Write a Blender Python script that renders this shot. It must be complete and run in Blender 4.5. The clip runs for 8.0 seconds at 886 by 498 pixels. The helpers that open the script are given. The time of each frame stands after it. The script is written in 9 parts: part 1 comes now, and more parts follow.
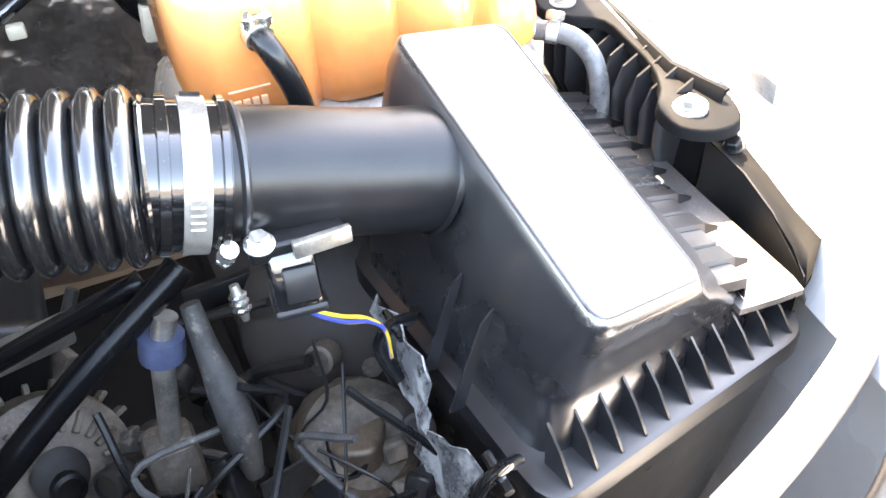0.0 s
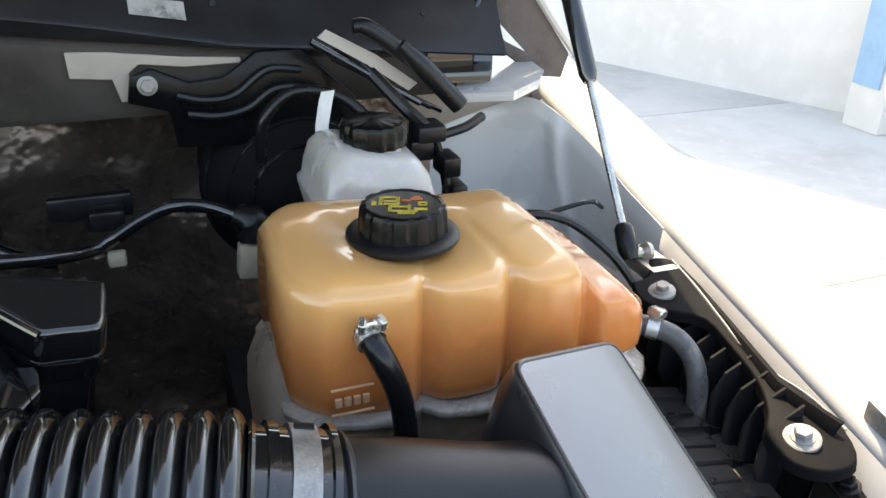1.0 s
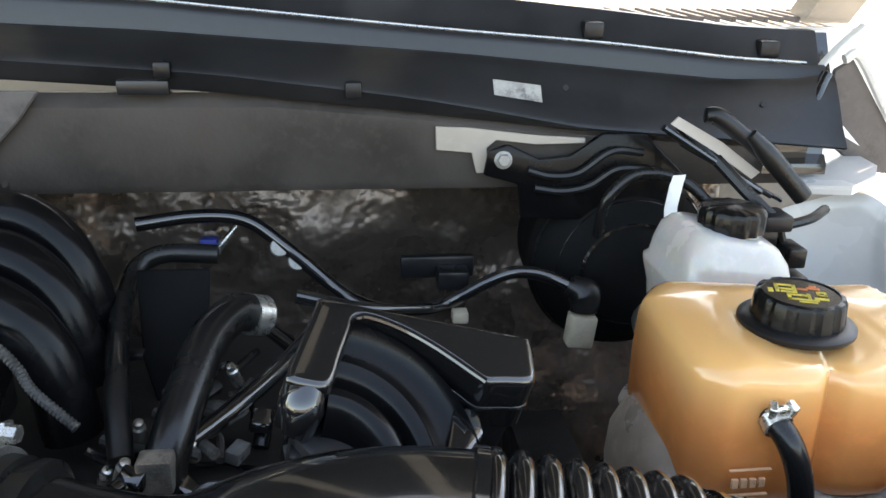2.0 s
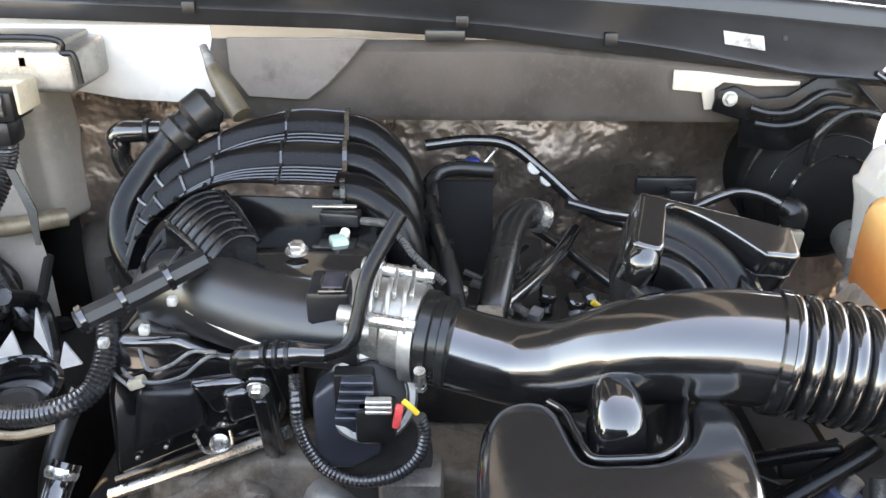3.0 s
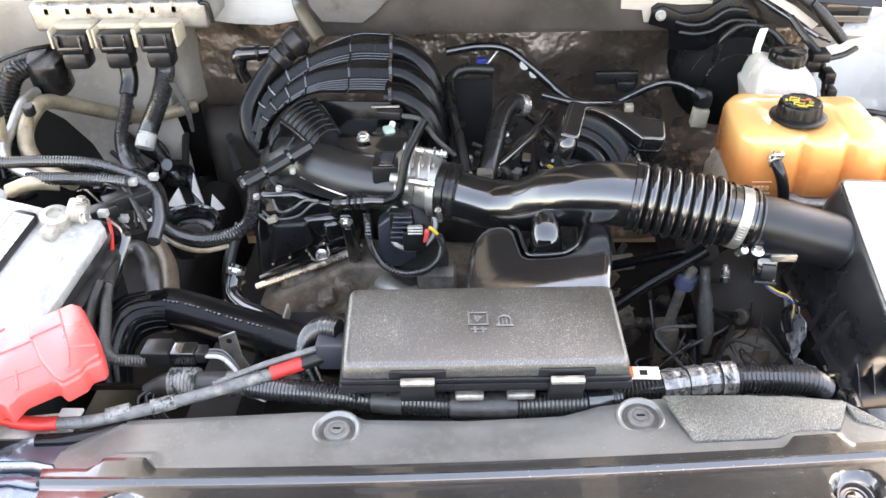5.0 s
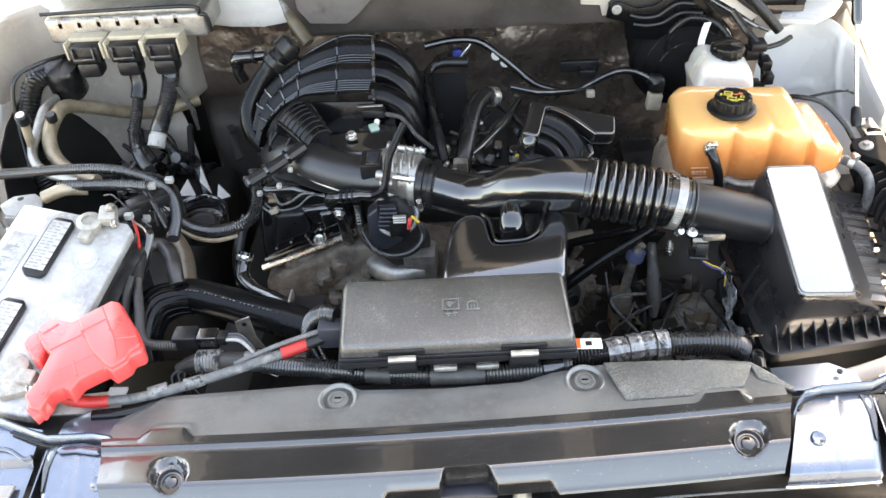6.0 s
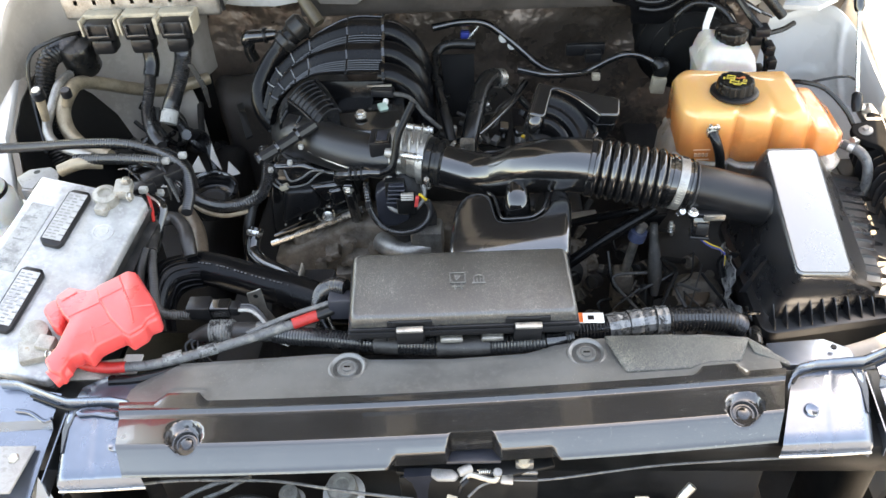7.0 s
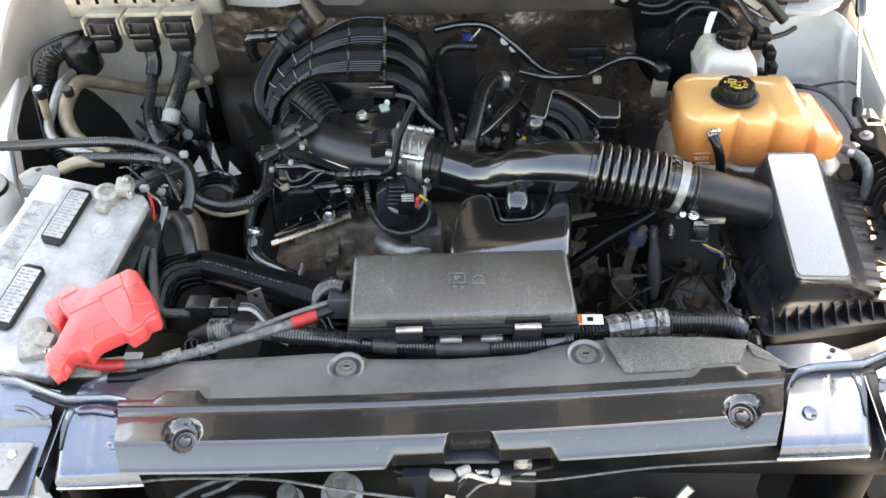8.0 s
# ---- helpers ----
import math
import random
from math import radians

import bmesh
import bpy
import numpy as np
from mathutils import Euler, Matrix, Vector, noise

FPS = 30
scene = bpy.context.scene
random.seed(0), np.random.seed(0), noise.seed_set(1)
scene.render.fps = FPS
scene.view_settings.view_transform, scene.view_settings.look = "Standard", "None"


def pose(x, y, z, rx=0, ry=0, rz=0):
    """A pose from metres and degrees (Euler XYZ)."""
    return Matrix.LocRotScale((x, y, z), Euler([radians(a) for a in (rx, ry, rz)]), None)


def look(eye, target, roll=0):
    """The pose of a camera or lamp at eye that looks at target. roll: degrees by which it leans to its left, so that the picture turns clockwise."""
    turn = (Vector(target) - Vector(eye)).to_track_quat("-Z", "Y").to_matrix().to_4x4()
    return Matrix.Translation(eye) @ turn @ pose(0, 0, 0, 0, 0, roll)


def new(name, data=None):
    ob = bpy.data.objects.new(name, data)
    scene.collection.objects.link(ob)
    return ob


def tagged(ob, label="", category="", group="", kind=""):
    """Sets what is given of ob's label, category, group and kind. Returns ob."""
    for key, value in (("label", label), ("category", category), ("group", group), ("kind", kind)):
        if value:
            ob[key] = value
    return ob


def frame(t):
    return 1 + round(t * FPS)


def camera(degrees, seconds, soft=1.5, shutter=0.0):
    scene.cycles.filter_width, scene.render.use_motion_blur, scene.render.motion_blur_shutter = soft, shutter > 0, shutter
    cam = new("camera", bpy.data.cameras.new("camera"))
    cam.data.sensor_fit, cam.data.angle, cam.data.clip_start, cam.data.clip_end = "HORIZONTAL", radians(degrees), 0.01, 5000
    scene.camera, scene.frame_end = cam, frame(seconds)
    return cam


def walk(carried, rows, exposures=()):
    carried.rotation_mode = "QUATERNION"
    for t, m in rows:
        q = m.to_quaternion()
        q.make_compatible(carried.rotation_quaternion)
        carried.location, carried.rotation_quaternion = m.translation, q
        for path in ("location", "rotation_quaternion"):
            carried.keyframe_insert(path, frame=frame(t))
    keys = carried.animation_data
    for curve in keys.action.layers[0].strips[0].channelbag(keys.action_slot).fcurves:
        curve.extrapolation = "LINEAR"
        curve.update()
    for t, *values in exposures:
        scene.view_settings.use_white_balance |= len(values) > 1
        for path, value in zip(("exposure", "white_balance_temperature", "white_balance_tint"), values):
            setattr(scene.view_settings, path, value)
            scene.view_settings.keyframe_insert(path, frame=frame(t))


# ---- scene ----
cam = camera(56.3, 8.0)
PATH = [
    (0, (0.377, 0.072, 1.311), (1.029, 1.518, 0.092), -3.4),
    (0.5, (0.401, 0.125, 1.344), (1.116, 1.676, 0.303), -0.5),
    (1, (0.361, 0.168, 1.394), (1.023, 1.84, 0.519), 1.6),
    (1.5, (0.27, 0.184, 1.428), (0.751, 1.946, 0.614), 1.7),
    (2, (0.187, 0.175, 1.404), (0.419, 2.027, 0.685), 1.2),
    (2.2, (0.124, 0.172, 1.415), (0.326, 2.018, 0.671), 1.7),
    (3.3, (-0.059, -0.193, 1.47), (-0.129, 1.613, 0.614), -0.7),
    (3.5, (-0.068, -0.263, 1.481), (-0.143, 1.536, 0.611), -0.9),
    (4, (-0.072, -0.387, 1.518), (-0.076, 1.335, 0.501), -1.6),
    (4.5, (-0.007, -0.483, 1.659), (-0.113, 1.185, 0.56), -3.5),
    (4.7, (0.011, -0.516, 1.706), (-0.111, 1.136, 0.586), -2.4),
    (5.8, (0.086, -0.678, 1.968), (-0.068, 0.838, 0.672), -5.1),
    (6, (0.085, -0.688, 1.981), (-0.042, 0.838, 0.696), -4.8),
    (6.5, (0.085, -0.709, 1.988), (-0.035, 0.785, 0.665), -4.3),
    (7, (0.077, -0.729, 1.993), (-0.054, 0.775, 0.682), -4.2),
    (7.5, (0.079, -0.734, 1.991), (-0.054, 0.772, 0.683), -4.0),
    (8, (0.077, -0.734, 1.99), (-0.054, 0.776, 0.686), -3.7),
]
EXPOSURES = [(0.0, 4.92, 9700, 15), (0.6, 3.53, 9800, 14), (1.0, 2.4, 9600, 11), (1.5, 2.30, 9500, 9), (2.0, 2.91, 9700, 11), (2.6, 3.55, 10100, 13), (3.5, 4.68, 11600, 19), (4.0, 4.32, 11600, 19), (4.5, 4.12, 11500, 19), (6.0, 3.58, 11000, 14), (8.0, 3.25, 10900, 13)]
walk(cam, [(t, look(eye, target, roll)) for t, eye, target, roll in PATH], EXPOSURES)

# ---- world, sun and exposure ----
world = bpy.data.worlds.new("sky")
scene.world = world
world.use_nodes = True
wn = world.node_tree.nodes
sky = wn.new("ShaderNodeTexSky")
sky.sky_type, sky.sun_disc = "NISHITA", False
sky.sun_elevation, sky.sun_rotation = radians(53.5), radians(23)
sky.dust_density, sky.ozone_density = 1.0, 2.2
wn["Background"].inputs["Strength"].default_value = 0.15
world.node_tree.links.new(sky.outputs[0], wn["Background"].inputs["Color"])
sun = new("sun", bpy.data.lights.new("sun", "SUN"))
sun.data.energy, sun.data.angle, sun.data.color = 1.7, radians(0.6), (1.0, 0.95, 0.87)
sun.matrix_world = look((0, 0, 8), (-0.392, -0.920, 8 - math.tan(radians(53.5))))

# ---- materials ----
def noise_node(nt, scale, detail=4.0, rough=0.6):
    n = nt.nodes.new("ShaderNodeTexNoise")
    n.inputs["Scale"].default_value, n.inputs["Detail"].default_value, n.inputs["Roughness"].default_value = scale, detail, rough
    nt.links.new(nt.nodes["where"].outputs["Object"], n.inputs["Vector"])
    return n


def ramp_node(nt, source, a, b):
    r = nt.nodes.new("ShaderNodeMapRange")
    r.inputs["From Min"].default_value, r.inputs["From Max"].default_value = a, b
    r.interpolation_type = "SMOOTHSTEP"
    nt.links.new(source, r.inputs["Value"])
    return r.outputs["Result"]


def mix_node(nt, fac, a, b):
    m = nt.nodes.new("ShaderNodeMix")
    m.data_type = "RGBA"
    for socket, value in ((m.inputs["Factor"], fac), (m.inputs["A"], a), (m.inputs["B"], b)):
        if isinstance(value, (float, int)):
            socket.default_value = value
        elif isinstance(value, tuple):
            socket.default_value = (*value, 1)
        else:
            nt.links.new(value, socket)
    return m.outputs["Result"]


def material(name, base, rough=0.5, metal=0.0, var=0.25, vscale=9.0, bump=0.1, bscale=180.0, coat=0.0, spec=0.5,
             dirt=None, dirt_cover=(0.5, 0.7), dirt_scale=14.0, speck=None, speck_cover=(0.62, 0.68), speck_scale=420.0,
             sss=0.0, rough_var=0.12, crinkle=0.0, random_tone=0.0, ior=1.5):
    m = bpy.data.materials.new(name)
    m.use_nodes = True
    nt = m.node_tree
    p = nt.nodes["Principled BSDF"]
    where = nt.nodes.new("ShaderNodeTexCoord")
    where.name = "where"
    big, fine = noise_node(nt, vscale), noise_node(nt, vscale * 9, 3.0)
    dark = tuple(c * (1 - var) for c in base)
    light = tuple(min(1.0, c * (1 + var)) for c in base)
    col = mix_node(nt, ramp_node(nt, big.outputs["Fac"], 0.3, 0.7), dark, light)
    col = mix_node(nt, ramp_node(nt, fine.outputs["Fac"], 0.45, 0.75), col, tuple(min(1.0, c * (1 + 0.6 * var)) for c in base))
    rough_socket = ramp_node(nt, big.outputs["Fac"], 0.25, 0.75)
    rr = nt.nodes.new("ShaderNodeMapRange")
    rr.inputs["To Min"].default_value, rr.inputs["To Max"].default_value = max(0.02, rough - rough_var), min(1, rough + rough_var)
    nt.links.new(rough_socket, rr.inputs["Value"])
    rough_out = rr.outputs["Result"]
    if dirt:
        d = noise_node(nt, dirt_scale, 6.0, 0.7)
        cover = ramp_node(nt, d.outputs["Fac"], *dirt_cover)
        col = mix_node(nt, cover, col, dirt)
        mr = nt.nodes.new("ShaderNodeMix")
        nt.links.new(cover, mr.inputs["Factor"])
        nt.links.new(rough_out, mr.inputs["A"])
        mr.inputs["B"].default_value = 0.85
        rough_out = mr.outputs["Result"]
    if speck:
        s = noise_node(nt, speck_scale, 2.0, 0.5)
        patch = noise_node(nt, 7.0, 3.0)
        add = nt.nodes.new("ShaderNodeMath")
        add.operation = "MULTIPLY_ADD"
        nt.links.new(patch.outputs["Fac"], add.inputs[0])
        add.inputs[1].default_value = 0.25
        nt.links.new(s.outputs["Fac"], add.inputs[2])
        cover = ramp_node(nt, add.outputs[0], speck_cover[0] + 0.1, speck_cover[1] + 0.1)
        col = mix_node(nt, cover, col, speck)
    if random_tone:
        info = nt.nodes.new("ShaderNodeObjectInfo")
        hv = nt.nodes.new("ShaderNodeHueSaturation")
        mr = nt.nodes.new("ShaderNodeMapRange")
        mr.inputs["To Min"].default_value, mr.inputs["To Max"].default_value = 1 - random_tone, 1 + random_tone
        nt.links.new(info.outputs["Random"], mr.inputs["Value"])
        nt.links.new(mr.outputs["Result"], hv.inputs["Value"])
        nt.links.new(col, hv.inputs["Color"])
        col = hv.outputs["Color"]
    nt.links.new(col, p.inputs["Base Color"])
    nt.links.new(rough_out, p.inputs["Roughness"])
    p.inputs["Metallic"].default_value = metal
    p.inputs["IOR"].default_value = ior
    p.inputs["Specular IOR Level"].default_value = spec
    p.inputs["Coat Weight"].default_value = coat
    p.inputs["Coat Roughness"].default_value = max(0.03, rough * 0.3)
    if sss:
        p.inputs["Subsurface Weight"].default_value = sss
        p.inputs["Subsurface Radius"].default_value = (0.03, 0.015, 0.006)
        p.inputs["Subsurface Scale"].default_value = 0.6
    if bump or crinkle:
        b = nt.nodes.new("ShaderNodeBump")
        b.inputs["Strength"].default_value, b.inputs["Distance"].default_value = max(bump, crinkle), 0.0008 if not crinkle else 0.035
        src = noise_node(nt, bscale, 3.0, 0.5 if crinkle else 0.6)
        nt.links.new(src.outputs["Fac"], b.inputs["Height"])
        nt.links.new(b.outputs["Normal"], p.inputs["Normal"])
    return m


DUST = (0.30, 0.27, 0.22)
M = dict(
    gloss=material("glossy_black_plastic", (0.008, 0.008, 0.0085), 0.14, coat=1.0, spec=0.6, bump=0.06, bscale=90, rough_var=0.06, speck=(0.14, 0.135, 0.12), speck_cover=(0.745, 0.79), speck_scale=620),
    satin=material("satin_black_plastic", (0.010, 0.010, 0.011), 0.33, coat=0.05, spec=0.35, bump=0.12, bscale=500, rough_var=0.08, dirt=(0.03, 0.028, 0.026), dirt_cover=(0.6, 0.85)),
    airbox=material("moulded_black_plastic", (0.016, 0.016, 0.018), 0.36, coat=0.0, spec=0.8, ior=1.6, bump=0.10, bscale=700, rough_var=0.05),
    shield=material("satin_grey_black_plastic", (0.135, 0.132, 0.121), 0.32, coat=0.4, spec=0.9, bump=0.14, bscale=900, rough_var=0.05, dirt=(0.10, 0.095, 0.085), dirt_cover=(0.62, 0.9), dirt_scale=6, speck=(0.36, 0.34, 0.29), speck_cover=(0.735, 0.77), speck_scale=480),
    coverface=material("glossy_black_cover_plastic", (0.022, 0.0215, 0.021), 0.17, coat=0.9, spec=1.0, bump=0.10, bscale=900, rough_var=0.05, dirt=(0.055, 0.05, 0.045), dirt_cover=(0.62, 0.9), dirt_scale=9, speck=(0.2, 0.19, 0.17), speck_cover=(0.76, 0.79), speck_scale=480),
    # base lightened to paint the flange's bright reflection; pale specks on top
    stripsheen=material("sheen_paled_black_flange", (0.085, 0.075, 0.068), 0.36, spec=0.8, bump=0.2, bscale=500, var=0.2, vscale=12, speck=(0.30, 0.28, 0.24), speck_cover=(0.62, 0.72), speck_scale=900),
    chamber=material("soft_sheen_black_plastic", (0.010, 0.010, 0.011), 0.15, coat=0.8, spec=1.0, ior=1.65, bump=0.10, bscale=300, rough_var=0.06, speck=(0.12, 0.115, 0.10), speck_cover=(0.74, 0.79), speck_scale=620),
    lidface=material("polished_lid_plastic", (0.016, 0.016, 0.018), 0.29, coat=0.45, spec=1.0, ior=1.8, bump=0.08, bscale=700, rough_var=0.05, speck=(0.14, 0.14, 0.13), speck_cover=(0.77, 0.80), speck_scale=420),
    # darker copy of tan: shade deep in the bay is put into its colour
    shadetan=material("tan_metal_in_shade", (0.17, 0.125, 0.09), 0.45, metal=0.4, var=0.35, vscale=30, bump=0.3, dirt=(0.08, 0.06, 0.045), dirt_cover=(0.5, 0.75), dirt_scale=30),
    dusty=material("dusty_black_plastic", (0.06, 0.06, 0.055), 0.5, bump=0.25, bscale=400, speck=(0.38, 0.36, 0.29), speck_cover=(0.56, 0.68), speck_scale=1100),
    fuse=material("dusty_fuse_lid_plastic", (0.026, 0.025, 0.022), 0.36, coat=0.0, spec=0.95, ior=1.65, bump=0.40, bscale=900, rough_var=0.06, speck=(0.40, 0.38, 0.32), speck_cover=(0.62, 0.73), speck_scale=1000),
    rubber=material("black_rubber", (0.009, 0.009, 0.009), 0.28, spec=0.42, bump=0.15, bscale=260, dirt=(0.026, 0.025, 0.023), dirt_cover=(0.55, 0.85)),
    loom=material("split_loom_plastic", (0.016, 0.016, 0.017), 0.27, spec=0.85, coat=0.3, bump=0.1, dirt=(0.09, 0.086, 0.078), dirt_cover=(0.60, 0.88), dirt_scale=40),
    tape=material("silver_grey_taped_loom", (0.20, 0.20, 0.19), 0.32, metal=0.15, bump=0.6, bscale=220, var=0.5, vscale=40, dirt=(0.03, 0.03, 0.03), dirt_cover=(0.5, 0.6), dirt_scale=60),
    cloth=material("worn_friction_tape", (0.05, 0.048, 0.045), 0.6, bump=0.6, bscale=300, var=0.4, vscale=60, dirt=(0.22, 0.2, 0.17), dirt_cover=(0.55, 0.75), dirt_scale=50),
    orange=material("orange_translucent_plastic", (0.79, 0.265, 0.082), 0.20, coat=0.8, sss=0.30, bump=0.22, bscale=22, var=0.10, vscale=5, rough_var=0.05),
    milky=material("milky_white_plastic", (0.56, 0.535, 0.50), 0.26, coat=0.5, sss=0.6, bump=0.05, bscale=80, var=0.07),
    seam=material("grimy_translucent_seam", (0.33, 0.29, 0.25), 0.32, coat=0.3, sss=0.3, bump=0.1, var=0.25, vscale=30, dirt=(0.20, 0.16, 0.12), dirt_cover=(0.5, 0.8), dirt_scale=30),
    emboss=material("worn_pale_orange_moulding", (0.66, 0.36, 0.20), 0.4, var=0.2, vscale=60),
    clear=material("dusty_clear_plastic", (0.30, 0.235, 0.185), 0.35, bump=0.1, sss=0.4, var=0.3),
    cap=material("black_cap_plastic", (0.006, 0.006, 0.006), 0.22, coat=0.0, spec=0.25, bump=0.2, bscale=400, dirt=(0.016, 0.015, 0.014), dirt_cover=(0.66, 0.95), dirt_scale=60),
    yellow=material("faded_yellow_print", (0.62, 0.46, 0.07), 0.55, var=0.35, vscale=90),
    orangeprint=material("faded_orange_print", (0.60, 0.16, 0.05), 0.55, var=0.3, vscale=90),
    steel=material("bright_steel", (0.62, 0.60, 0.56), 0.28, metal=0.9, var=0.2, vscale=50, bump=0.15),
    zinc=material("dull_zinc_steel", (0.50, 0.47, 0.42), 0.40, metal=0.85, var=0.3, vscale=40, bump=0.2, dirt=(0.16, 0.12, 0.08), dirt_cover=(0.6, 0.8), dirt_scale=50),
    alu=material("cast_aluminium", (0.34, 0.325, 0.30), 0.42, metal=0.75, var=0.3, vscale=30, bump=0.4, bscale=420, dirt=(0.10, 0.09, 0.075), dirt_cover=(0.62, 0.85), dirt_scale=30),
    block=material("dusty_cast_engine_metal", (0.19, 0.160, 0.132), 0.6, metal=0.35, var=0.4, vscale=20, bump=0.6, bscale=120, dirt=(0.11, 0.085, 0.06), dirt_cover=(0.45, 0.7), dirt_scale=18),
    grime=material("grimy_dark_metal", (0.018, 0.016, 0.015), 0.6, var=0.5, vscale=14, bump=0.6, bscale=80, dirt=(0.045, 0.037, 0.03), dirt_cover=(0.5, 0.8), dirt_scale=16),
    tan=material("weathered_tan_pipe", (0.34, 0.27, 0.19), 0.42, metal=0.45, var=0.3, vscale=30, bump=0.2),
    paint=material("white_body_paint", (0.66, 0.652, 0.635), 0.25, coat=0.6, var=0.06, vscale=4, bump=0.02, dirt=(0.52, 0.50, 0.46), dirt_cover=(0.6, 0.95), dirt_scale=5),
    apron=material("dusty_beige_body_paint", (0.42, 0.37, 0.32), 0.42, var=0.14, vscale=6, bump=0.08, dirt=(0.30, 0.26, 0.20), dirt_cover=(0.5, 0.85), dirt_scale=6),
    pad=material("crinkled_brown_foil_pad", (0.200, 0.155, 0.130), 0.28, metal=0.68, var=0.35, vscale=6, crinkle=0.7, bscale=13, dirt=(0.085, 0.066, 0.056), dirt_cover=(0.5, 0.8), dirt_scale=9),
    felt=material("grey_sound_deadener", (0.110, 0.096, 0.090), 0.7, var=0.25, vscale=8, bump=0.5, bscale=220, dirt=(0.06, 0.052, 0.046), dirt_cover=(0.5, 0.8)),
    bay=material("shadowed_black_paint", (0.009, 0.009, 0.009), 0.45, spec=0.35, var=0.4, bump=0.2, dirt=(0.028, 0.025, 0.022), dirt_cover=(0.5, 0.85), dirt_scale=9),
    silver=material("blue_grey_metallic_paint", (0.14, 0.168, 0.21), 0.26, metal=0.75, coat=0.9, var=0.15, bump=0.04, dirt=(0.10, 0.10, 0.095), dirt_cover=(0.62, 0.95), dirt_scale=8),
    battery=material("dusty_grey_battery_case", (0.40, 0.40, 0.395), 0.20, coat=1.0, var=0.3, vscale=12, bump=0.25, dirt=(0.34, 0.325, 0.29), dirt_cover=(0.50, 0.72), dirt_scale=11),
    batside=material("black_battery_side", (0.02, 0.02, 0.02), 0.45, dirt=(0.10, 0.09, 0.08), dirt_cover=(0.5, 0.8)),
    lead=material("corroded_lead", (0.36, 0.34, 0.30), 0.55, metal=0.4, var=0.3, vscale=60, bump=0.8, bscale=200, dirt=(0.32, 0.20, 0.12), dirt_cover=(0.58, 0.75), dirt_scale=60),
    red=material("red_soft_plastic", (0.70, 0.075, 0.070), 0.34, coat=0.3, sss=0.15, var=0.12, vscale=12, bump=0.15, bscale=300),
    redwire=material("red_cable_jacket", (0.50, 0.03, 0.025), 0.4, var=0.2, vscale=40, bump=0.1),
    greycable=material("dusty_grey_cable", (0.11, 0.11, 0.108), 0.34, var=0.25, vscale=60, bump=0.3, dirt=(0.3, 0.28, 0.24), dirt_cover=(0.5, 0.75), dirt_scale=30),
    label=material("white_label", (0.74, 0.72, 0.68), 0.5, var=0.08, vscale=40),
    orangelabel=material("orange_label", (0.75, 0.14, 0.03), 0.5, var=0.1, vscale=40),
    print=material("grey_label_print", (0.22, 0.22, 0.21), 0.6, var=0.2, vscale=80),
    green=material("pale_green_connector", (0.36, 0.48, 0.40), 0.4, var=0.15, vscale=60),
    blue=material("blue_connector", (0.03, 0.06, 0.32), 0.4, var=0.15, vscale=60),
    navy=material("blue_grey_plastic", (0.024, 0.026, 0.034), 0.38, coat=0.15, bump=0.15, var=0.2),
    wirey=material("yellow_wire", (0.65, 0.42, 0.04), 0.4),
    beige=material("beige_connector", (0.42, 0.36, 0.27), 0.5, var=0.15, vscale=50),
    # slab concrete, kept pale so the slabs show sunlit white
    concrete=material("sunlit_concrete", (0.54, 0.53, 0.505), 0.85, var=0.10, vscale=1.2, bump=0.3, bscale=60, dirt=(0.44, 0.425, 0.40), dirt_cover=(0.5, 0.8), dirt_scale=1.5, random_tone=0.08),
    wall=material("whitewashed_wall", (0.74, 0.72, 0.69), 0.9, var=0.08, vscale=0.8, bump=0.5, bscale=30, dirt=(0.50, 0.36, 0.31), dirt_cover=(0.58, 0.8), dirt_scale=1.1),
    # darker copy of the slab concrete, to cut light bounced into the bay
    yard=material("darkened_yard_concrete", (0.34, 0.33, 0.31), 0.88, var=0.12, vscale=1.0, bump=0.4, bscale=40, dirt=(0.25, 0.24, 0.22), dirt_cover=(0.5, 0.8), dirt_scale=1.3),
    greywall=material("grey_cement_wall", (0.28, 0.27, 0.26), 0.9, var=0.10, vscale=0.8, bump=0.5, bscale=30, dirt=(0.20, 0.19, 0.18), dirt_cover=(0.5, 0.8), dirt_scale=1.1),
    skyblue=material("pale_blue_wall_paint", (0.28, 0.45, 0.62), 0.8, var=0.1, vscale=3, bump=0.3, bscale=60),
    olive=material("olive_brown_rubber", (0.085, 0.068, 0.045), 0.45, var=0.25, vscale=30, bump=0.2),
    bluegrey=material("faded_blue_collar", (0.065, 0.085, 0.15), 0.45, var=0.2, vscale=40),
    film=material("dusty_torn_film", (0.16, 0.16, 0.16), 0.3, var=0.5, vscale=40, bump=0.4, bscale=90, dirt=(0.52, 0.52, 0.50), dirt_cover=(0.46, 0.58), dirt_scale=30),
    resin=material("clear_glossed_black_plastic", (0.0075, 0.0075, 0.008), 0.12, coat=1.0, spec=0.6, bump=0.05, bscale=60, rough_var=0.05, speck=(0.13, 0.125, 0.115), speck_cover=(0.755, 0.79), speck_scale=620),
    semi=material("semi_gloss_black_plastic", (0.0050, 0.0050, 0.0055), 0.24, coat=0.05, spec=0.18, bump=0.08, bscale=120, rough_var=0.07, dirt=(0.010, 0.0095, 0.009), dirt_cover=(0.6, 0.9)),
    neck=material("fine_textured_black_plastic", (0.010, 0.010, 0.011), 0.34, coat=0.0, spec=0.45, bump=0.12, bscale=700, rough_var=0.06),
    liner=material("black_felt_liner", (0.036, 0.034, 0.032), 0.9, var=0.2, bump=0.5, bscale=200),
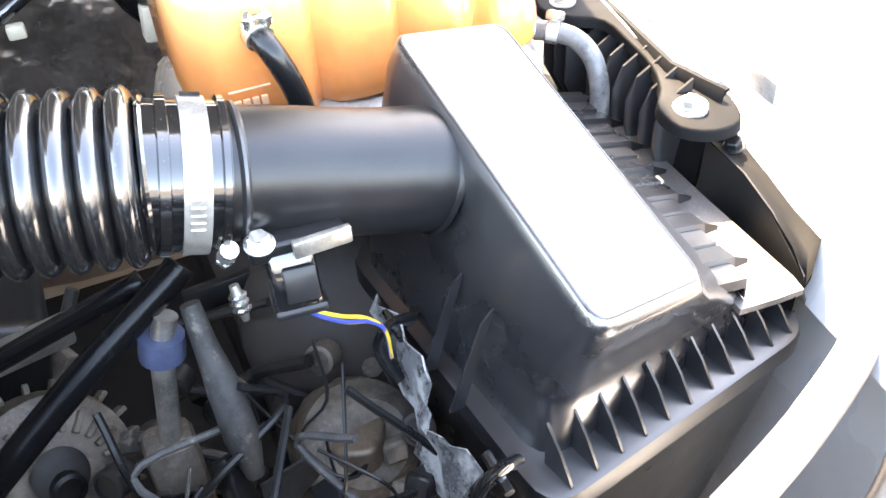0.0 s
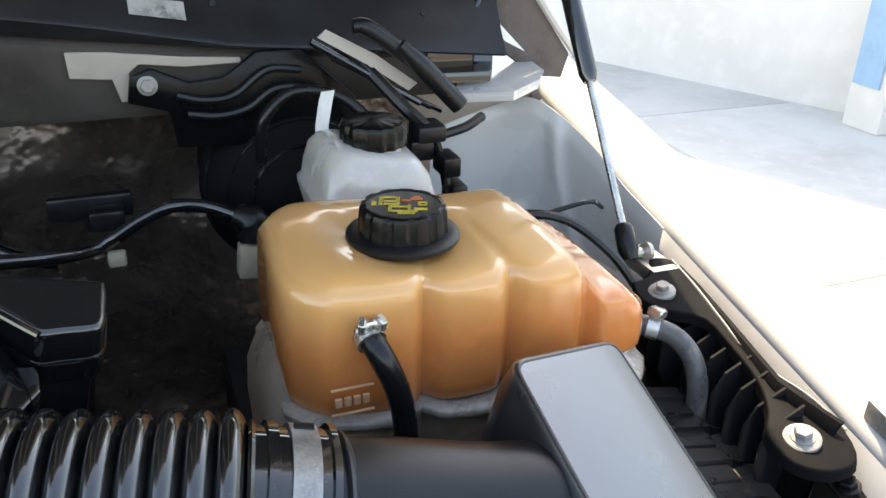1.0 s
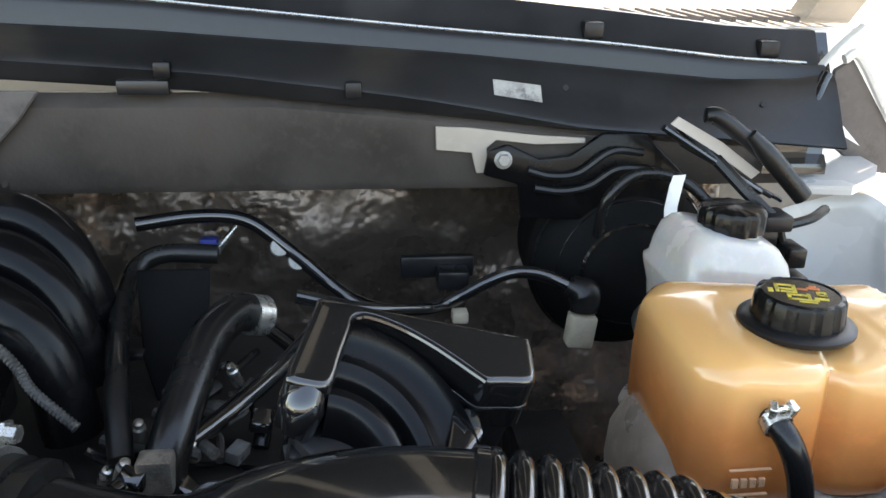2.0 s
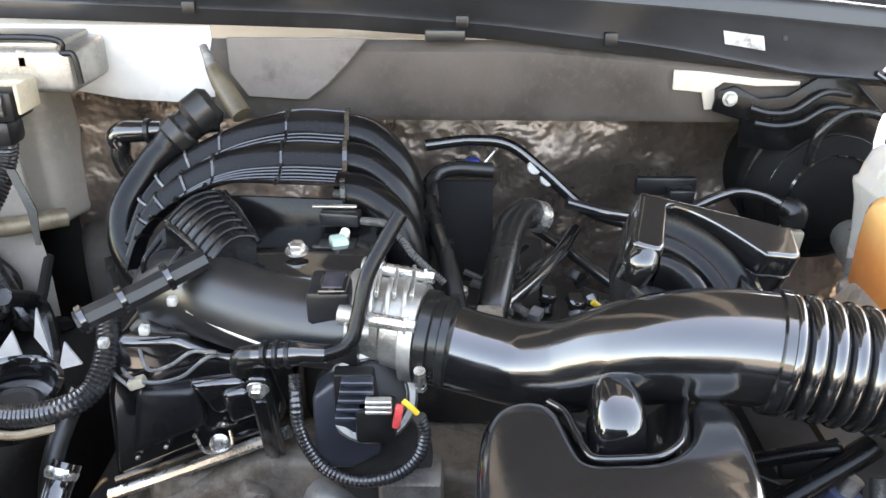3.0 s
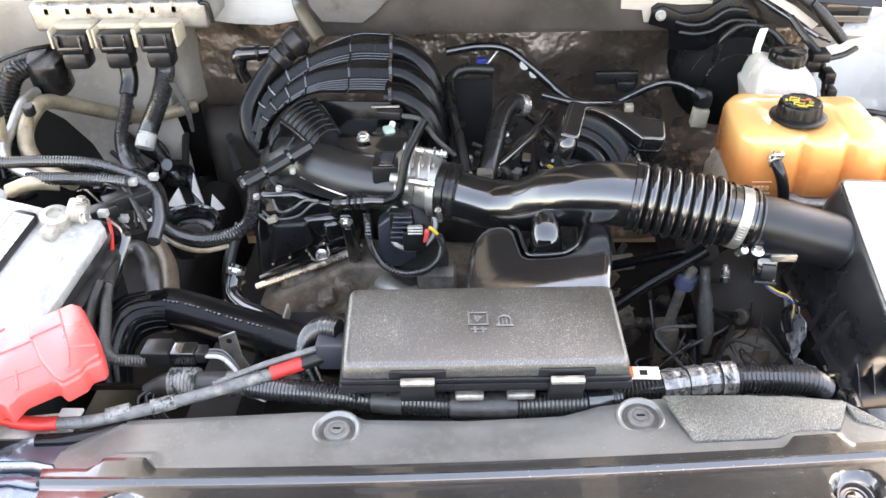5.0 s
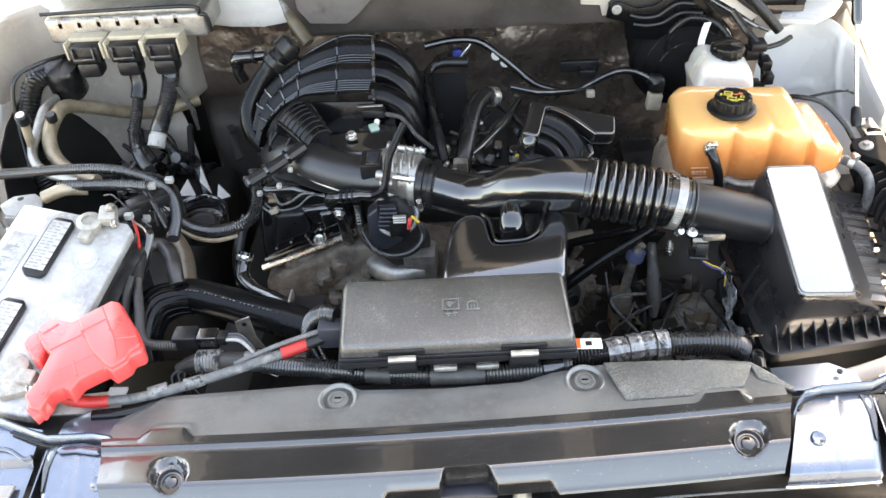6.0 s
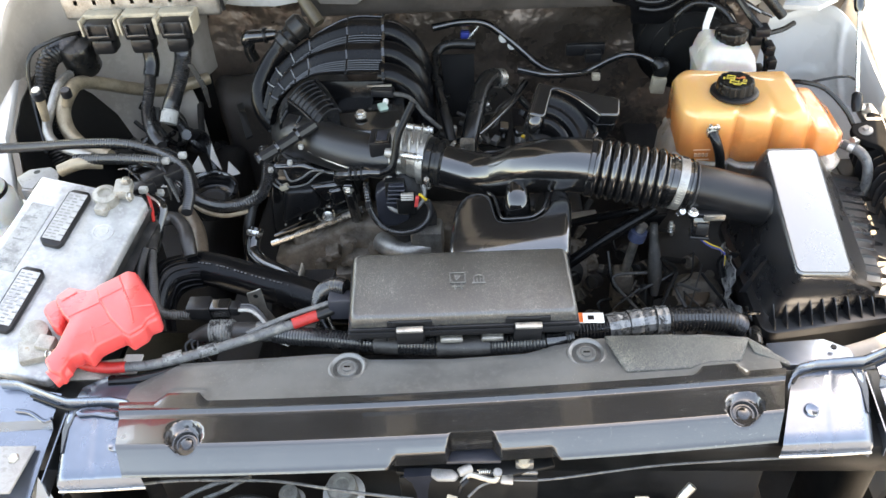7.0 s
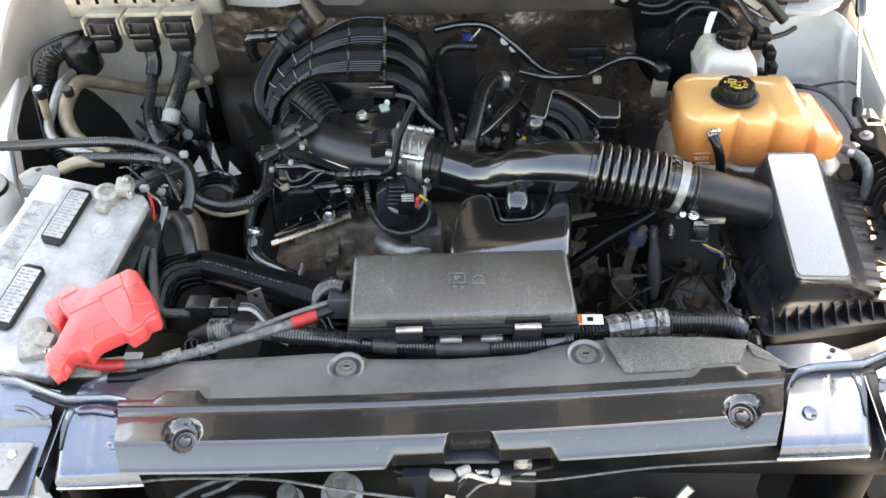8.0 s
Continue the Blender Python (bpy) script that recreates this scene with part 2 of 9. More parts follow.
    scuttle=material("brown_dusted_scuttle_felt", (0.052, 0.044, 0.039), 0.55, var=0.3, vscale=7, bump=0.5, bscale=160, dirt=(0.07, 0.055, 0.047), dirt_cover=(0.45, 0.75), dirt_scale=6),
    oldlabel=material("faded_paper", (0.36, 0.35, 0.33), 0.6, var=0.3, vscale=30, dirt=(0.16, 0.16, 0.155), dirt_cover=(0.48, 0.68), dirt_scale=40),
    foil=material("crumpled_silver_tape", (0.22, 0.22, 0.215), 0.32, metal=0.6, var=0.5, vscale=50, bump=1.0, bscale=160, dirt=(0.04, 0.04, 0.04), dirt_cover=(0.55, 0.62), dirt_scale=70),
    ringed=material("clean_glossy_black_rubber", (0.007, 0.007, 0.0075), 0.19, coat=0.9, spec=0.75, ior=1.55, bump=0.10, bscale=220, rough_var=0.08, speck=(0.12, 0.115, 0.105), speck_cover=(0.765, 0.80), speck_scale=620),
    clip=material("grimy_pale_clip", (0.40, 0.39, 0.36), 0.5, var=0.3, vscale=60, dirt=(0.16, 0.15, 0.135), dirt_cover=(0.45, 0.7), dirt_scale=60),
    plenum=material("satin_black_plenum_plastic", (0.009, 0.009, 0.0095), 0.36, coat=0.0, spec=0.75, bump=0.14, bscale=500, rough_var=0.07),
    cowlgloss=material("satin_black_cowl_plastic", (0.016, 0.016, 0.017), 0.34, spec=0.5, coat=0.1, bump=0.1, bscale=400, rough_var=0.06, dirt=(0.026, 0.025, 0.023), dirt_cover=(0.6, 0.85), dirt_scale=8),
    cowl=material("matt_black_cowl_plastic", (0.006, 0.006, 0.0062), 0.75, spec=0.12, bump=0.15, bscale=300, rough_var=0.1),
    washer=material("dull_pale_zinc", (0.32, 0.31, 0.295), 0.5, metal=0.35, var=0.2, vscale=60, bump=0.2, dirt=(0.22, 0.21, 0.19), dirt_cover=(0.5, 0.75), dirt_scale=60),
    wound=material("wrinkled_dark_tape", (0.032, 0.029, 0.027), 0.42, coat=0.1, var=0.4, vscale=50, bump=1.0, bscale=130, dirt=(0.12, 0.11, 0.10), dirt_cover=(0.58, 0.7), dirt_scale=60),
    band=material("dull_steel_band", (0.36, 0.35, 0.33), 0.42, metal=0.75, var=0.25, vscale=50, bump=0.15, bscale=300),
    glass=material("dark_windscreen", (0.02, 0.022, 0.025), 0.06, bump=0.0, var=0.1),
)


# ---- geometry helpers ----
V = Vector


def thing(name, base, label, category, group="", kind=""):
    ob = new(name)
    ob.empty_display_size = 0.05
    ob.location = base
    return tagged(ob, label, category, group, kind)


def finish(bm, name, material_, angle=38):
    bmesh.ops.recalc_face_normals(bm, faces=bm.faces)
    me = bpy.data.meshes.new(name)
    bm.to_mesh(me)
    bm.free()
    me.polygons.foreach_set("use_smooth", [True] * len(me.polygons))
    me.set_sharp_from_angle(angle=radians(angle))
    me.materials.append(material_)
    return me


def root_place(ob):
    while ob.parent:
        ob = ob.parent
    return ob.location


def part(name, bm, material_, parent, label="", angle=38):
    """One mesh under a thing or a part; bm is in world places."""
    bmesh.ops.translate(bm, verts=bm.verts, vec=-V(root_place(parent)))
    ob = new(name, finish(bm, name, material_, angle))
    ob.parent = parent
    return tagged(ob, label) if label else ob


def solo(name, bm, material_, label, category, group="", kind="", angle=38):
    """A thing of a single mesh, with its origin at its base."""
    lo = V((min(v.co.x for v in bm.verts) + max(v.co.x for v in bm.verts), min(v.co.y for v in bm.verts) + max(v.co.y for v in bm.verts), 0)) / 2
    lo.z = min(v.co.z for v in bm.verts)
    bmesh.ops.translate(bm, verts=bm.verts, vec=-lo)
    ob = new(name, finish(bm, name, material_, angle))
    ob.location = lo
    return tagged(ob, label, category, group, kind)


def joined(*bms):
    out = bms[0]
    for b in bms[1:]:
        me = bpy.data.meshes.new("tmp")
        b.to_mesh(me)
        out.from_mesh(me)
        b.free()
        bpy.data.meshes.remove(me)
    return out


def block(x0, x1, y0, y1, z0, z1, r=0.004, seg=2, turn=None):
    bm = bmesh.new()
    bmesh.ops.create_cube(bm, size=1)
    c, s = V(((x0 + x1) / 2, (y0 + y1) / 2, (z0 + z1) / 2)), V((x1 - x0, y1 - y0, z1 - z0))
    bmesh.ops.scale(bm, vec=s, verts=bm.verts)
    if r:
        bmesh.ops.bevel(bm, geom=bm.edges[:], offset=min(r, min(s) * 0.45), segments=seg, profile=0.5, affect="EDGES")
    if turn is not None:
        bmesh.ops.transform(bm, matrix=turn.to_4x4(), verts=bm.verts)
    bmesh.ops.translate(bm, vec=c, verts=bm.verts)
    return bm


def turned(rx=0, ry=0, rz=0):
    return Euler((radians(rx), radians(ry), radians(rz))).to_matrix()


def smooth_path(points, n=8):
    pts = [V(p) for p in points]
    ext = [pts[0] * 2 - pts[1], *pts, pts[-1] * 2 - pts[-2]]
    out = []
    for i in range(1, len(ext) - 2):
        a, b, c, d = ext[i - 1 : i + 3]
        for k in range(n):
            t = k / n
            out.append(0.5 * (2 * b + (c - a) * t + (2 * a - 5 * b + 4 * c - d) * t * t + (3 * b - a - 3 * c + d) * t**3))
    return [*out, pts[-1]]


def resampled(path, step):
    out, left = [path[0]], step
    for a, b in zip(path, path[1:]):
        d = (b - a).length
        at = left
        while at <= d:
            out.append(a.lerp(b, at / d))
            at += step
        left = at - d
    if (out[-1] - path[-1]).length > step * 0.3:
        out.append(path[-1])
    return out


def tube(points, r, sides=14, n=8, ribs=0.0, pitch=0.006, flat=1.0, cap=True, straight=False, hollow=0.0):
    """A swept tube. r: one radius or one a control point. ribs: the depth of corrugations of that pitch."""
    path = [V(p) for p in points] if straight else smooth_path(points, n)
    if isinstance(r, (list, tuple)):
        m = 1 if straight else n
        radii = [r[min(i // m, len(r) - 1)] + (r[min(i // m + 1, len(r) - 1)] - r[min(i // m, len(r) - 1)]) * ((i % m) / m) for i in range(len(path))]
    else:
        radii = [r] * len(path)
    if ribs:
        r0 = radii[0]
        path = resampled(path, pitch / 4)
        radii = [r0 + ribs * (0.5, 1, 0.5, 0)[i % 4] for i in range(len(path))]
    bm = bmesh.new()
    rings, side = [], None
    for i, p in enumerate(path):
        way = (path[min(i + 1, len(path) - 1)] - path[max(i - 1, 0)]).normalized()
        if side is None:
            side = way.orthogonal().normalized() if abs(way.z) > 0.95 else way.cross(V((0, 0, 1))).normalized()
        side = (side - way * side.dot(way)).normalized()
        up = side.cross(way)
        rings.append([bm.verts.new(p + radii[i] * (math.cos(a) * side + flat * math.sin(a) * up)) for a in (2 * math.pi * k / sides for k in range(sides))])
    for a, b in zip(rings, rings[1:]):
        for k in range(sides):
            bm.faces.new((a[k], a[(k + 1) % sides], b[(k + 1) % sides], b[k]))
    if cap:
        for ring in (rings[0], rings[-1]):
            if hollow:
                c = sum((v.co for v in ring), V()) / sides
                inner = [bm.verts.new(c + (v.co - c) * hollow) for v in ring]
                deep = rings[1 if ring is rings[0] else -2]
                dc = sum((v.co for v in deep), V()) / sides
                floor = [bm.verts.new(dc + (v.co - dc) * hollow) for v in deep]
                for k in range(sides):
                    bm.faces.new((ring[k], ring[(k + 1) % sides], inner[(k + 1) % sides], inner[k]))
                    bm.faces.new((inner[k], inner[(k + 1) % sides], floor[(k + 1) % sides], floor[k]))
                bm.faces.new(floor)
            else:
                bm.faces.new(ring)
    return bm


def lathe(profile, at, axis=(0, 0, 1), n=28):
    """A turned body: (radius, height) rows round an axis through at."""
    bm = bmesh.new()
    q = V((0, 0, 1)).rotation_difference(V(axis).normalized()).to_matrix()
    rings = [[bm.verts.new(V(at) + q @ V((max(r, 1e-4) * math.cos(2 * math.pi * k / n), max(r, 1e-4) * math.sin(2 * math.pi * k / n), h))) for k in range(n)] for r, h in profile]
    for a, b in zip(rings, rings[1:]):
        for k in range(n):
            bm.faces.new((a[k], a[(k + 1) % n], b[(k + 1) % n], b[k]))
    bm.faces.new(rings[0])
    bm.faces.new(rings[-1])
    return bm


def prism(outline, z0, z1, r=0.004, seg=3, m=None):
    """An upright body on a plan outline, with rounded edges; m: a pose for the whole."""
    bm = bmesh.new()
    low = [bm.verts.new((x, y, z0)) for x, y in outline]
    face = bm.faces.new(low)
    got = bmesh.ops.extrude_face_region(bm, geom=[face])
    bmesh.ops.translate(bm, vec=(0, 0, z1 - z0), verts=[v for v in got["geom"] if isinstance(v, bmesh.types.BMVert)])
    bmesh.ops.recalc_face_normals(bm, faces=bm.faces)
    if r:
        bmesh.ops.bevel(bm, geom=bm.edges[:], offset=r, segments=seg, profile=0.5, affect="EDGES", clamp_overlap=True)
    if m is not None:
        bmesh.ops.transform(bm, matrix=m, verts=bm.verts)
    return bm


def loft(rings, cap=True):
    bm = bmesh.new()
    made = [[bm.verts.new(p) for p in ring] for ring in rings]
    n = len(made[0])
    for a, b in zip(made, made[1:]):
        for k in range(n):
            bm.faces.new((a[k], a[(k + 1) % n], b[(k + 1) % n], b[k]))
    if cap:
        bm.faces.new(made[0])
        bm.faces.new(made[-1])
    return bm


def sheet(rows, thick=0.0, down=(0, 0, -1)):
    """A surface through rows of points, given a thickness along down."""
    bm = bmesh.new()
    tops = [[bm.verts.new(p) for p in row] for row in rows]
    n, m = len(tops), len(tops[0])
    for i in range(n - 1):
        for k in range(m - 1):
            bm.faces.new((tops[i][k], tops[i][k + 1], tops[i + 1][k + 1], tops[i + 1][k]))
    if thick:
        d = V(down) * thick
        lows = [[bm.verts.new(v.co + d) for v in row] for row in tops]
        for i in range(n - 1):
            for k in range(m - 1):
                bm.faces.new((lows[i][k], lows[i + 1][k], lows[i + 1][k + 1], lows[i][k + 1]))
        rim = [(0, k) for k in range(m)] + [(i, m - 1) for i in range(1, n)] + [(n - 1, k) for k in range(m - 2, -1, -1)] + [(i, 0) for i in range(n - 2, 0, -1)]
        for (a, b), (c, d2) in zip(rim, rim[1:] + rim[:1]):
            bm.faces.new((tops[a][b], lows[a][b], lows[c][d2], tops[c][d2]))
    return bm


def quad_ring(corners, r, n=5):
    """A rounded closed ring through four corners (in order)."""
    out = []
    for i in range(4):
        p, a, b = V(corners[i]), V(corners[i - 1]), V(corners[(i + 1) % 4])
        s, e = p + (a - p).normalized() * r, p + (b - p).normalized() * r
        for k in range(n + 1):
            t = k / n
            out.append(s * (1 - t) ** 2 + p * 2 * t * (1 - t) + e * t * t)
    return out


def bolt(parent, at, axis, r=0.008, material_=None, name="bolt", label=""):
    """A flanged hexagon head."""
    m_ = material_ or M["steel"]
    q = V(axis).normalized()
    bm = joined(lathe([(r * 1.35, 0), (r * 1.35, r * 0.18), (r * 1.05, r * 0.3)], at, q, 20), lathe([(r, r * 0.25), (r, r * 0.95), (r * 0.85, r * 1.1)], at, q, 6))
    return part(name, bm, m_, parent, label)


def coil_clamp(parent, at, axis, r, w=0.012, screw=None, name="clamp"):
    """A worm-drive band, its screw housing pointing along screw."""
    q = V(axis).normalized()
    band = part(name, joined(lathe([(r, -w / 2), (r + 0.0016, -w / 2), (r + 0.0016, w / 2), (r, w / 2)], at, q, 36)), M["band"], parent, "bright steel worm-drive band")
    if screw is not None:
        s = V(screw).normalized()
        p = V(at) + s * (r + 0.006)
        t = q.cross(s).normalized()
        part("screw_housing", joined(tube([p - t * 0.012, p + t * 0.012], 0.006, 10, straight=True), lathe([(0.0065, 0), (0.0065, 0.007), (0.004, 0.009)], p + t * 0.012, t, 6)), M["steel"], band)
    return band


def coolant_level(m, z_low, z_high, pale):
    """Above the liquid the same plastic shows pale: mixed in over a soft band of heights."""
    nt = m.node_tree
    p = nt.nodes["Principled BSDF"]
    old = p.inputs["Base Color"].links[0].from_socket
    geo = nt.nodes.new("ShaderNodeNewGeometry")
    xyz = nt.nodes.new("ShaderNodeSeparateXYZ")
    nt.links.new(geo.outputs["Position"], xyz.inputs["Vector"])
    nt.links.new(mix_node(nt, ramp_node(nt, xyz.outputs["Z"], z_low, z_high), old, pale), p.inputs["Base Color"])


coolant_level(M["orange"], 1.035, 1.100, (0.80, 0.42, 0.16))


def domed(outline, z0, z1, rnd=0.012, steps=5, m=None, flare=0.0, fine=3):
    """A body on a smooth plan outline whose upper rim is rounded over by rnd."""
    pts_ = [V((x, y, 0)) for x, y in outline]
    n = len(pts_)
    dense = []
    for i in range(n):
        a, b, c, d = pts_[i - 1], pts_[i], pts_[(i + 1) % n], pts_[(i + 2) % n]
        for k in range(fine):
            t = k / fine
            dense.append(0.5 * (2 * b + (c - a) * t + (2 * a - 5 * b + 4 * c - d) * t * t + (3 * b - a - 3 * c + d) * t**3))
    n = len(dense)
    area = sum(dense[i].x * dense[(i + 1) % n].y - dense[(i + 1) % n].x * dense[i].y for i in range(n))
    sign = 1 if area > 0 else -1
    inward = []
    for i in range(n):
        w = (dense[(i + 1) % n] - dense[i - 1]).normalized()
        inward.append(V((-w.y, w.x, 0)) * sign)
    levels = [(z0, -flare), (z0 + (z1 - rnd - z0) * 0.5, -flare * 0.4)]
    levels += [(z1 - rnd + rnd * math.sin(a), rnd * (1 - math.cos(a))) for a in [math.pi / 2 * k / steps for k in range(steps + 1)]]
    rings = [[dense[i] + inward[i] * g + V((0, 0, z)) for i in range(n)] for z, g in levels]
    bm = bmesh.new()
    made = [[bm.verts.new(p) for p in ring] for ring in rings]
    for a, b in zip(made, made[1:]):
        for k in range(n):
            bm.faces.new((a[k], a[(k + 1) % n], b[(k + 1) % n], b[k]))
    bmesh.ops.triangulate(bm, faces=[bm.faces.new(made[-1]), bm.faces.new(made[0])])
    if m is not None:
        bmesh.ops.transform(bm, matrix=m, verts=bm.verts)
    return bm

# ---- ground and surroundings ----
solo("ground", block(-40, 40, -40, 40, -0.3, -0.02, 0), M["yard"], "concrete yard floor, darkened to cut bounce light", "ground", kind="structure")
slabs = thing("pavement", (4, 3, -0.02), "large pale concrete paving slabs with thin joints", "pavement", kind="structure")
slab_mesh = None
for i in range(4):
    for k in range(6):
        if slab_mesh is None:
            first = part("slab", block(1.05, 3.0, -1.9, 0.1, -0.05, 0.0, 0.006, 1), M["concrete"], slabs)
            slab_mesh = first.data
        else:
            o = new("slab", slab_mesh)
            o.parent = slabs
            o.location = (1.96 * i, 2.01 * k, 0.0015 * ((i * 7 + k * 3) % 4))

yard_wall = thing("long_wall", (4.2, 4.25, 0), "weathered whitewashed masonry wall with reddish stains", "wall", kind="structure")
wall_bm = block(-9, 9, 0, 0.24, -0.05, 2.6, 0.01, 1)
bmesh.ops.translate(wall_bm, vec=(4.2, 4.25, 0), verts=wall_bm.verts)
part("wall_face", wall_bm, M["wall"], yard_wall)
yard_wall.rotation_euler = (0, 0, radians(-63.4))
# added wall, out of view behind the camera, to brighten front-facing surfaces
front_wall = thing("long_wall", (0, -10, 0), "unseen grey wall added to feed reflections and bounce light", "wall", kind="structure")
part("wall_face", block(-14, 9, -10.24, -10.0, -0.05, 2.8, 0.01, 1), M["greywall"], front_wall)
column = thing("wall_column", (4.35, 3.55, 0), "square white column with a pale blue painted face", "column", kind="structure")
part("shaft", block(4.22, 4.48, 3.42, 3.68, 0, 2.6, 0.012, 2), M["wall"], column)
part("painted_panel", block(4.30, 4.44, 3.405, 3.419, 0.25, 2.6, 0.002, 1), M["skyblue"], column, "pale blue painted band")
part("painted_panel", block(4.205, 4.219, 3.47, 3.66, 0.25, 2.6, 0.002, 1), M["skyblue"], column, "pale blue painted band")

# ---- the truck's body round the engine bay ----
truck = thing("pickup_truck_body", (0, 0.6, 0), "white pickup truck body with its engine bay open", "truck")


def flange(y, side=1):
    """Inner edge of a wing: its distance from the middle and its height."""
    swing = min(1.0, max(0.0, (y - 0.55) / 0.38)) if side < 0 else 0.0
    swing = swing * swing * (3 - 2 * swing)
    return 0.915 + 0.10 * (y - 0.5) + 0.105 * swing, 0.935 + 0.115 * (y - 0.5) + 0.06 * swing


def wing(side):
    rows = []
    for y in (0.12, 0.2, 0.32, 0.45, 0.6, 0.8, 1.0, 1.2, 1.4, 1.7, 2.0):
        x, z = flange(max(y, 0.42), side)
        drop = 0.10 * max(0, 0.45 - y) ** 1.3 * 4
        inset = max(0, 0.45 - y) * 0.20
        rows.append([(side * (x - inset + dx), y, z - drop + dz) for dx, dz in ((0.004, -0.055), (0.0, -0.012), (0.004, 0.0), (0.03, 0.006), (0.08, 0.008), (0.115, 0.0), (0.14, -0.022), (0.155, -0.07), (0.165, -0.2), (0.17, -0.45), (0.15, -0.6))])
    return part("wing", sheet(rows, 0.0), M["paint"], truck, "white painted outer wing", 60)


def inner_wing(side):
    rows = []
    for y in (0.25, 0.4, 0.55, 0.7, 0.85, 0.95, 1.05, 1.2, 1.36):
        x, z = flange(max(y, 0.42), side)
        inset = max(0, 0.45 - y) * 0.2
        foot = 0.88 - 0.13 * min(1, max(0, (y - 0.75) / 0.35)) if side > 0 else 0.93
        rows.append([(side * (x - inset), y, z - 0.012), (side * (x - 0.012 - inset), y, z - 0.03), (side * (x - 0.03 - inset), y, z - 0.10), (side * (foot + 0.03), y, 0.83), (side * foot, y, 0.72), (side * (foot - 0.02), y, 0.40)])
    if side < 0:
        part("wheel_arch_liner", sheet([[V(p) + V((0.004, 0, 0)) for p in row[1:]] for row in rows], 0.0), M["bay"], truck, "dark wheel arch liner", 50)
        rows = [row[:2] for row in rows]
        plan = [(-1.060, 0.80), (-1.072, 0.90), (-1.076, 1.0), (-1.066, 1.09), (-1.035, 1.165), (-0.975, 1.215), (-0.90, 1.238), (-0.82, 1.244), (-0.765, 1.246)]
        plan = smooth_path([(x_, y_, 0) for x_, y_ in plan], 5)
        crest = [1.005 + 0.20 * min(1.0, max(0.0, (p.y - 0.82) / 0.28)) for p in plan]
        press = [0.007 * math.exp(-(((k - 24) / 3.0) ** 2)) for k in range(len(plan))]
        corner = [[p + V((-0.012, 0, c_)), p + V((-0.003, 0, c_ - 0.004)), p + V((0, -q_, c_ - 0.015)), p + V((0.004, -q_ * 1.5, c_ * 0.6 + 0.36)), p + V((0.008, -q_, 0.90)), p + V((0.030, -0.02, 0.83)), p + V((0.036, -0.03, 0.70))] for p, c_, q_ in zip(plan, crest, press)]
        part("corner_panel", sheet(corner, 0.0), M["apron"], truck, "dusty cream painted corner of the engine bay", 50)
    return part("inner_wing", sheet(rows, 0.0), M["apron"] if side < 0 else M["paint"], truck, "dusty pale painted inner wing panel", 50)


for s in (1, -1):
    wing(s)
    inner_wing(s)

# bulkhead with its insulation, bulging and crumpled
rows = []
for i in range(45):
    x = -0.74 + 1.52 * i / 44
    row = []
    for k in range(22):
        z = 0.42 + 0.70 * k / 21
        q = noise.noise(V((x * 5, z * 6, 1.3))) * 0.028 + noise.noise(V((x * 17, z * 19, 4.1))) * 0.010 + abs(noise.noise(V((x * 30, z * 26, 7.7)))) * 0.007
        row.append((x, 1.375 + q - 0.02 * math.exp(-((x - 0.17) / 0.06) ** 2 - ((z - 0.96) / 0.05) ** 2), z))
    rows.append(row)
part("insulation_pad", sheet(rows, 0.012, (0, 1, 0)), M["pad"], truck, "crumpled brown foil-faced insulation", 80)
part("bulkhead", block(-1.02, 1.02, 1.41, 1.43, 0.35, 1.14, 0), M["apron"], truck, "dusty beige painted bulkhead")
part("bulkhead_panel", prism([(-1.03, 1.30), (-0.735, 1.305), (-0.70, 1.41), (-1.03, 1.41)], 0.855, 1.12, 0.02, 3), M["apron"], truck, "beige painted bulkhead corner")
# black sheet paints the shade of the hollow below the corner panel
part("bulkhead_recess", block(-1.03, -0.74, 1.385, 1.408, 0.40, 0.856, 0.004), M["bay"], truck, "dark sheet standing in for the shaded hollow under the bulkhead corner")
part("bulkhead_bead", tube([(-0.80, 1.296, 1.09), (-0.79, 1.295, 1.0), (-0.785, 1.296, 0.90)], 0.006, 8, flat=0.5), M["apron"], truck)
part("bay_floor", block(-0.93, 0.93, -0.30, 1.42, 0.34, 0.37, 0), M["grime"], truck, "grimy dark undertray")
for s in (1, -1):
    part("chassis_rail", block(s * 0.50 - 0.05, s * 0.50 + 0.05, -0.1, 1.4, 0.50, 0.64, 0.012), M["grime"], truck)
# scuttle panel over the bulkhead
def cowl_low(x):
    """Height of the cowl's lower edge at x."""
    return float(np.interp(x, (-0.95, -0.61, -0.20, 0.04, 0.23, 0.32, 0.49, 0.83), (1.255, 1.247, 1.236, 1.221, 1.201, 1.190, 1.172, 1.150)))


part("scuttle_panel", sheet([[(x, 1.39, 1.10), (x, 1.23, 1.085 + 0.02 * (x < -0.1)), (x, 1.197, 1.092), (x, 1.19, 1.105), (x, 1.188, min(1.2, cowl_low(x) - 0.012)), (x, 1.205, min(1.215, cowl_low(x) + 0.004))] for x in (-0.40, -0.2, -0.02, 0.1, 0.25, 0.42, 0.62, 0.74, 0.80)], 0.006, (0, 1, 0)), M["scuttle"], truck, "brown dusty felt over the scuttle front")
part("scuttle_corner", sheet([[(x, 1.39, 1.12), (x, 1.215, 1.125 + 0.012 * math.sin(x * 16)), (x, 1.205, 1.14), (x, 1.20, 1.235), (x, 1.22, 1.245)] for x in (-1.0, -0.8, -0.65, -0.55, -0.47, -0.40)], 0.006, (0, 1, 0)), M["paint"], truck, "white painted scuttle corner")
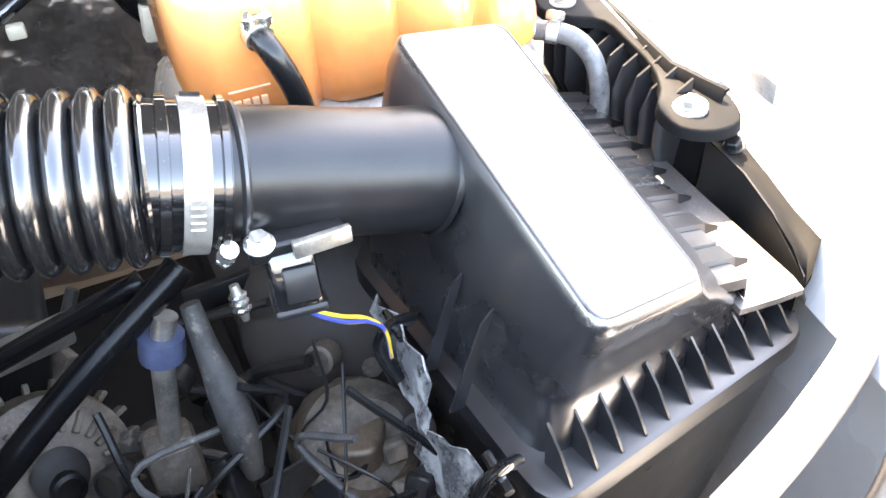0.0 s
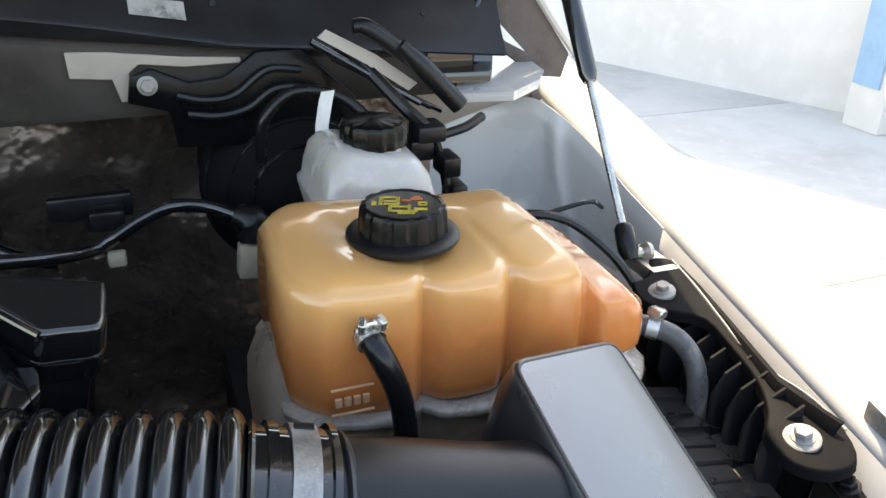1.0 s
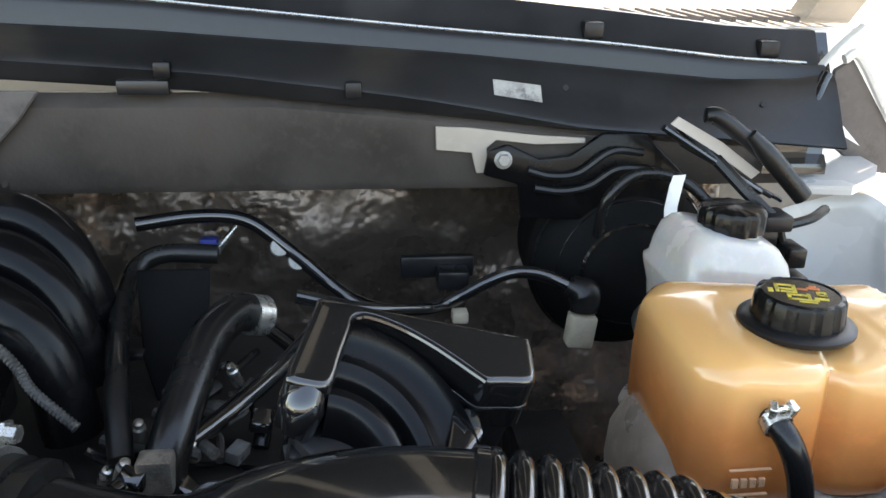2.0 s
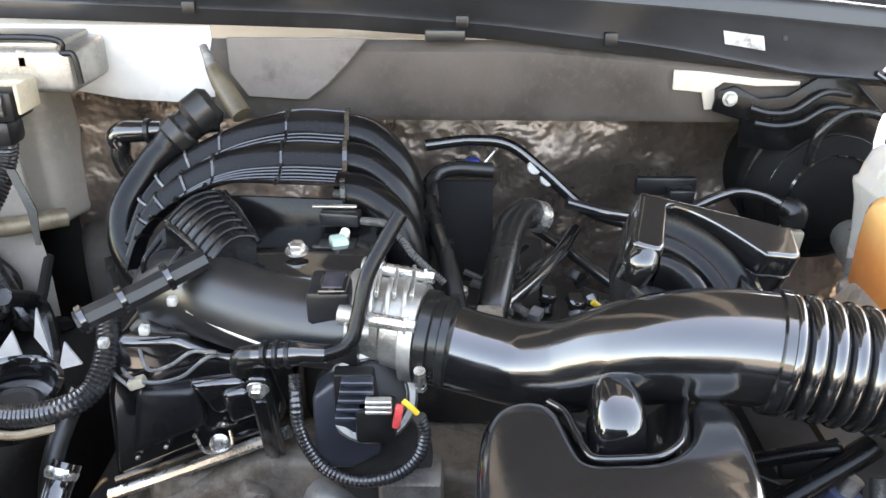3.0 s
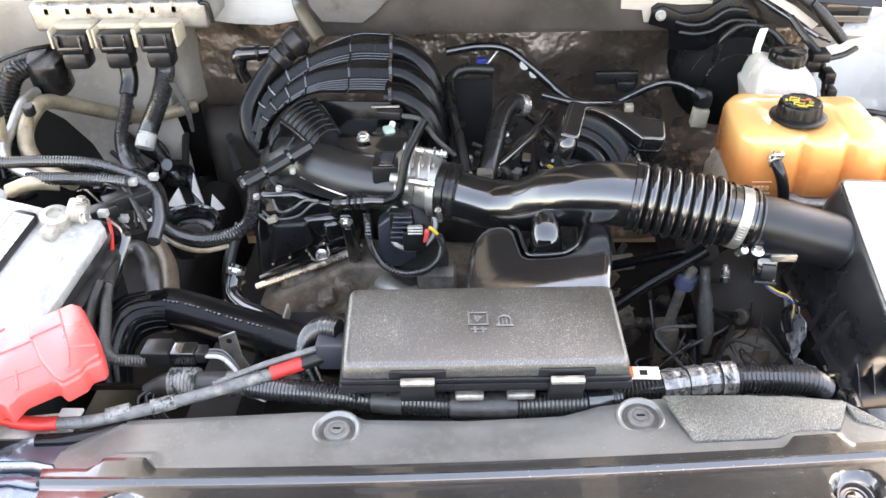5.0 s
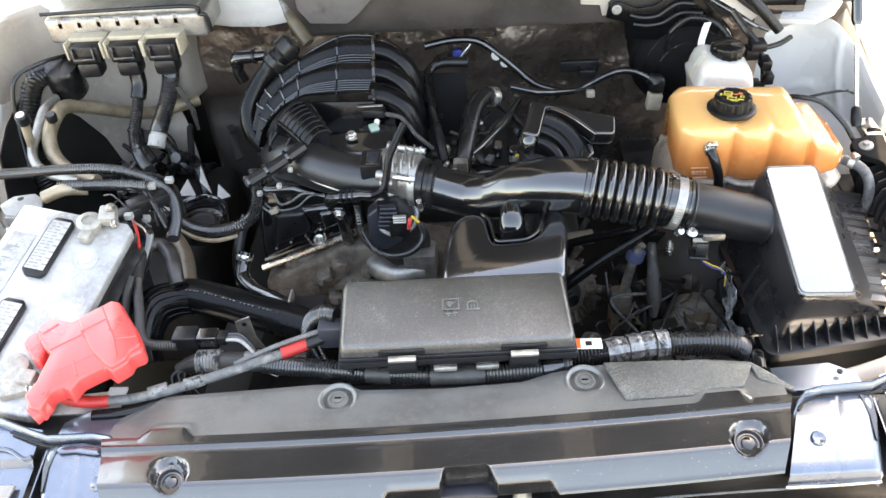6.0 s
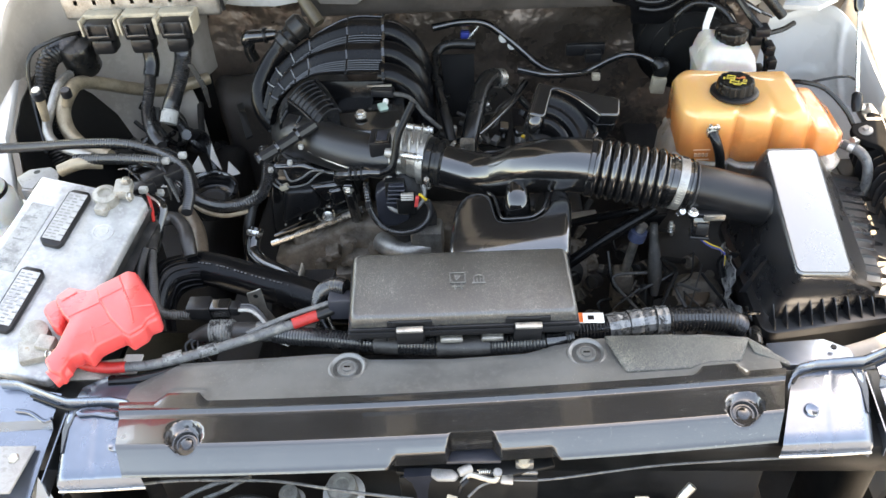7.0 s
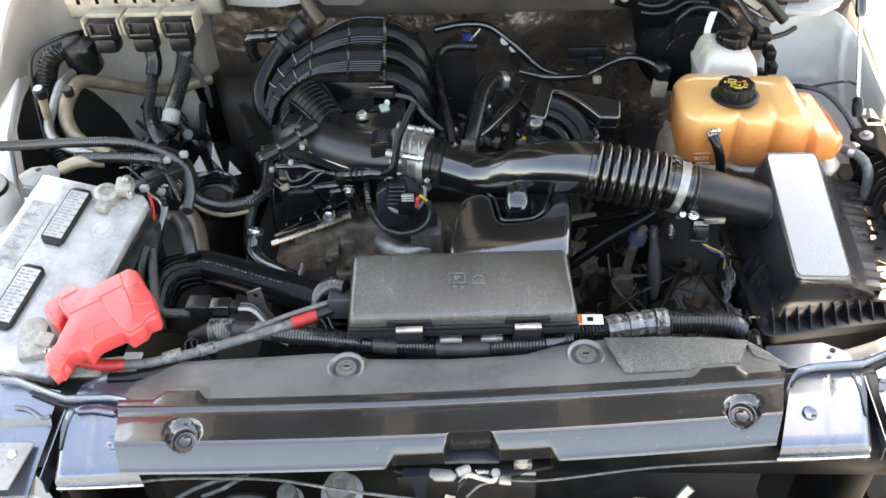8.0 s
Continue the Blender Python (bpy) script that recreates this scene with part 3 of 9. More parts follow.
part("bright_patch", prism([(0.301, 1.176), (0.344, 1.174), (0.427, 1.164), (0.494, 1.160), (0.494, 1.153), (0.428, 1.152), (0.378, 1.158), (0.366, 1.148), (0.370, 1.116), (0.354, 1.115), (0.347, 1.142), (0.302, 1.146)], 0, 0.004, 0.001, 1, Matrix(((1, 0, 0, 0), (0, 0, -1, 1.186), (0, 1, 0, 0), (0, 0, 0, 1)))), M["apron"], truck, "bare pale paint beside the bracket")
flap = part("hanging_flap", prism([(-0.371, 1.17), (-0.345, 1.132), (-0.255, 1.127), (-0.222, 1.152), (-0.185, 1.19), (-0.16, 1.222), (-0.371, 1.222)], 0, 0.006, 0.002, 1, Matrix(((1, 0, 0, 0), (0, 0, -1, 1.182), (0, 1, 0, 0), (0, 0, 0, 1)))), M["felt"], truck, "grey sound-deadening flap")
def cowl_row(x):
    """Section of the black cowl at x: lower edge, crease, wall, glossy lip, drip channel, bright ridge, top."""
    zb = cowl_low(x)
    zc = float(np.interp(x, (-0.95, -0.20, 0.03, 0.23, 0.32, 0.49, 0.83), (1.285, 1.261, 1.246, 1.222, 1.209, 1.178, 1.156)))
    zl = float(np.interp(x, (-0.95, -0.05, 0.33, 0.55, 0.69, 0.78, 0.83), (1.320, 1.283, 1.257, 1.237, 1.226, 1.228, 1.236)))
    zw = float(np.interp(x, (-0.95, -0.06, 0.31, 0.54, 0.70, 0.83), (1.365, 1.317, 1.284, 1.267, 1.251, 1.244)))
    zt = float(np.interp(x, (-0.95, 0.2, 0.40, 0.57, 0.71, 0.84), (1.385, 1.345, 1.321, 1.305, 1.290, 1.285)))
    bow = 0.030 * max(0.0, (x - 0.45) / 0.38) ** 1.5
    return [(x, y - bow, z) for y, z in ((1.200, zb - 0.002), (1.185, zb), (1.177, zc - 0.004), (1.180, zc + 0.001), (1.195, zc + 0.25 * (zl - zc)), (1.212, zc + 0.6 * (zl - zc)), (1.228, zl - 0.008), (1.236, zl - 0.001), (1.243, zl + 0.001), (1.250, zl - 0.006), (1.256, zw - 0.010), (1.259, zw - 0.001), (1.263, zw + 0.001), (1.268, zw - 0.004), (1.284, zw + 0.35 * (zt - zw)), (1.300, zt), (1.312, zt + 0.001), (1.315, zt - 0.03))]


cowl_xs = [-0.95 + 0.05 * i for i in range(29)] + [0.48 + 0.025 * i for i in range(15)]
part("cowl_panel", sheet([cowl_row(x) for x in cowl_xs], 0.004, (0, 0.7, -0.7)), M["cowlgloss"], truck, "long glossy black plastic cowl under the windscreen", 50)
# steel tube laid on as the highlight that runs along the seal
part("weatherstrip", tube([V(cowl_row(x)[12]) + V((0, -0.001, 0.001)) for x in cowl_xs[::2]], 0.0022, 8), M["steel"], truck, "thin bright line standing in for the highlight along the cowl seal")
part("cowl_sticker", sheet([[V(cowl_row(x)[4]).lerp(V(cowl_row(x)[5]), t) + V((0, -0.002, 0.001)) for t in (0.0, 0.9)] for x in (0.375, 0.40, 0.425, 0.437)], 0.001, (0, 1, 0)), M["oldlabel"], truck, "small pale patch on the cowl")
for x in (-0.42, -0.02, 0.20):
    p = V(cowl_row(x)[3])
    part("cowl_clip", block(p.x - 0.010, p.x + 0.010, p.y - 0.010, p.y + 0.006, p.z - 0.014, p.z + 0.006, 0.003), M["satin"], truck)
for x in (0.47, 0.73):
    p = V(cowl_row(x)[5])
    part("cowl_hole", lathe([(0.004, 0), (0.004, 0.0012)], p + V((0, -0.002, 0)), (0, -1, 0.4), 12), M["bay"], truck)
for x in (0.52, 0.76):
    p = V(cowl_row(x)[14])
    part("seal_clip", block(p.x - 0.014, p.x + 0.014, p.y - 0.012, p.y + 0.012, p.z - 0.012, p.z + 0.012, 0.004), M["satin"], truck)
part("lower_lug", block(-0.075, -0.015, 1.178, 1.190, 1.216, 1.234, 0.003), M["cowlgloss"], truck)
# raised bonnet, hinged behind the scuttle
open_way, hinge = V((0, -math.cos(radians(47)), math.sin(radians(47)))), V((0, 1.36, 1.29))
up_n = V((0, math.sin(radians(47)), math.cos(radians(47))))
rows = [[hinge + V((x * (1.06 - 0.06 * d / 1.24), 0, 0)) + open_way * d + up_n * (0.02 * (1 - x**2)) for x in (-1, -0.96, -0.7, -0.35, 0, 0.35, 0.7, 0.96, 1)] for d in (0.055, 0.08, 0.3, 0.7, 1.1, 1.2, 1.24)]
bonnet = part("bonnet", sheet(rows, 0.012, up_n), M["paint"], truck, "white painted raised bonnet")
for x in (-0.88, -0.25, 0.25, 0.88):
    part("frame_rail", sheet([[hinge + V((x + dx, 0, 0)) + open_way * d - up_n * h for dx, h in ((-0.05, 0.0), (-0.035, 0.022), (0.035, 0.022), (0.05, 0.0))] for d in (0.02, 1.2)]), M["apron"], bonnet)
part("bonnet_liner", sheet([[hinge + V((x, 0, 0)) + open_way * d - up_n * (0.004 + 0.008 * ((i + k) % 2)) for k, x in enumerate((-0.80, -0.5, -0.2, 0, 0.2, 0.5, 0.80))] for i, d in enumerate((0.08, 0.30, 0.5, 0.75, 0.95, 1.15))], 0.01, up_n), M["liner"], bonnet, "black quilted bonnet liner")
# rounded rear end of the inner wing with its pressings
edge_line = [(0.952, 0.93, 0.980), (0.947, 1.02, 1.004), (0.937, 1.08, 1.034), (0.917, 1.14, 1.062), (0.889, 1.18, 1.080), (0.85, 1.205, 1.068), (0.80, 1.215, 1.050), (0.76, 1.22, 1.035)]
edge_path = smooth_path(edge_line, 5)


def bead_height(u, w):
    """Soft raised Y-shaped pressing; u runs along the panel's edge, w down it."""
    best = 1.0
    for line in (((0.66, 0.05), (0.63, 0.22), (0.56, 0.36), (0.44, 0.48), (0.40, 0.66)), ((0.60, 0.30), (0.68, 0.44), (0.74, 0.52), (0.90, 0.55))):
        for (a, b), (c, d) in zip(line, line[1:]):
            t = max(0.0, min(1.0, ((u - a) * (c - a) + (w - b) * (d - b)) / ((c - a) ** 2 + (d - b) ** 2)))
            best = min(best, math.hypot(u - a - t * (c - a), w - b - t * (d - b)))
    return 0.007 * math.exp(-((best / 0.035) ** 2))


rows = []
for k, p in enumerate(resampled(edge_path, 0.006)):
    u = k * 0.006 / 0.36
    row = [p]
    for n_ in range(1, 34):
        w = n_ / 33
        row.append(p + V((-0.004 - 0.030 * w, -0.004 - 0.020 * w, -0.006 - 0.30 * w)) + V((-0.6, -0.8, 0)) * bead_height(u, w))
    rows.append(row)
part("wing_end", sheet(rows, 0.003, (0.5, 0.8, 0)), M["paint"], truck, "pale grey rounded rear end of the inner wing", 60)
# bonnet hinge and the wing's rear corner
for s in (1, -1):
    h = part("bonnet_hinge", sheet([[(s * 0.79, 1.22, 1.10), (s * 0.845, 1.22, 1.10)], [(s * 0.80, 1.235, 1.15), (s * 0.85, 1.235, 1.15)], [(s * 0.83, 1.26, 1.21), (s * 0.862, 1.26, 1.215)], [(s * 0.835, 1.30, 1.28), (s * 0.865, 1.30, 1.28)]], 0.006, (0, 1, 0)), M["gloss"], truck, "black steel bonnet hinge")
    part("wing_corner", prism([(s * 0.86, 1.235), (s * 0.885, 1.25), (s * 0.985, 1.12), (s * 0.975, 1.085), (s * 0.93, 1.09), (s * 0.86, 1.14)], 0, 0.008, 0.002, 1, Matrix(((1, 0, 0, 0), (0, 0, -1, 1.262), (0, 1, 0, 0), (0, 0, 0, 1)))), M["felt"], truck, "dark grey panel behind the wing")
    part("wing_corner_edge", tube([(s * 0.868, 1.25, 1.25), (s * 0.89, 1.25, 1.254), (s * 0.945, 1.25, 1.18), (s * 0.995, 1.25, 1.12)], 0.007, 8), M["paint"], truck)
    if s > 0:
        part("ledge", sheet([[(0.757, 1.143, 1.099), (0.833, 1.124, 1.101), (0.890, 1.167, 1.102)], [(0.757, 1.142, 1.106), (0.832, 1.122, 1.109), (0.893, 1.168, 1.110)], [(0.790, 1.21, 1.112), (0.87, 1.20, 1.112), (0.918, 1.205, 1.112)], [(0.82, 1.29, 1.114), (0.87, 1.30, 1.114), (0.93, 1.32, 1.114)]], 0.005), M["paint"], truck, "white painted ledge below the hinge", 40)
        part("hinge_step", sheet([[(0.735, 1.188, 1.142), (0.797, 1.183, 1.142)], [(0.737, 1.190, 1.151), (0.797, 1.185, 1.151)], [(0.762, 1.238, 1.156), (0.817, 1.226, 1.156)]], 0.004), M["gloss"], truck, "stepped black hinge plate")
        part("hinge_step", sheet([[(0.730, 1.168, 1.118), (0.814, 1.160, 1.118)], [(0.732, 1.170, 1.127), (0.815, 1.163, 1.127)], [(0.748, 1.218, 1.131), (0.832, 1.198, 1.131)]], 0.004), M["gloss"], truck, "stepped black hinge plate")
        # added dark sheet that blacks out the gap under the hinge
        part("hinge_web", sheet([[(0.72, 1.20, 1.16), (0.82, 1.20, 1.20)], [(0.72, 1.20, 1.10), (0.80, 1.20, 1.10)]], 0.004, (0, 1, 0)), M["bay"], truck, "dark fill sheet added under the hinge")
        part("hinge_strap", tube([(0.818, 1.203, 1.240), (0.806, 1.200, 1.211), (0.788, 1.192, 1.181), (0.780, 1.184, 1.150)], [0.009, 0.011, 0.012, 0.010], 12, flat=0.6), M["gloss"], truck, "black hinge strap")
        part("hinge_gusset", prism([(0.793, 1.191), (0.845, 1.151), (0.789, 1.157), (0.775, 1.173)], 0, 0.006, 0.002, 1, Matrix(((1, 0, 0, 0), (0, 0, -1, 1.194), (0, 1, 0, 0), (0, 0, 0, 1)))), M["satin"], truck, "dark triangular gusset")
        part("pale_edge", tube([(0.819, 1.235, 1.222), (0.826, 1.238, 1.238), (0.850, 1.242, 1.266), (0.884, 1.246, 1.296)], 0.006, 8, flat=0.6), M["paint"], truck)
        part("pale_corner", sheet([[(0.822, 1.206, 1.212), (0.834, 1.215, 1.205)], [(0.832, 1.200, 1.180), (0.850, 1.210, 1.176)], [(0.850, 1.195, 1.158), (0.886, 1.205, 1.140)]], 0.004, (0, 1, 0)), M["paint"], truck, "crumpled white corner sealer")
stop = thing("bonnet_bump_stop", (0.94, 0.565, 0.955), "pale bonnet bump stop clipped to the wing edge", "bump stop")
part("bracket", prism([(0.925, 0.548), (0.952, 0.540), (0.962, 0.580), (0.934, 0.590)], 0.944, 0.966, 0.003, 2), M["washer"], stop)
part("pad", lathe([(0.009, 0), (0.010, 0.002), (0.008, 0.004), (0.0, 0.004)], (0.944, 0.562, 0.965), (0, 0, 1), 16), M["paint"], stop)
# windscreen and roof behind
part("windscreen", sheet([[(x, 1.65, 1.30), (x, 2.3, 1.85)] for x in (-0.75, -0.3, 0.3, 0.75)], 0.006), M["glass"], truck, "dark sloping windscreen")
part("scuttle_top", sheet([[(x, 1.322, 1.285), (x, 1.65, 1.31)] for x in (-1.06, 0, 1.06)], 0.005), M["paint"], truck, "pale sunlit panel below the windscreen")
for k in range(26):
    x = 0.30 + 0.024 * k
    part("intake_slat", block(x - 0.004, x + 0.004, 1.33, 1.42, 1.292, 1.300, 0.001, 1, turned(3, 0, 12)), M["felt"], truck)
part("roof", block(-0.78, 0.78, 2.28, 3.6, 1.85, 1.9, 0.02), M["paint"], truck)
part("door_side", block(-1.02, 1.02, 1.7, 3.6, 0.35, 1.22, 0.05), M["paint"], truck)

# gas strut
for s in (1,):
    st = thing("gas_strut", (s * 0.870, 0.880, 0.97), "black gas strut with a polished rod holding up the bonnet", "strut", "bonnet struts")
    foot, way = V((s * 0.870, 0.881, 0.986)), V((s * 0.004, 0.122, 0.156)).normalized()
    part("rod", tube([foot + way * 0.02, foot + way * 0.212], 0.0046, 10, straight=True), M["steel"], st, "polished steel rod")
    part("barrel", tube([foot + way * 0.205, foot + way * 0.215, foot + way * 0.52, foot + way * 0.53], [0.008, 0.0115, 0.0115, 0.008], 14, straight=True), M["gloss"], st, "black cylinder")
    part("socket", tube([foot - way * 0.012, foot, foot + way * 0.026, foot + way * 0.031], [0.009, 0.012, 0.011, 0.007], 12, straight=True), M["satin"], st)
    part("ball_stud", joined(lathe([(0.010, 0), (0.012, 0.006), (0.006, 0.012), (0.006, 0.02)], foot + V((s * 0.03, 0, -0.006)), (-s, 0, 0), 14), block(s * 0.900 - 0.018, s * 0.900 + 0.018, 0.845, 0.915, 0.955, 0.973, 0.003)), M["zinc"], st, "bright zinc stud")

# ---- front: radiator support and its covers ----
SKEW = 0.050


def shield_profile(x):
    """The cover's section at x: (y, z) rows from its rear edge to its front lip."""
    back = 0.031 + float(np.interp(x, (-0.5, -0.47, -0.444, -0.318, -0.203, -0.155, -0.130, 0.0, 0.12, 0.166, 0.239, 0.40, 0.469, 0.5), (0.12, 0.14, 0.161, 0.167, 0.172, 0.169, 0.156, 0.149, 0.151, 0.165, 0.173, 0.166, 0.152, 0.12)))
    notch = 0.016 * max(max(0, min(1, (0.040 - abs(x + 0.405)) / 0.015)), max(0, min(1, (0.040 - abs(x - 0.405)) / 0.015)))
    led = 0.094 + notch
    rows = [(back, 0.985), (back - 0.002, 0.997), (back - 0.012, 1.001), (min(0.16, back - 0.016), 1.003), (0.13, 1.008), (led + 0.012, 1.012), (led + 0.003, 1.013), (led, 1.016), (led - 0.004, 1.0255), (led - 0.010, 1.027), (0.075, 1.0285), (0.071, 1.030), (0.066, 1.026), (0.060, 1.0255), (0.045, 1.030), (0.024, 1.036), (0.009, 1.0405), (0.001, 1.0425), (-0.004, 1.0410), (-0.012, 1.0325), (-0.020, 1.0235), (-0.027, 1.0155), (-0.0300, 1.0130), (-0.0312, 1.0112), (-0.0300, 1.0085), (-0.018, 1.000)]
    cut = 0.0
    if -0.089 < x < 0.174:
        cut = 0.013 * min(1, (x + 0.089) / 0.014, (0.174 - x) / 0.012)
    if 0.0 < x < 0.085:
        cut = max(cut, 0.013 + 0.0215 * min(1, x / 0.008, (0.085 - x) / 0.016))
    out = []
    for y, z in rows:
        if cut and y < -0.031 + cut:
            y2 = -0.031 + cut
            z = min(z, 1.0415 - 0.012 * (z < 1.0)) if y2 > 0.0 else z + 0.6 * (y2 - y) * (z > 1.0)
            y = y2
        out.append((y - 0.031 + SKEW * x + 0.045 * x * x, z))
    return out


CUPS = ((-0.163, 0.127, 0.025, 0.004, True), (0.214, 0.150, 0.025, 0.004, True), (-0.397, -0.028, 0.0240, 1.0185, False), (0.443, 0.013, 0.0240, 1.0220, False))
shield = thing("radiator_cover", (0, 0.08, 0.98), "satin black plastic cover over the radiator support", "engine cover")
rows = []
for i in range(361):
    x = -0.500 + 1.0 * i / 360
    prof = shield_profile(x)
    fine = []
    for (y, z), (y2, z2) in zip(prof, prof[1:]):
        fine.append(((y, z), (y2, z2)))
    pts_ = []
    for (a, b) in fine:
        for k in range(4):
            t = k / 4
            pts_.append((a[0] + (b[0] - a[0]) * t, a[1] + (b[1] - a[1]) * t))
    pts_.append(prof[-1])
    row = []
    for y, z in pts_:
        xs = x * (1 - 0.080 * min(1.0, max(0.0, (0.07 - y + SKEW * x) / 0.12)))
        for cx, cy, r, dep, ring in CUPS:
            d = math.hypot(x - cx, y - cy if ring else max(0.0, y - cy - 0.008) + min(0.0, y - cy))
            if ring:
                u = min(1.0, max(0.0, (r + 0.004 - d) / 0.008))
                z -= dep * u * u * (3 - 2 * u)
            else:
                u = min(1.0, max(0.0, (r + 0.005 - d) / 0.009))
                z += (min(z, dep) - z) * u * u * (3 - 2 * u)
        row.append((xs, y, z + 0.012 * x))
    rows.append(row)
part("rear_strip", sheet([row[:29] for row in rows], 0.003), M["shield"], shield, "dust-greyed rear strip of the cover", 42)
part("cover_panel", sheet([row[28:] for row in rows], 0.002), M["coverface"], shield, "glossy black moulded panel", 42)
for cx, cy, r, dep, ring in CUPS:
    z = 1.002 + 0.012 * cx if ring else dep + 0.012 * cx
    nrm = (0, -0.03, 1) if ring else (0, -0.30, 1)
    if not ring:
        cx *= 1 - 0.080 * (0.07 - cy + SKEW * cx) / 0.12
    if ring:
        part("cup_ring", lathe([(r - 0.002, 0.0), (r, 0.0032), (r + 0.0025, 0.0042), (r + 0.005, 0.0034), (r + 0.0065, 0.0)], (cx, cy, z - 0.0005), nrm, 40), M["shield"], shield)
        rows_ = [(0.0165, -0.004), (0.0165, 0.0), (0.015, 0.002), (0.012, 0.002), (0.0115, 0.0004), (0.008, 0.0004), (0.0075, 0.003), (0.0, 0.0035)]
    else:
        part("cup_rim", lathe([(0.0170, -0.004), (0.0172, 0.004), (0.0180, 0.0055), (0.0192, 0.0055), (0.0200, 0.004), (0.0202, -0.004)], (cx, cy, z), nrm, 44), M["coverface"], shield, "", 60)
        rows_ = [(0.0172, -0.004), (0.0172, 0.0010), (0.0150, 0.0022), (0.0120, 0.0022), (0.0112, 0.0006), (0.0100, 0.0008), (0.0085, 0.0032), (0.0045, 0.0046), (0.0, 0.0048)]
    c = part("push_clip", lathe(rows_, (cx, cy, z), nrm, 32), M["shield"] if ring else M["gloss"], shield, "round black push clip")
    if ring:
        part("clip_slot", block(cx - 0.005, cx + 0.005, cy - 0.0012, cy + 0.0012, z + 0.003, z + 0.0045, 0.0004, 1), M["cap"], c)
part("dusty_plate", prism([(0.243, 0.176), (0.269, 0.102), (0.366, 0.108), (0.392, 0.118), (0.444, 0.122), (0.466, 0.168), (0.350, 0.178)], 1.010, 1.018, 0.003, 3), M["dusty"], shield, "raised plate thick with pale dust")
part("end_wing", prism([(0.462, 0.172), (0.468, 0.140), (0.515, 0.112), (0.515, 0.122)], 1.008, 1.016, 0.002, 2), M["dusty"], shield)
# radiator support beam and the lamp mounting panels
support = thing("radiator_support", (0, 0.05, 0.6), "dark painted steel radiator support beam", "support beam")
part("beam", block(-0.72, 0.72, 0.00, 0.15, 0.90, 0.968, 0.012), M["bay"], support)
part("lower_beam", block(-0.72, 0.72, 0.0, 0.12, 0.42, 0.50, 0.012), M["bay"], support)
part("radiator_core", block(-0.48, 0.48, 0.02, 0.10, 0.50, 0.90, 0.006), M["grime"], support, "dark finned radiator core")
for s in (-1, 1):
    part("upright", block(s * 0.62 - 0.03, s * 0.62 + 0.03, 0.02, 0.13, 0.45, 0.92, 0.01), M["bay"], support)


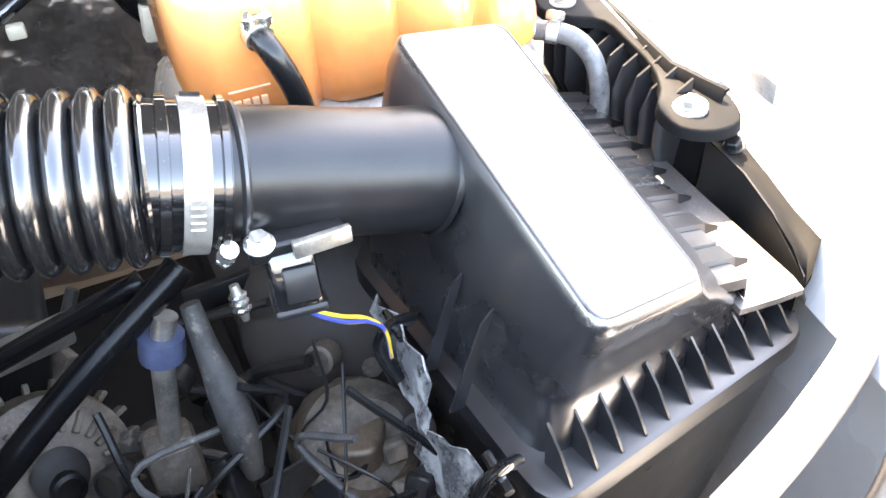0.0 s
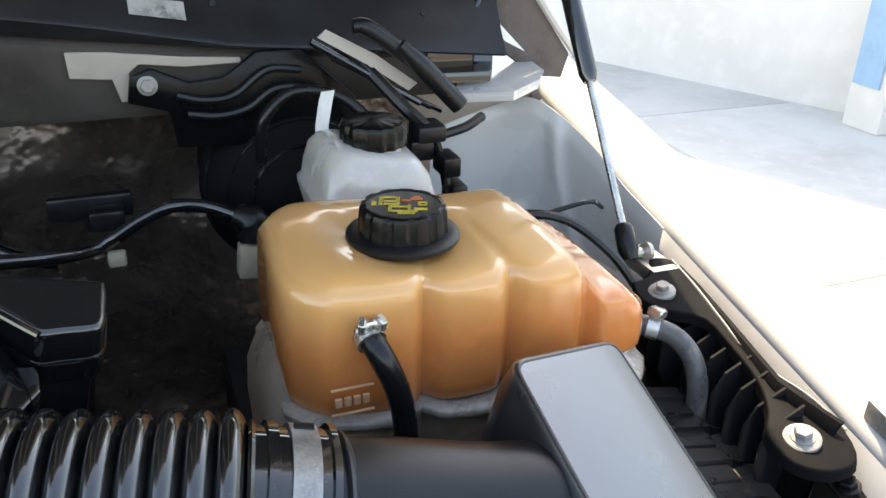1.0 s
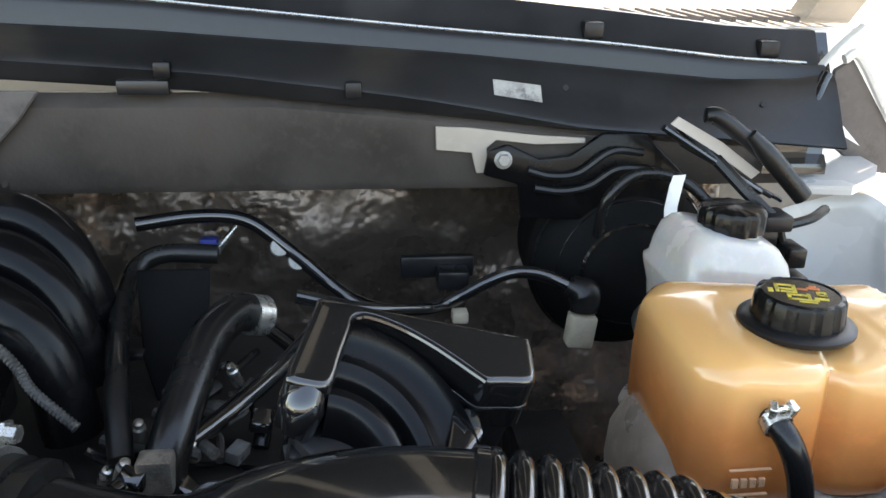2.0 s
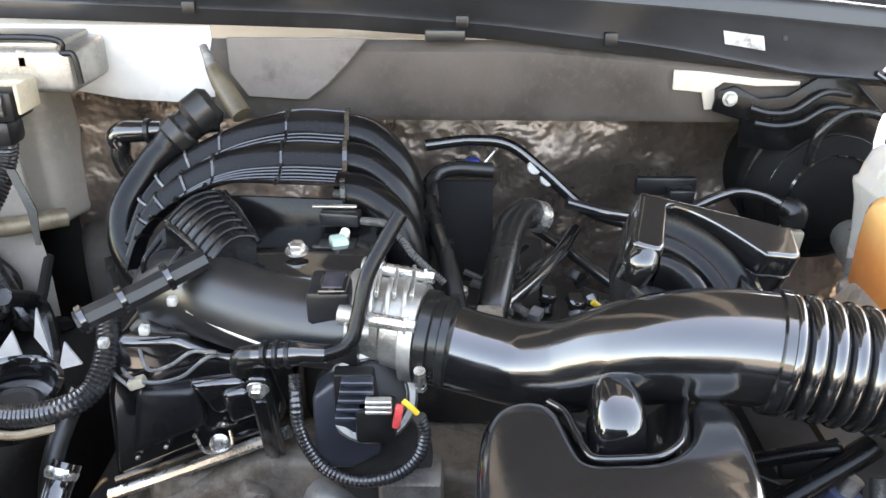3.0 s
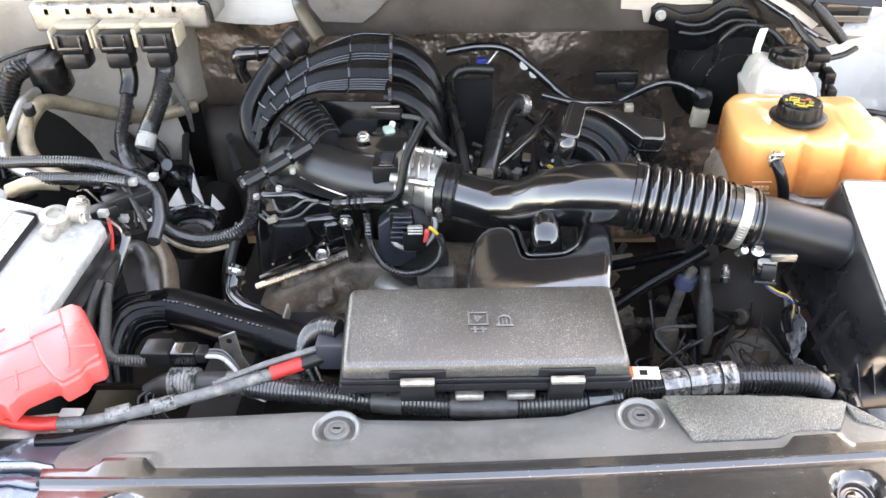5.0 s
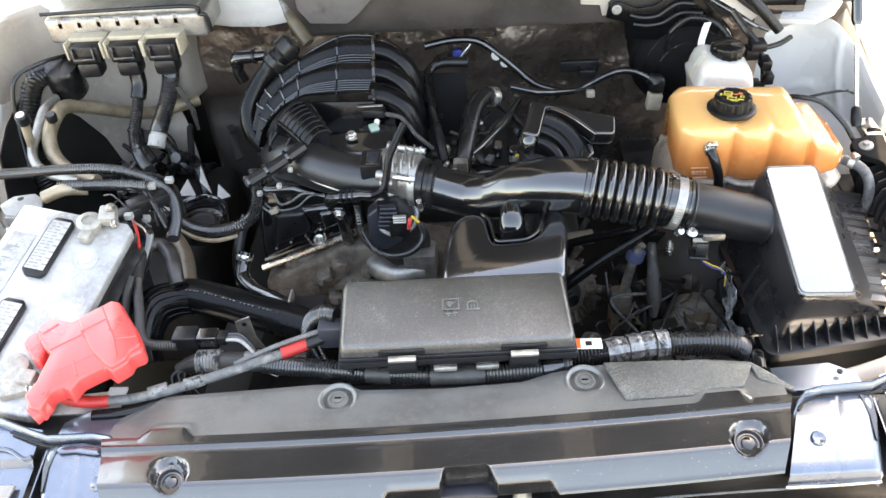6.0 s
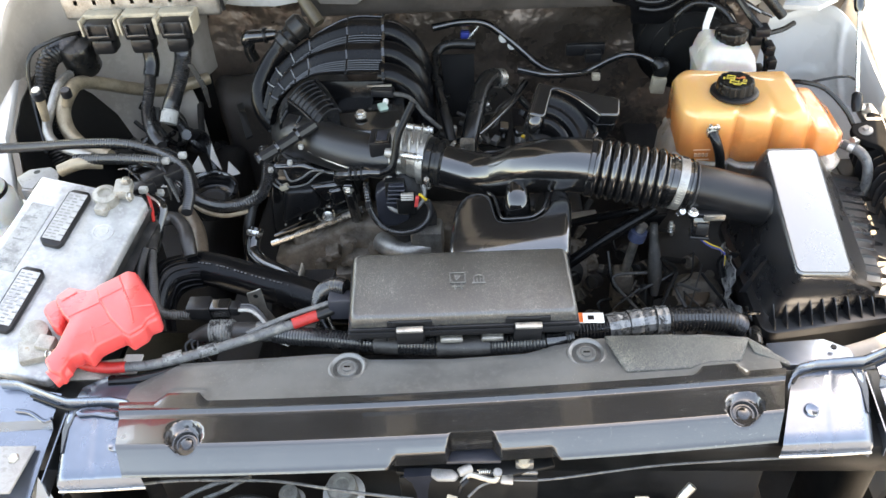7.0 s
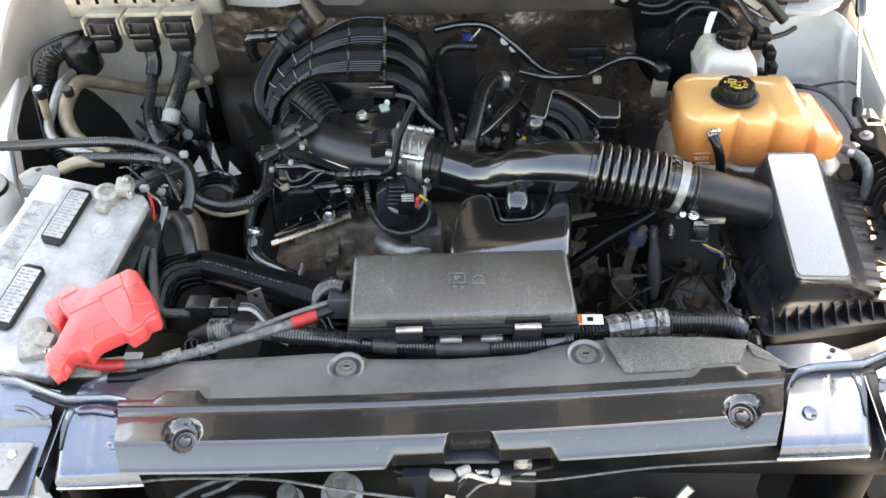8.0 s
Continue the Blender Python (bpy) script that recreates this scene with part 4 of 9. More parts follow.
def lamp_panel(s):
    """A painted sheet panel between the cover's end and the wing; u runs outwards, v to the rear."""
    def at(u, v, z):
        x = s * u + 0.015
        return V((x, v + 0.05 * x, z + 0.012 * x))

    p = thing("lamp_mounting_panel", at(0.54, 0.02, 0.95), "glossy blue-grey sheet panel beside the radiator cover", "body panel", "lamp panels")
    rows = []
    for i in range(25):
        f = i / 24
        row = []
        for v, z in ((0.082, 0.985), (0.080, 1.004), (0.076, 1.008), (0.06, 1.007), (0.04, 1.004), (0.02, 1.000), (0.0, 0.996), (-0.02, 0.992), (-0.033, 0.989), (-0.038, 0.984), (-0.039, 0.960)):
            g = min(1.0, max(0.0, (0.078 - v) / 0.114))
            u = (0.500 - 0.040 * g) + f * (0.110 + 0.018 * g)
            crease = 0.0028 * math.exp(-((u - (0.556 - 0.028 * g)) / 0.0022) ** 2) * (v < 0.07)
            drop = 0.010 * max(0.0, (f - 0.88) / 0.12) ** 2
            row.append(at(u, v, z - crease - drop))
        rows.append(row)
    part("panel", sheet(rows, 0.002), M["silver"], p, "gloss blue-grey panel", 50)
    part("side_wall", sheet([[at(0.610 - 0.0 * g, 0.078 - 0.114 * g, 1.000 - 0.018 * g), at(0.620 - 0.010 * g, 0.078 - 0.114 * g, 0.990 - 0.020 * g), at(0.624 - 0.012 * g, 0.078 - 0.114 * g, 0.945)] for g in (0.0, 0.25, 0.5, 0.75, 1.0)], 0.002, (-s, 0, 0)), M["silver"], p)
    part("corner_gusset", sheet([[at(0.586, 0.074, 1.010), at(0.590, 0.040, 1.006), at(0.588, 0.004, 0.998)], [at(0.604, 0.074, 1.004), at(0.600, 0.040, 1.002), at(0.590, 0.004, 0.9975)], [at(0.612, 0.074, 0.985), at(0.606, 0.040, 0.985), at(0.592, 0.004, 0.985)]], 0.002), M["navy"], p, "dark folded corner gusset")
    part("front_fold", tube([at(0.458, -0.040, 0.962), at(0.53, -0.041, 0.962), at(0.588, -0.040, 0.962)], 0.0022, 8), M["steel"], p, "bright folded front edge")
    part("stud", lathe([(0.0105, -0.003), (0.0105, 0.002), (0.0085, 0.004), (0.004, 0.0025), (0.0, 0.002)], at(0.510, 0.011, 0.9985), (0, -0.25, 1), 22), M["silver"], p, "low round stud")
    lip = ((0.480, 0.040), (0.494, 0.063), (0.508, 0.077), (0.535, 0.084), (0.570, 0.085), (0.605, 0.086), (0.640, 0.100), (0.675, 0.116), (0.700, 0.128), (0.730, 0.132))
    part("rear_lip", sheet([[at(u, v - 0.005, 1.006), at(u, v - 0.004, 1.018), at(u, v, 1.0215), at(u, v + 0.004, 1.019), at(u, v + 0.006, 1.004)] for u, v in lip], 0.0015), M["silver"], p, "raised rolled rear edge", 60)
    # dark tube drawn in as the shadow at the foot of the rear lip
    part("lip_shadow_gap", tube([at(u, v - 0.008, 1.007) for u, v in lip[1:8]], 0.0022, 6), M["bay"], p, "dark bead painting the shadow along the lip")
    if s < 0:
        part("tongue", prism([tuple(at(u, v, 0)[:2]) for u, v in ((0.586, 0.066), (0.578, 0.074), (0.548, 0.075), (0.512, 0.063), (0.510, 0.055), (0.524, 0.053), (0.556, 0.060), (0.580, 0.059))], 1.002, 1.0065, 0.0015, 2), M["silver"], p, "raised keyhole tongue")
        part("tongue_hole", lathe([(0.0042, -0.002), (0.0042, 0.0004), (0.0, 0.0004)], at(0.517, 0.058, 1.0135), (0, 0, 1), 14), M["bay"], p)
    # outer part: a stepped sheet beyond the side wall with its bolted tab
    rows = [[at(u, v, z) for v, z in ((0.112 + 0.25 * (u - 0.63), 1.004), (0.098 + 0.20 * (u - 0.63), 1.002), (0.066, 0.998), (0.058, 0.984), (0.02, 0.978), (-0.02, 0.970), (-0.05, 0.962), (-0.056, 0.90))] for u in (0.628, 0.65, 0.68, 0.71, 0.76, 0.80)]
    part("outer_panel", sheet(rows, 0.003), M["silver"], p, "stepped outer panel", 45)
    part("outer_fold", tube([at(0.628, 0.066, 0.999), at(0.640, 0.064, 0.998), at(0.665, 0.078, 1.002), at(0.69, 0.084, 1.002)], 0.0035, 8), M["silver"], p)
    part("bolt_tab", prism([tuple(at(u, v, 0)[:2]) for u, v in ((0.640, 0.026), (0.70, 0.028), (0.71, -0.055), (0.646, -0.055))], 0.976, 0.981, 0.002, 2), M["washer"], p, "pale bolted tab")
    bolt(p, at(0.664, 0.004, 0.988 - 0.004), (0, -0.2, 1), 0.0085, M["zinc"])
    # rear shelf behind the lip
    part("rear_shelf", prism([tuple(at(u, v, 0)[:2]) for u, v in ((0.610, 0.100), (0.606, 0.132), (0.572, 0.154), (0.482, 0.150), (0.478, 0.104))], 0.984, 0.992 + 0.006 * s, 0.002, 2), M["silver"], p, "flat shelf behind the lip")
    part("shelf_hole", lathe([(0.0045, -0.002), (0.0045, 0.0005), (0.0, 0.0005)], at(0.579, 0.129, 0.9925 + 0.006 * s), (0, 0, 1), 14), M["bay"], p)
    return p


lamp_panel(-1)
lamp_panel(1)
latch = thing("bonnet_latch", (0.03, -0.02, 0.90), "grimy black bonnet latch with bright levers on the front beam", "latch")
part("latch_plate", prism([(-0.075, -0.045), (-0.070, -0.022), (0.000, -0.016), (0.085, -0.014), (0.150, -0.012), (0.155, -0.034), (0.09, -0.050), (0.0, -0.054)], 0.962, 0.972, 0.003, 2), M["bay"], latch, "black latch plate")
part("plate_front", block(-0.070, 0.130, -0.052, -0.046, 0.88, 0.966, 0.003), M["bay"], latch)
part("striker_cup", prism([(0.002, 0.004), (0.072, 0.006), (0.078, -0.040), (-0.002, -0.042)], 0.984, 0.992, 0.003, 2), M["navy"], latch, "dark recessed striker plate")
part("side_post", loft([quad_ring([(x0, -0.052 - 0.001 * k, z), (x0 + w_, -0.052, z), (x0 + w_, -0.040, z), (x0, -0.040, z)], 0.003, 3) for k, (x0, w_, z) in enumerate(((-0.046, 0.016, 0.88), (-0.048, 0.020, 0.93), (-0.052, 0.028, 0.955), (-0.060, 0.042, 0.968), (-0.062, 0.044, 0.974)))]), M["navy"], latch, "dark flared post")
part("pawl", prism([(-0.022, -0.040), (0.008, -0.042), (0.018, -0.052), (0.012, -0.060), (-0.014, -0.060), (-0.024, -0.052)], 0.968, 0.976, 0.003, 2), M["washer"], latch, "pale latch pawl")
part("roller", lathe([(0.006, -0.010), (0.007, -0.006), (0.007, 0.006), (0.006, 0.010), (0.0, 0.011)], (0.026, -0.046, 0.978), (0.9, 0.45, 0), 14), M["washer"], latch)
part("lever", tube([(0.020, -0.060, 0.966), (0.032, -0.050, 0.972), (0.052, -0.054, 0.970), (0.068, -0.056, 0.968), (0.074, -0.048, 0.972)], [0.003, 0.0045, 0.004, 0.0045, 0.004], 8), M["zinc"], latch, "dull bent lever")
part("lever_tip", lathe([(0.006, -0.004), (0.007, 0.0), (0.006, 0.004), (0.0, 0.005)], (0.072, -0.048, 0.975), (0.2, -0.3, 1), 12), M["washer"], latch)
part("spring", tube([(0.044 + 0.020 * i / 40, -0.046 + 0.0035 * math.sin(i * 1.1), 0.974 + 0.0035 * math.cos(i * 1.1)) for i in range(40)], 0.0009, 6, n=2), M["steel"], latch)
part("hook", tube([(0.018, -0.066, 0.955), (0.022, -0.064, 0.968), (0.030, -0.058, 0.972)], 0.004, 8), M["satin"], latch)
part("loose_link", tube([(0.000, -0.072, 0.952), (0.014, -0.076, 0.952)], 0.0035, 8, straight=True, flat=0.6), M["beige"], latch)
part("cable_anchor", joined(block(0.098, 0.124, -0.040, -0.030, 0.966, 0.986, 0.003), block(0.092, 0.130, -0.046, -0.038, 0.962, 0.970, 0.003)), M["alu"], latch, "cast cable anchor")
bolt(latch, (0.110, -0.036, 0.984), (0, -0.5, 1), 0.007, M["beige"])
part("outer_tab", prism([(0.078, -0.046), (0.094, -0.044), (0.094, -0.064), (0.076, -0.062)], 0.966, 0.971, 0.002, 2), M["zinc"], latch)
solo("release_cable", tube([(-0.47, -0.050, 0.945), (-0.40, -0.046, 0.950), (-0.309, -0.045, 0.950), (-0.241, -0.048, 0.950), (-0.155, -0.062, 0.950), (-0.071, -0.073, 0.950), (0.0, -0.080, 0.948)], 0.0024, 8), M["greycable"], "thin grey bonnet release cable", "cable")
solo("front_cable", tube([(0.030, -0.075, 0.955), (0.050, -0.059, 0.960), (0.082, -0.052, 0.962), (0.147, -0.049, 0.960), (0.293, -0.027, 0.960), (0.415, -0.017, 0.960), (0.536, -0.009, 0.958)], 0.0019, 8), M["greycable"], "thin grey cable along the front beam", "cable")
front = thing("grille_support", (0, -0.16, 0.4), "black plastic grille carrier behind the bumper", "grille")
part("carrier", block(-0.70, 0.70, -0.20, -0.10, 0.60, 0.86, 0.02), M["bay"], front)
part("carrier_rib", block(-0.45, -0.15, -0.125, -0.08, 0.86, 0.925, 0.01), M["grime"], front)
part("carrier_rib", block(0.15, 0.36, -0.12, -0.075, 0.86, 0.92, 0.01), M["grime"], front)
part("horn_bracket", tube([(0.30, -0.085, 0.93), (0.31, -0.09, 0.90), (0.29, -0.10, 0.86)], 0.010, 10), M["zinc"], front)
part("crossbar", tube([(-0.30, -0.095, 0.90), (-0.2, -0.10, 0.895), (-0.05, -0.098, 0.90)], 0.012, 10), M["grime"], front)
cond = thing("condenser_top", (0, -0.09, 0.85), "dusty condenser top with thin stacked plates", "condenser")
for k in range(7):
    part("plate", block(-0.46, -0.11, -0.118 + 0.004 * k, -0.116 + 0.004 * k, 0.905, 0.925 + 0.002 * k, 0.0004, 1), M["grime"] if k % 2 else M["zinc"], cond)
for x, z, r_ in ((-0.105, 0.93, 0.014), (-0.30, 0.925, 0.012)):
    part("round_cup", lathe([(r_, -0.02), (r_, 0.0), (r_ * 0.8, 0.004), (r_ * 0.75, 0.001), (r_ * 0.3, 0.001)], (x, -0.085, z), (0, -0.4, 1), 20), M["lead"], cond, "pale round cup")
for x in (-0.36, -0.27, -0.20, -0.13):
    part("upright", block(x - 0.004, x + 0.004, -0.10, -0.088, 0.89, 0.945, 0.002, 1), M["zinc"], cond)
part("hose_loop", tube([(-0.34, -0.08, 0.925), (-0.31, -0.075, 0.945), (-0.27, -0.078, 0.952), (-0.24, -0.085, 0.94)], 0.006, 10), M["rubber"], cond)
for x, y, z, r_ in ((-0.163, -0.032, 0.918, 0.023), (-0.245, -0.038, 0.906, 0.015)):
    hn = thing("horn", (x, y, z - 0.09), "pale grimy round horn below the front cover", "horn", "pair of horns")
    part("cap", lathe([(r_, -0.045), (r_, -0.003), (r_ * 0.93, 0.0), (r_ * 0.55, 0.001), (r_ * 0.5, -0.003), (r_ * 0.12, -0.003)], (x, y, z), (0, -0.15, 1), 28), M["lead"], hn)
    part("sounding_disc", lathe([(r_ * 1.2, -0.036), (r_ * 1.40, -0.033), (r_ * 1.42, -0.029), (r_ * 1.3, -0.027), (r_ * 0.9, -0.025)], (x, y, z), (0, -0.15, 1), 28), M["label"], hn, "pale sounding disc")
    part("stem", block(x - 0.008, x + 0.008, y - 0.004, y + 0.004, z - 0.09, z - 0.035, 0.002, 1), M["zinc"], hn)
for pp in (((-0.405, -0.062, 0.920), (-0.375, -0.048, 0.928), (-0.340, -0.039, 0.936), (-0.295, -0.036, 0.944)), ((-0.365, -0.060, 0.924), (-0.335, -0.050, 0.930), (-0.312, -0.040, 0.938), (-0.295, -0.036, 0.944))):
    part("lead_wire", tube(list(pp), 0.0035, 8), M["greycable"], cond, "grey looped lead")
hb = thing("horn_bracket", (0.30, -0.08, 0.86), "zinc bracket and grimy horn under the front beam", "bracket")
part("bracket", joined(block(0.262, 0.282, -0.085, -0.078, 0.90, 0.965, 0.002), block(0.250, 0.296, -0.088, -0.078, 0.930, 0.940, 0.002)), M["zinc"], hb)
part("horn", lathe([(0.016, 0), (0.028, 0.006), (0.030, 0.014), (0.020, 0.022), (0.008, 0.026)], (0.325, -0.085, 0.915), (0.3, -0.7, 0.7), 20), M["lead"], hb)
part("arm", tube([(0.325, -0.08, 0.92), (0.33, -0.07, 0.945), (0.345, -0.06, 0.962)], 0.007, 8), M["zinc"], hb)
bumper = thing("front_bumper", (0, -0.35, 0.35), "white front bumper and lamp surrounds", "bumper")
for s in (-1, 1):
    part("lamp_surround", sheet([[(s * 0.50, -0.10, 0.93), (s * 0.52, -0.22, 0.88), (s * 0.52, -0.30, 0.70)], [(s * 0.66, -0.06, 0.945), (s * 0.68, -0.2, 0.90), (s * 0.68, -0.28, 0.70)], [(s * 0.85, 0.03, 0.93), (s * 0.88, -0.08, 0.88), (s * 0.90, -0.15, 0.70)]], 0.01), M["paint"], bumper, "white lamp surround")
    part("headlamp", sheet([[(s * (0.70 + 0.055 * i), 0.155 + 0.03 * i - 0.05 * k, 0.955 - 0.035 * k - 0.004 * i) for k in range(5)] for i in range(5)], 0.01), M["silver"], bumper, "clear headlamp lens")
part("bumper_bar", block(-0.95, 0.95, -0.45, -0.22, 0.45, 0.72, 0.05, 4), M["paint"], bumper)

# ---- fuse box ----
fuse = thing("fuse_box", (0.01, 0.26, 0.93), "black fuse box with a dusty textured lid, latched shut", "fuse box")
tilt = pose(0.020, 0.233, 1.085, 8, 2, 4)


def lid_place(bm):
    bmesh.ops.transform(bm, matrix=tilt, verts=bm.verts)
    return bm


lid_rings = []
for z, g, r in ((-0.032, 0.0, 0.012), (-0.012, 0.0, 0.012), (-0.010, -0.001, 0.012), (-0.004, -0.0025, 0.012), (-0.001, -0.005, 0.011), (0.0, -0.009, 0.010)):
    lid_rings.append([p + V((0, 0, z)) for p in quad_ring([(-0.179 - g, -0.068 - g, 0), (0.179 + g, -0.068 - g, 0), (0.177 + g, 0.068 + g, 0), (-0.177 - g, 0.068 + g, 0)], r)])
lid = part("lid", lid_place(loft(lid_rings)), M["fuse"], fuse, "dusty dark lid with moulded symbols")
part("lid_lip", lid_place(block(-0.183, 0.183, -0.074, 0.073, -0.046, -0.030, 0.004)), M["satin"], lid)
part("lid_bead", lid_place(block(-0.181, 0.181, -0.0725, -0.066, -0.029, -0.022, 0.002)), M["satin"], lid)
for cx in (-0.085, 0.100):
    part("latch_recess", lid_place(prism([(cx - 0.036, -0.0695), (cx - 0.032, -0.0635), (cx + 0.032, -0.0635), (cx + 0.036, -0.0695)], -0.03, -0.008, 0.001, 1)), M["satin"], lid)
    c = part("latch", lid_place(block(cx - 0.022, cx + 0.022, -0.080, -0.070, -0.056, -0.020, 0.003)), M["satin"], fuse, "sprung latch with a worn bright edge")
    part("worn_edge", lid_place(block(cx - 0.021, cx + 0.021, -0.0825, -0.072, -0.022, -0.016, 0.0015)), M["zinc"], c)
for cx in (-0.020, 0.045):
    part("small_clip", lid_place(block(cx - 0.018, cx + 0.018, -0.076, -0.060, -0.062, -0.052, 0.003)), M["zinc"], fuse)
part("tray", lid_place(block(-0.176, 0.176, -0.050, 0.066, -0.13, -0.046, 0.006)), M["satin"], fuse, "black lower tray")
for k in range(9):
    x = -0.165 + 0.041 * k
    part("tray_rib", lid_place(block(x - 0.002, x + 0.002, -0.058, -0.048, -0.095, -0.048, 0.001, 1)), M["satin"], fuse)
# moulded symbols: a plug and an open book, coloured pale for their lit edges
ic = [block(-0.020, 0.006, y, y + 0.0022, 0.0005, 0.0030, 0.0006, 1) for y in (-0.004, 0.016)] + [block(x, x + 0.0022, -0.004, 0.018, 0.0005, 0.0030, 0.0006, 1) for x in (-0.020, 0.004)]
ic += [block(-0.017, 0.003, -0.012, -0.010, 0.0005, 0.0030, 0.0006, 1), block(-0.013, -0.010, -0.017, -0.006, 0.0005, 0.003, 0.0006, 1), block(-0.003, 0.0, -0.017, -0.006, 0.0005, 0.003, 0.0006, 1), prism([(-0.012, 0.012), (-0.002, 0.010), (-0.009, 0.001)], 0.0005, 0.003, 0.0004, 1)]
ic += [block(0.016, 0.038, -0.006, -0.0038, 0.0005, 0.003, 0.0006, 1), block(0.018, 0.0202, -0.004, 0.006, 0.0005, 0.003, 0.0006, 1), block(0.0338, 0.036, -0.004, 0.006, 0.0005, 0.003, 0.0006, 1)]
ic += [block(x, x + 0.0018, -0.003, 0.006, 0.0005, 0.003, 0.0006, 1) for x in (0.0235, 0.0285)] + [tube([(0.019, 0.006, 0.0015), (0.0215, 0.0100, 0.0015), (0.027, 0.0120, 0.0015), (0.0325, 0.0100, 0.0015), (0.035, 0.006, 0.0015)], 0.0014, 6)]
for bm in ic:
    part("moulded_symbol", lid_place(bm), M["shield"], lid)
part("side_socket", block(-0.205, -0.155, 0.232, 0.262, 1.000, 1.045, 0.005), M["navy"], fuse, "cable entry socket")

# ---- air intake ----
CX = [(-0.050, 0.678, 1.002), (-0.005, 0.669, 0.993), (0.040, 0.656, 0.990), (0.085, 0.637, 1.001), (0.135, 0.614, 1.030), (0.178, 0.598, 1.048), (0.220, 0.587, 1.056), (0.262, 0.579, 1.056)]
duct = thing("intake_duct", (0.15, 0.62, 0.93), "glossy black intake duct with a ribbed bellows", "air duct")
part("elbow", tube(CX, [0.045, 0.0437, 0.0440, 0.0470, 0.0512, 0.0528, 0.0534, 0.0535], 40, 14), M["ringed"], duct, "smooth shiny S-shaped elbow")
bel0, bel1 = V((0.258, 0.580, 1.055)), V((0.392, 0.5572, 1.0385))
bway = (bel1 - bel0).normalized()
part("collar", lathe([(0.054, -0.006), (0.058, -0.004), (0.058, 0.004), (0.054, 0.006)], bel0, bway, 36), M["gloss"], duct)
prof = []
L = (bel1 - bel0).length
for i in range(8):
    h0 = L * i / 8
    prof += [(0.0485 + 0.0095 * max(0.0, math.sin(math.pi * k / 10)) ** 0.65, h0 + L / 8 * k / 10) for k in range(10)]
part("bellows", lathe(prof + [(0.0485, L)], bel0, bway, 44), M["ringed"], duct, "shiny ribbed bellows", 75)
cuff0, cuff1 = bel1 - bway * 0.003, V((0.440, 0.551, 1.027))
part("cuff", joined(tube([cuff0, cuff1], 0.0485, 32, straight=True), lathe([(0.050, -0.002), (0.0515, 0), (0.050, 0.002)], cuff0 + bway * 0.006, bway, 32)), M["gloss"], duct, "glossy cuff")
coil_clamp(duct, (0.420, 0.5535, 1.0315), (cuff1 - cuff0), 0.0495, 0.0165, (0.1, -0.70, -0.72))
cway = (cuff1 - cuff0).normalized()
for k in range(9):
    a = radians(168 + 6.0 * k)
    s_ = V((0, math.cos(a), -math.sin(a)))
    s_ = (s_ - cway * s_.dot(cway)).normalized()
    p = V((0.420, 0.5535, 1.0315)) + s_ * 0.0512
    part("band_slot", tube([p - cway * 0.0045, p + cway * 0.0040], 0.0008, 6, straight=True), M["zinc"], duct)
for a in (72,):
    s_ = V((0, math.cos(radians(a)), math.sin(radians(a))))
    s_ = (s_ - cway * s_.dot(cway)).normalized()
    p = V((0.420, 0.5535, 1.0315)) + s_ * 0.0515
    part("band_tongue", tube([p - cway * 0.006, p + cway * 0.006], 0.0035, 8, straight=True, flat=0.5), M["bay"], duct)
part("cuff_rim", lathe([(0.0485, -0.004), (0.052, -0.003), (0.052, 0.003), (0.0485, 0.004)], (0.402, 0.556, 1.0355), cway, 36), M["gloss"], duct)
part("cuff_rim", lathe([(0.0485, -0.003), (0.0515, -0.002), (0.0515, 0.002), (0.0485, 0.003)], (0.437, 0.5515, 1.028), cway, 36), M["gloss"], duct)
part("throttle_cuff", lathe([(0.043, -0.02), (0.050, -0.018), (0.050, -0.006), (0.046, -0.004), (0.046, 0.004), (0.050, 0.006), (0.050, 0.014), (0.042, 0.018)], (-0.045, 0.677, 1.006), (0.97, -0.22, -0.08), 32), M["rubber"], duct)
coil_clamp(duct, (-0.070, 0.683, 1.010), (0.97, -0.22, -0.05), 0.051, 0.014, (0.1, -0.9, -0.35))

air = thing("air_filter_box", (0.70, 0.50, 0.66), "black moulded air filter box with a sloping lid", "air filter")
base_q = [(0.570, 0.348, 0.828), (0.846, 0.398, 0.826), (0.905, 0.775, 0.842), (0.545, 0.645, 0.852)]
top_q = [(0.598, 0.348, 0.976), (0.716, 0.384, 0.938), (0.704, 0.655, 1.036), (0.586, 0.612, 1.068)]


def q_lerp(a, b, t):
    return [V(p).lerp(V(q), t) for p, q in zip(a, b)]


def q_in(q, g):
    c = sum((V(p) for p in q), V()) / 4
    return [V(p) + (c - V(p)).normalized() * g for p in q]


# the wall stands back from the flange, then a shelf, then the raised lid
wall_q = [(0.582, 0.378, 0.832), (0.820, 0.424, 0.829), (0.850, 0.770, 0.846), (0.552, 0.642, 0.856)]
mid_q = [(0.586, 0.376, 0.880), (0.812, 0.424, 0.858), (0.840, 0.765, 0.866), (0.558, 0.640, 0.910)]
val_q = [(0.590, 0.368, 0.922), (0.772, 0.410, 0.890), (0.792, 0.742, 0.912), (0.566, 0.630, 0.970)]
hi_q = [(0.594, 0.356, 0.952), (0.736, 0.394, 0.914), (0.722, 0.668, 1.012), (0.580, 0.618, 1.048)]
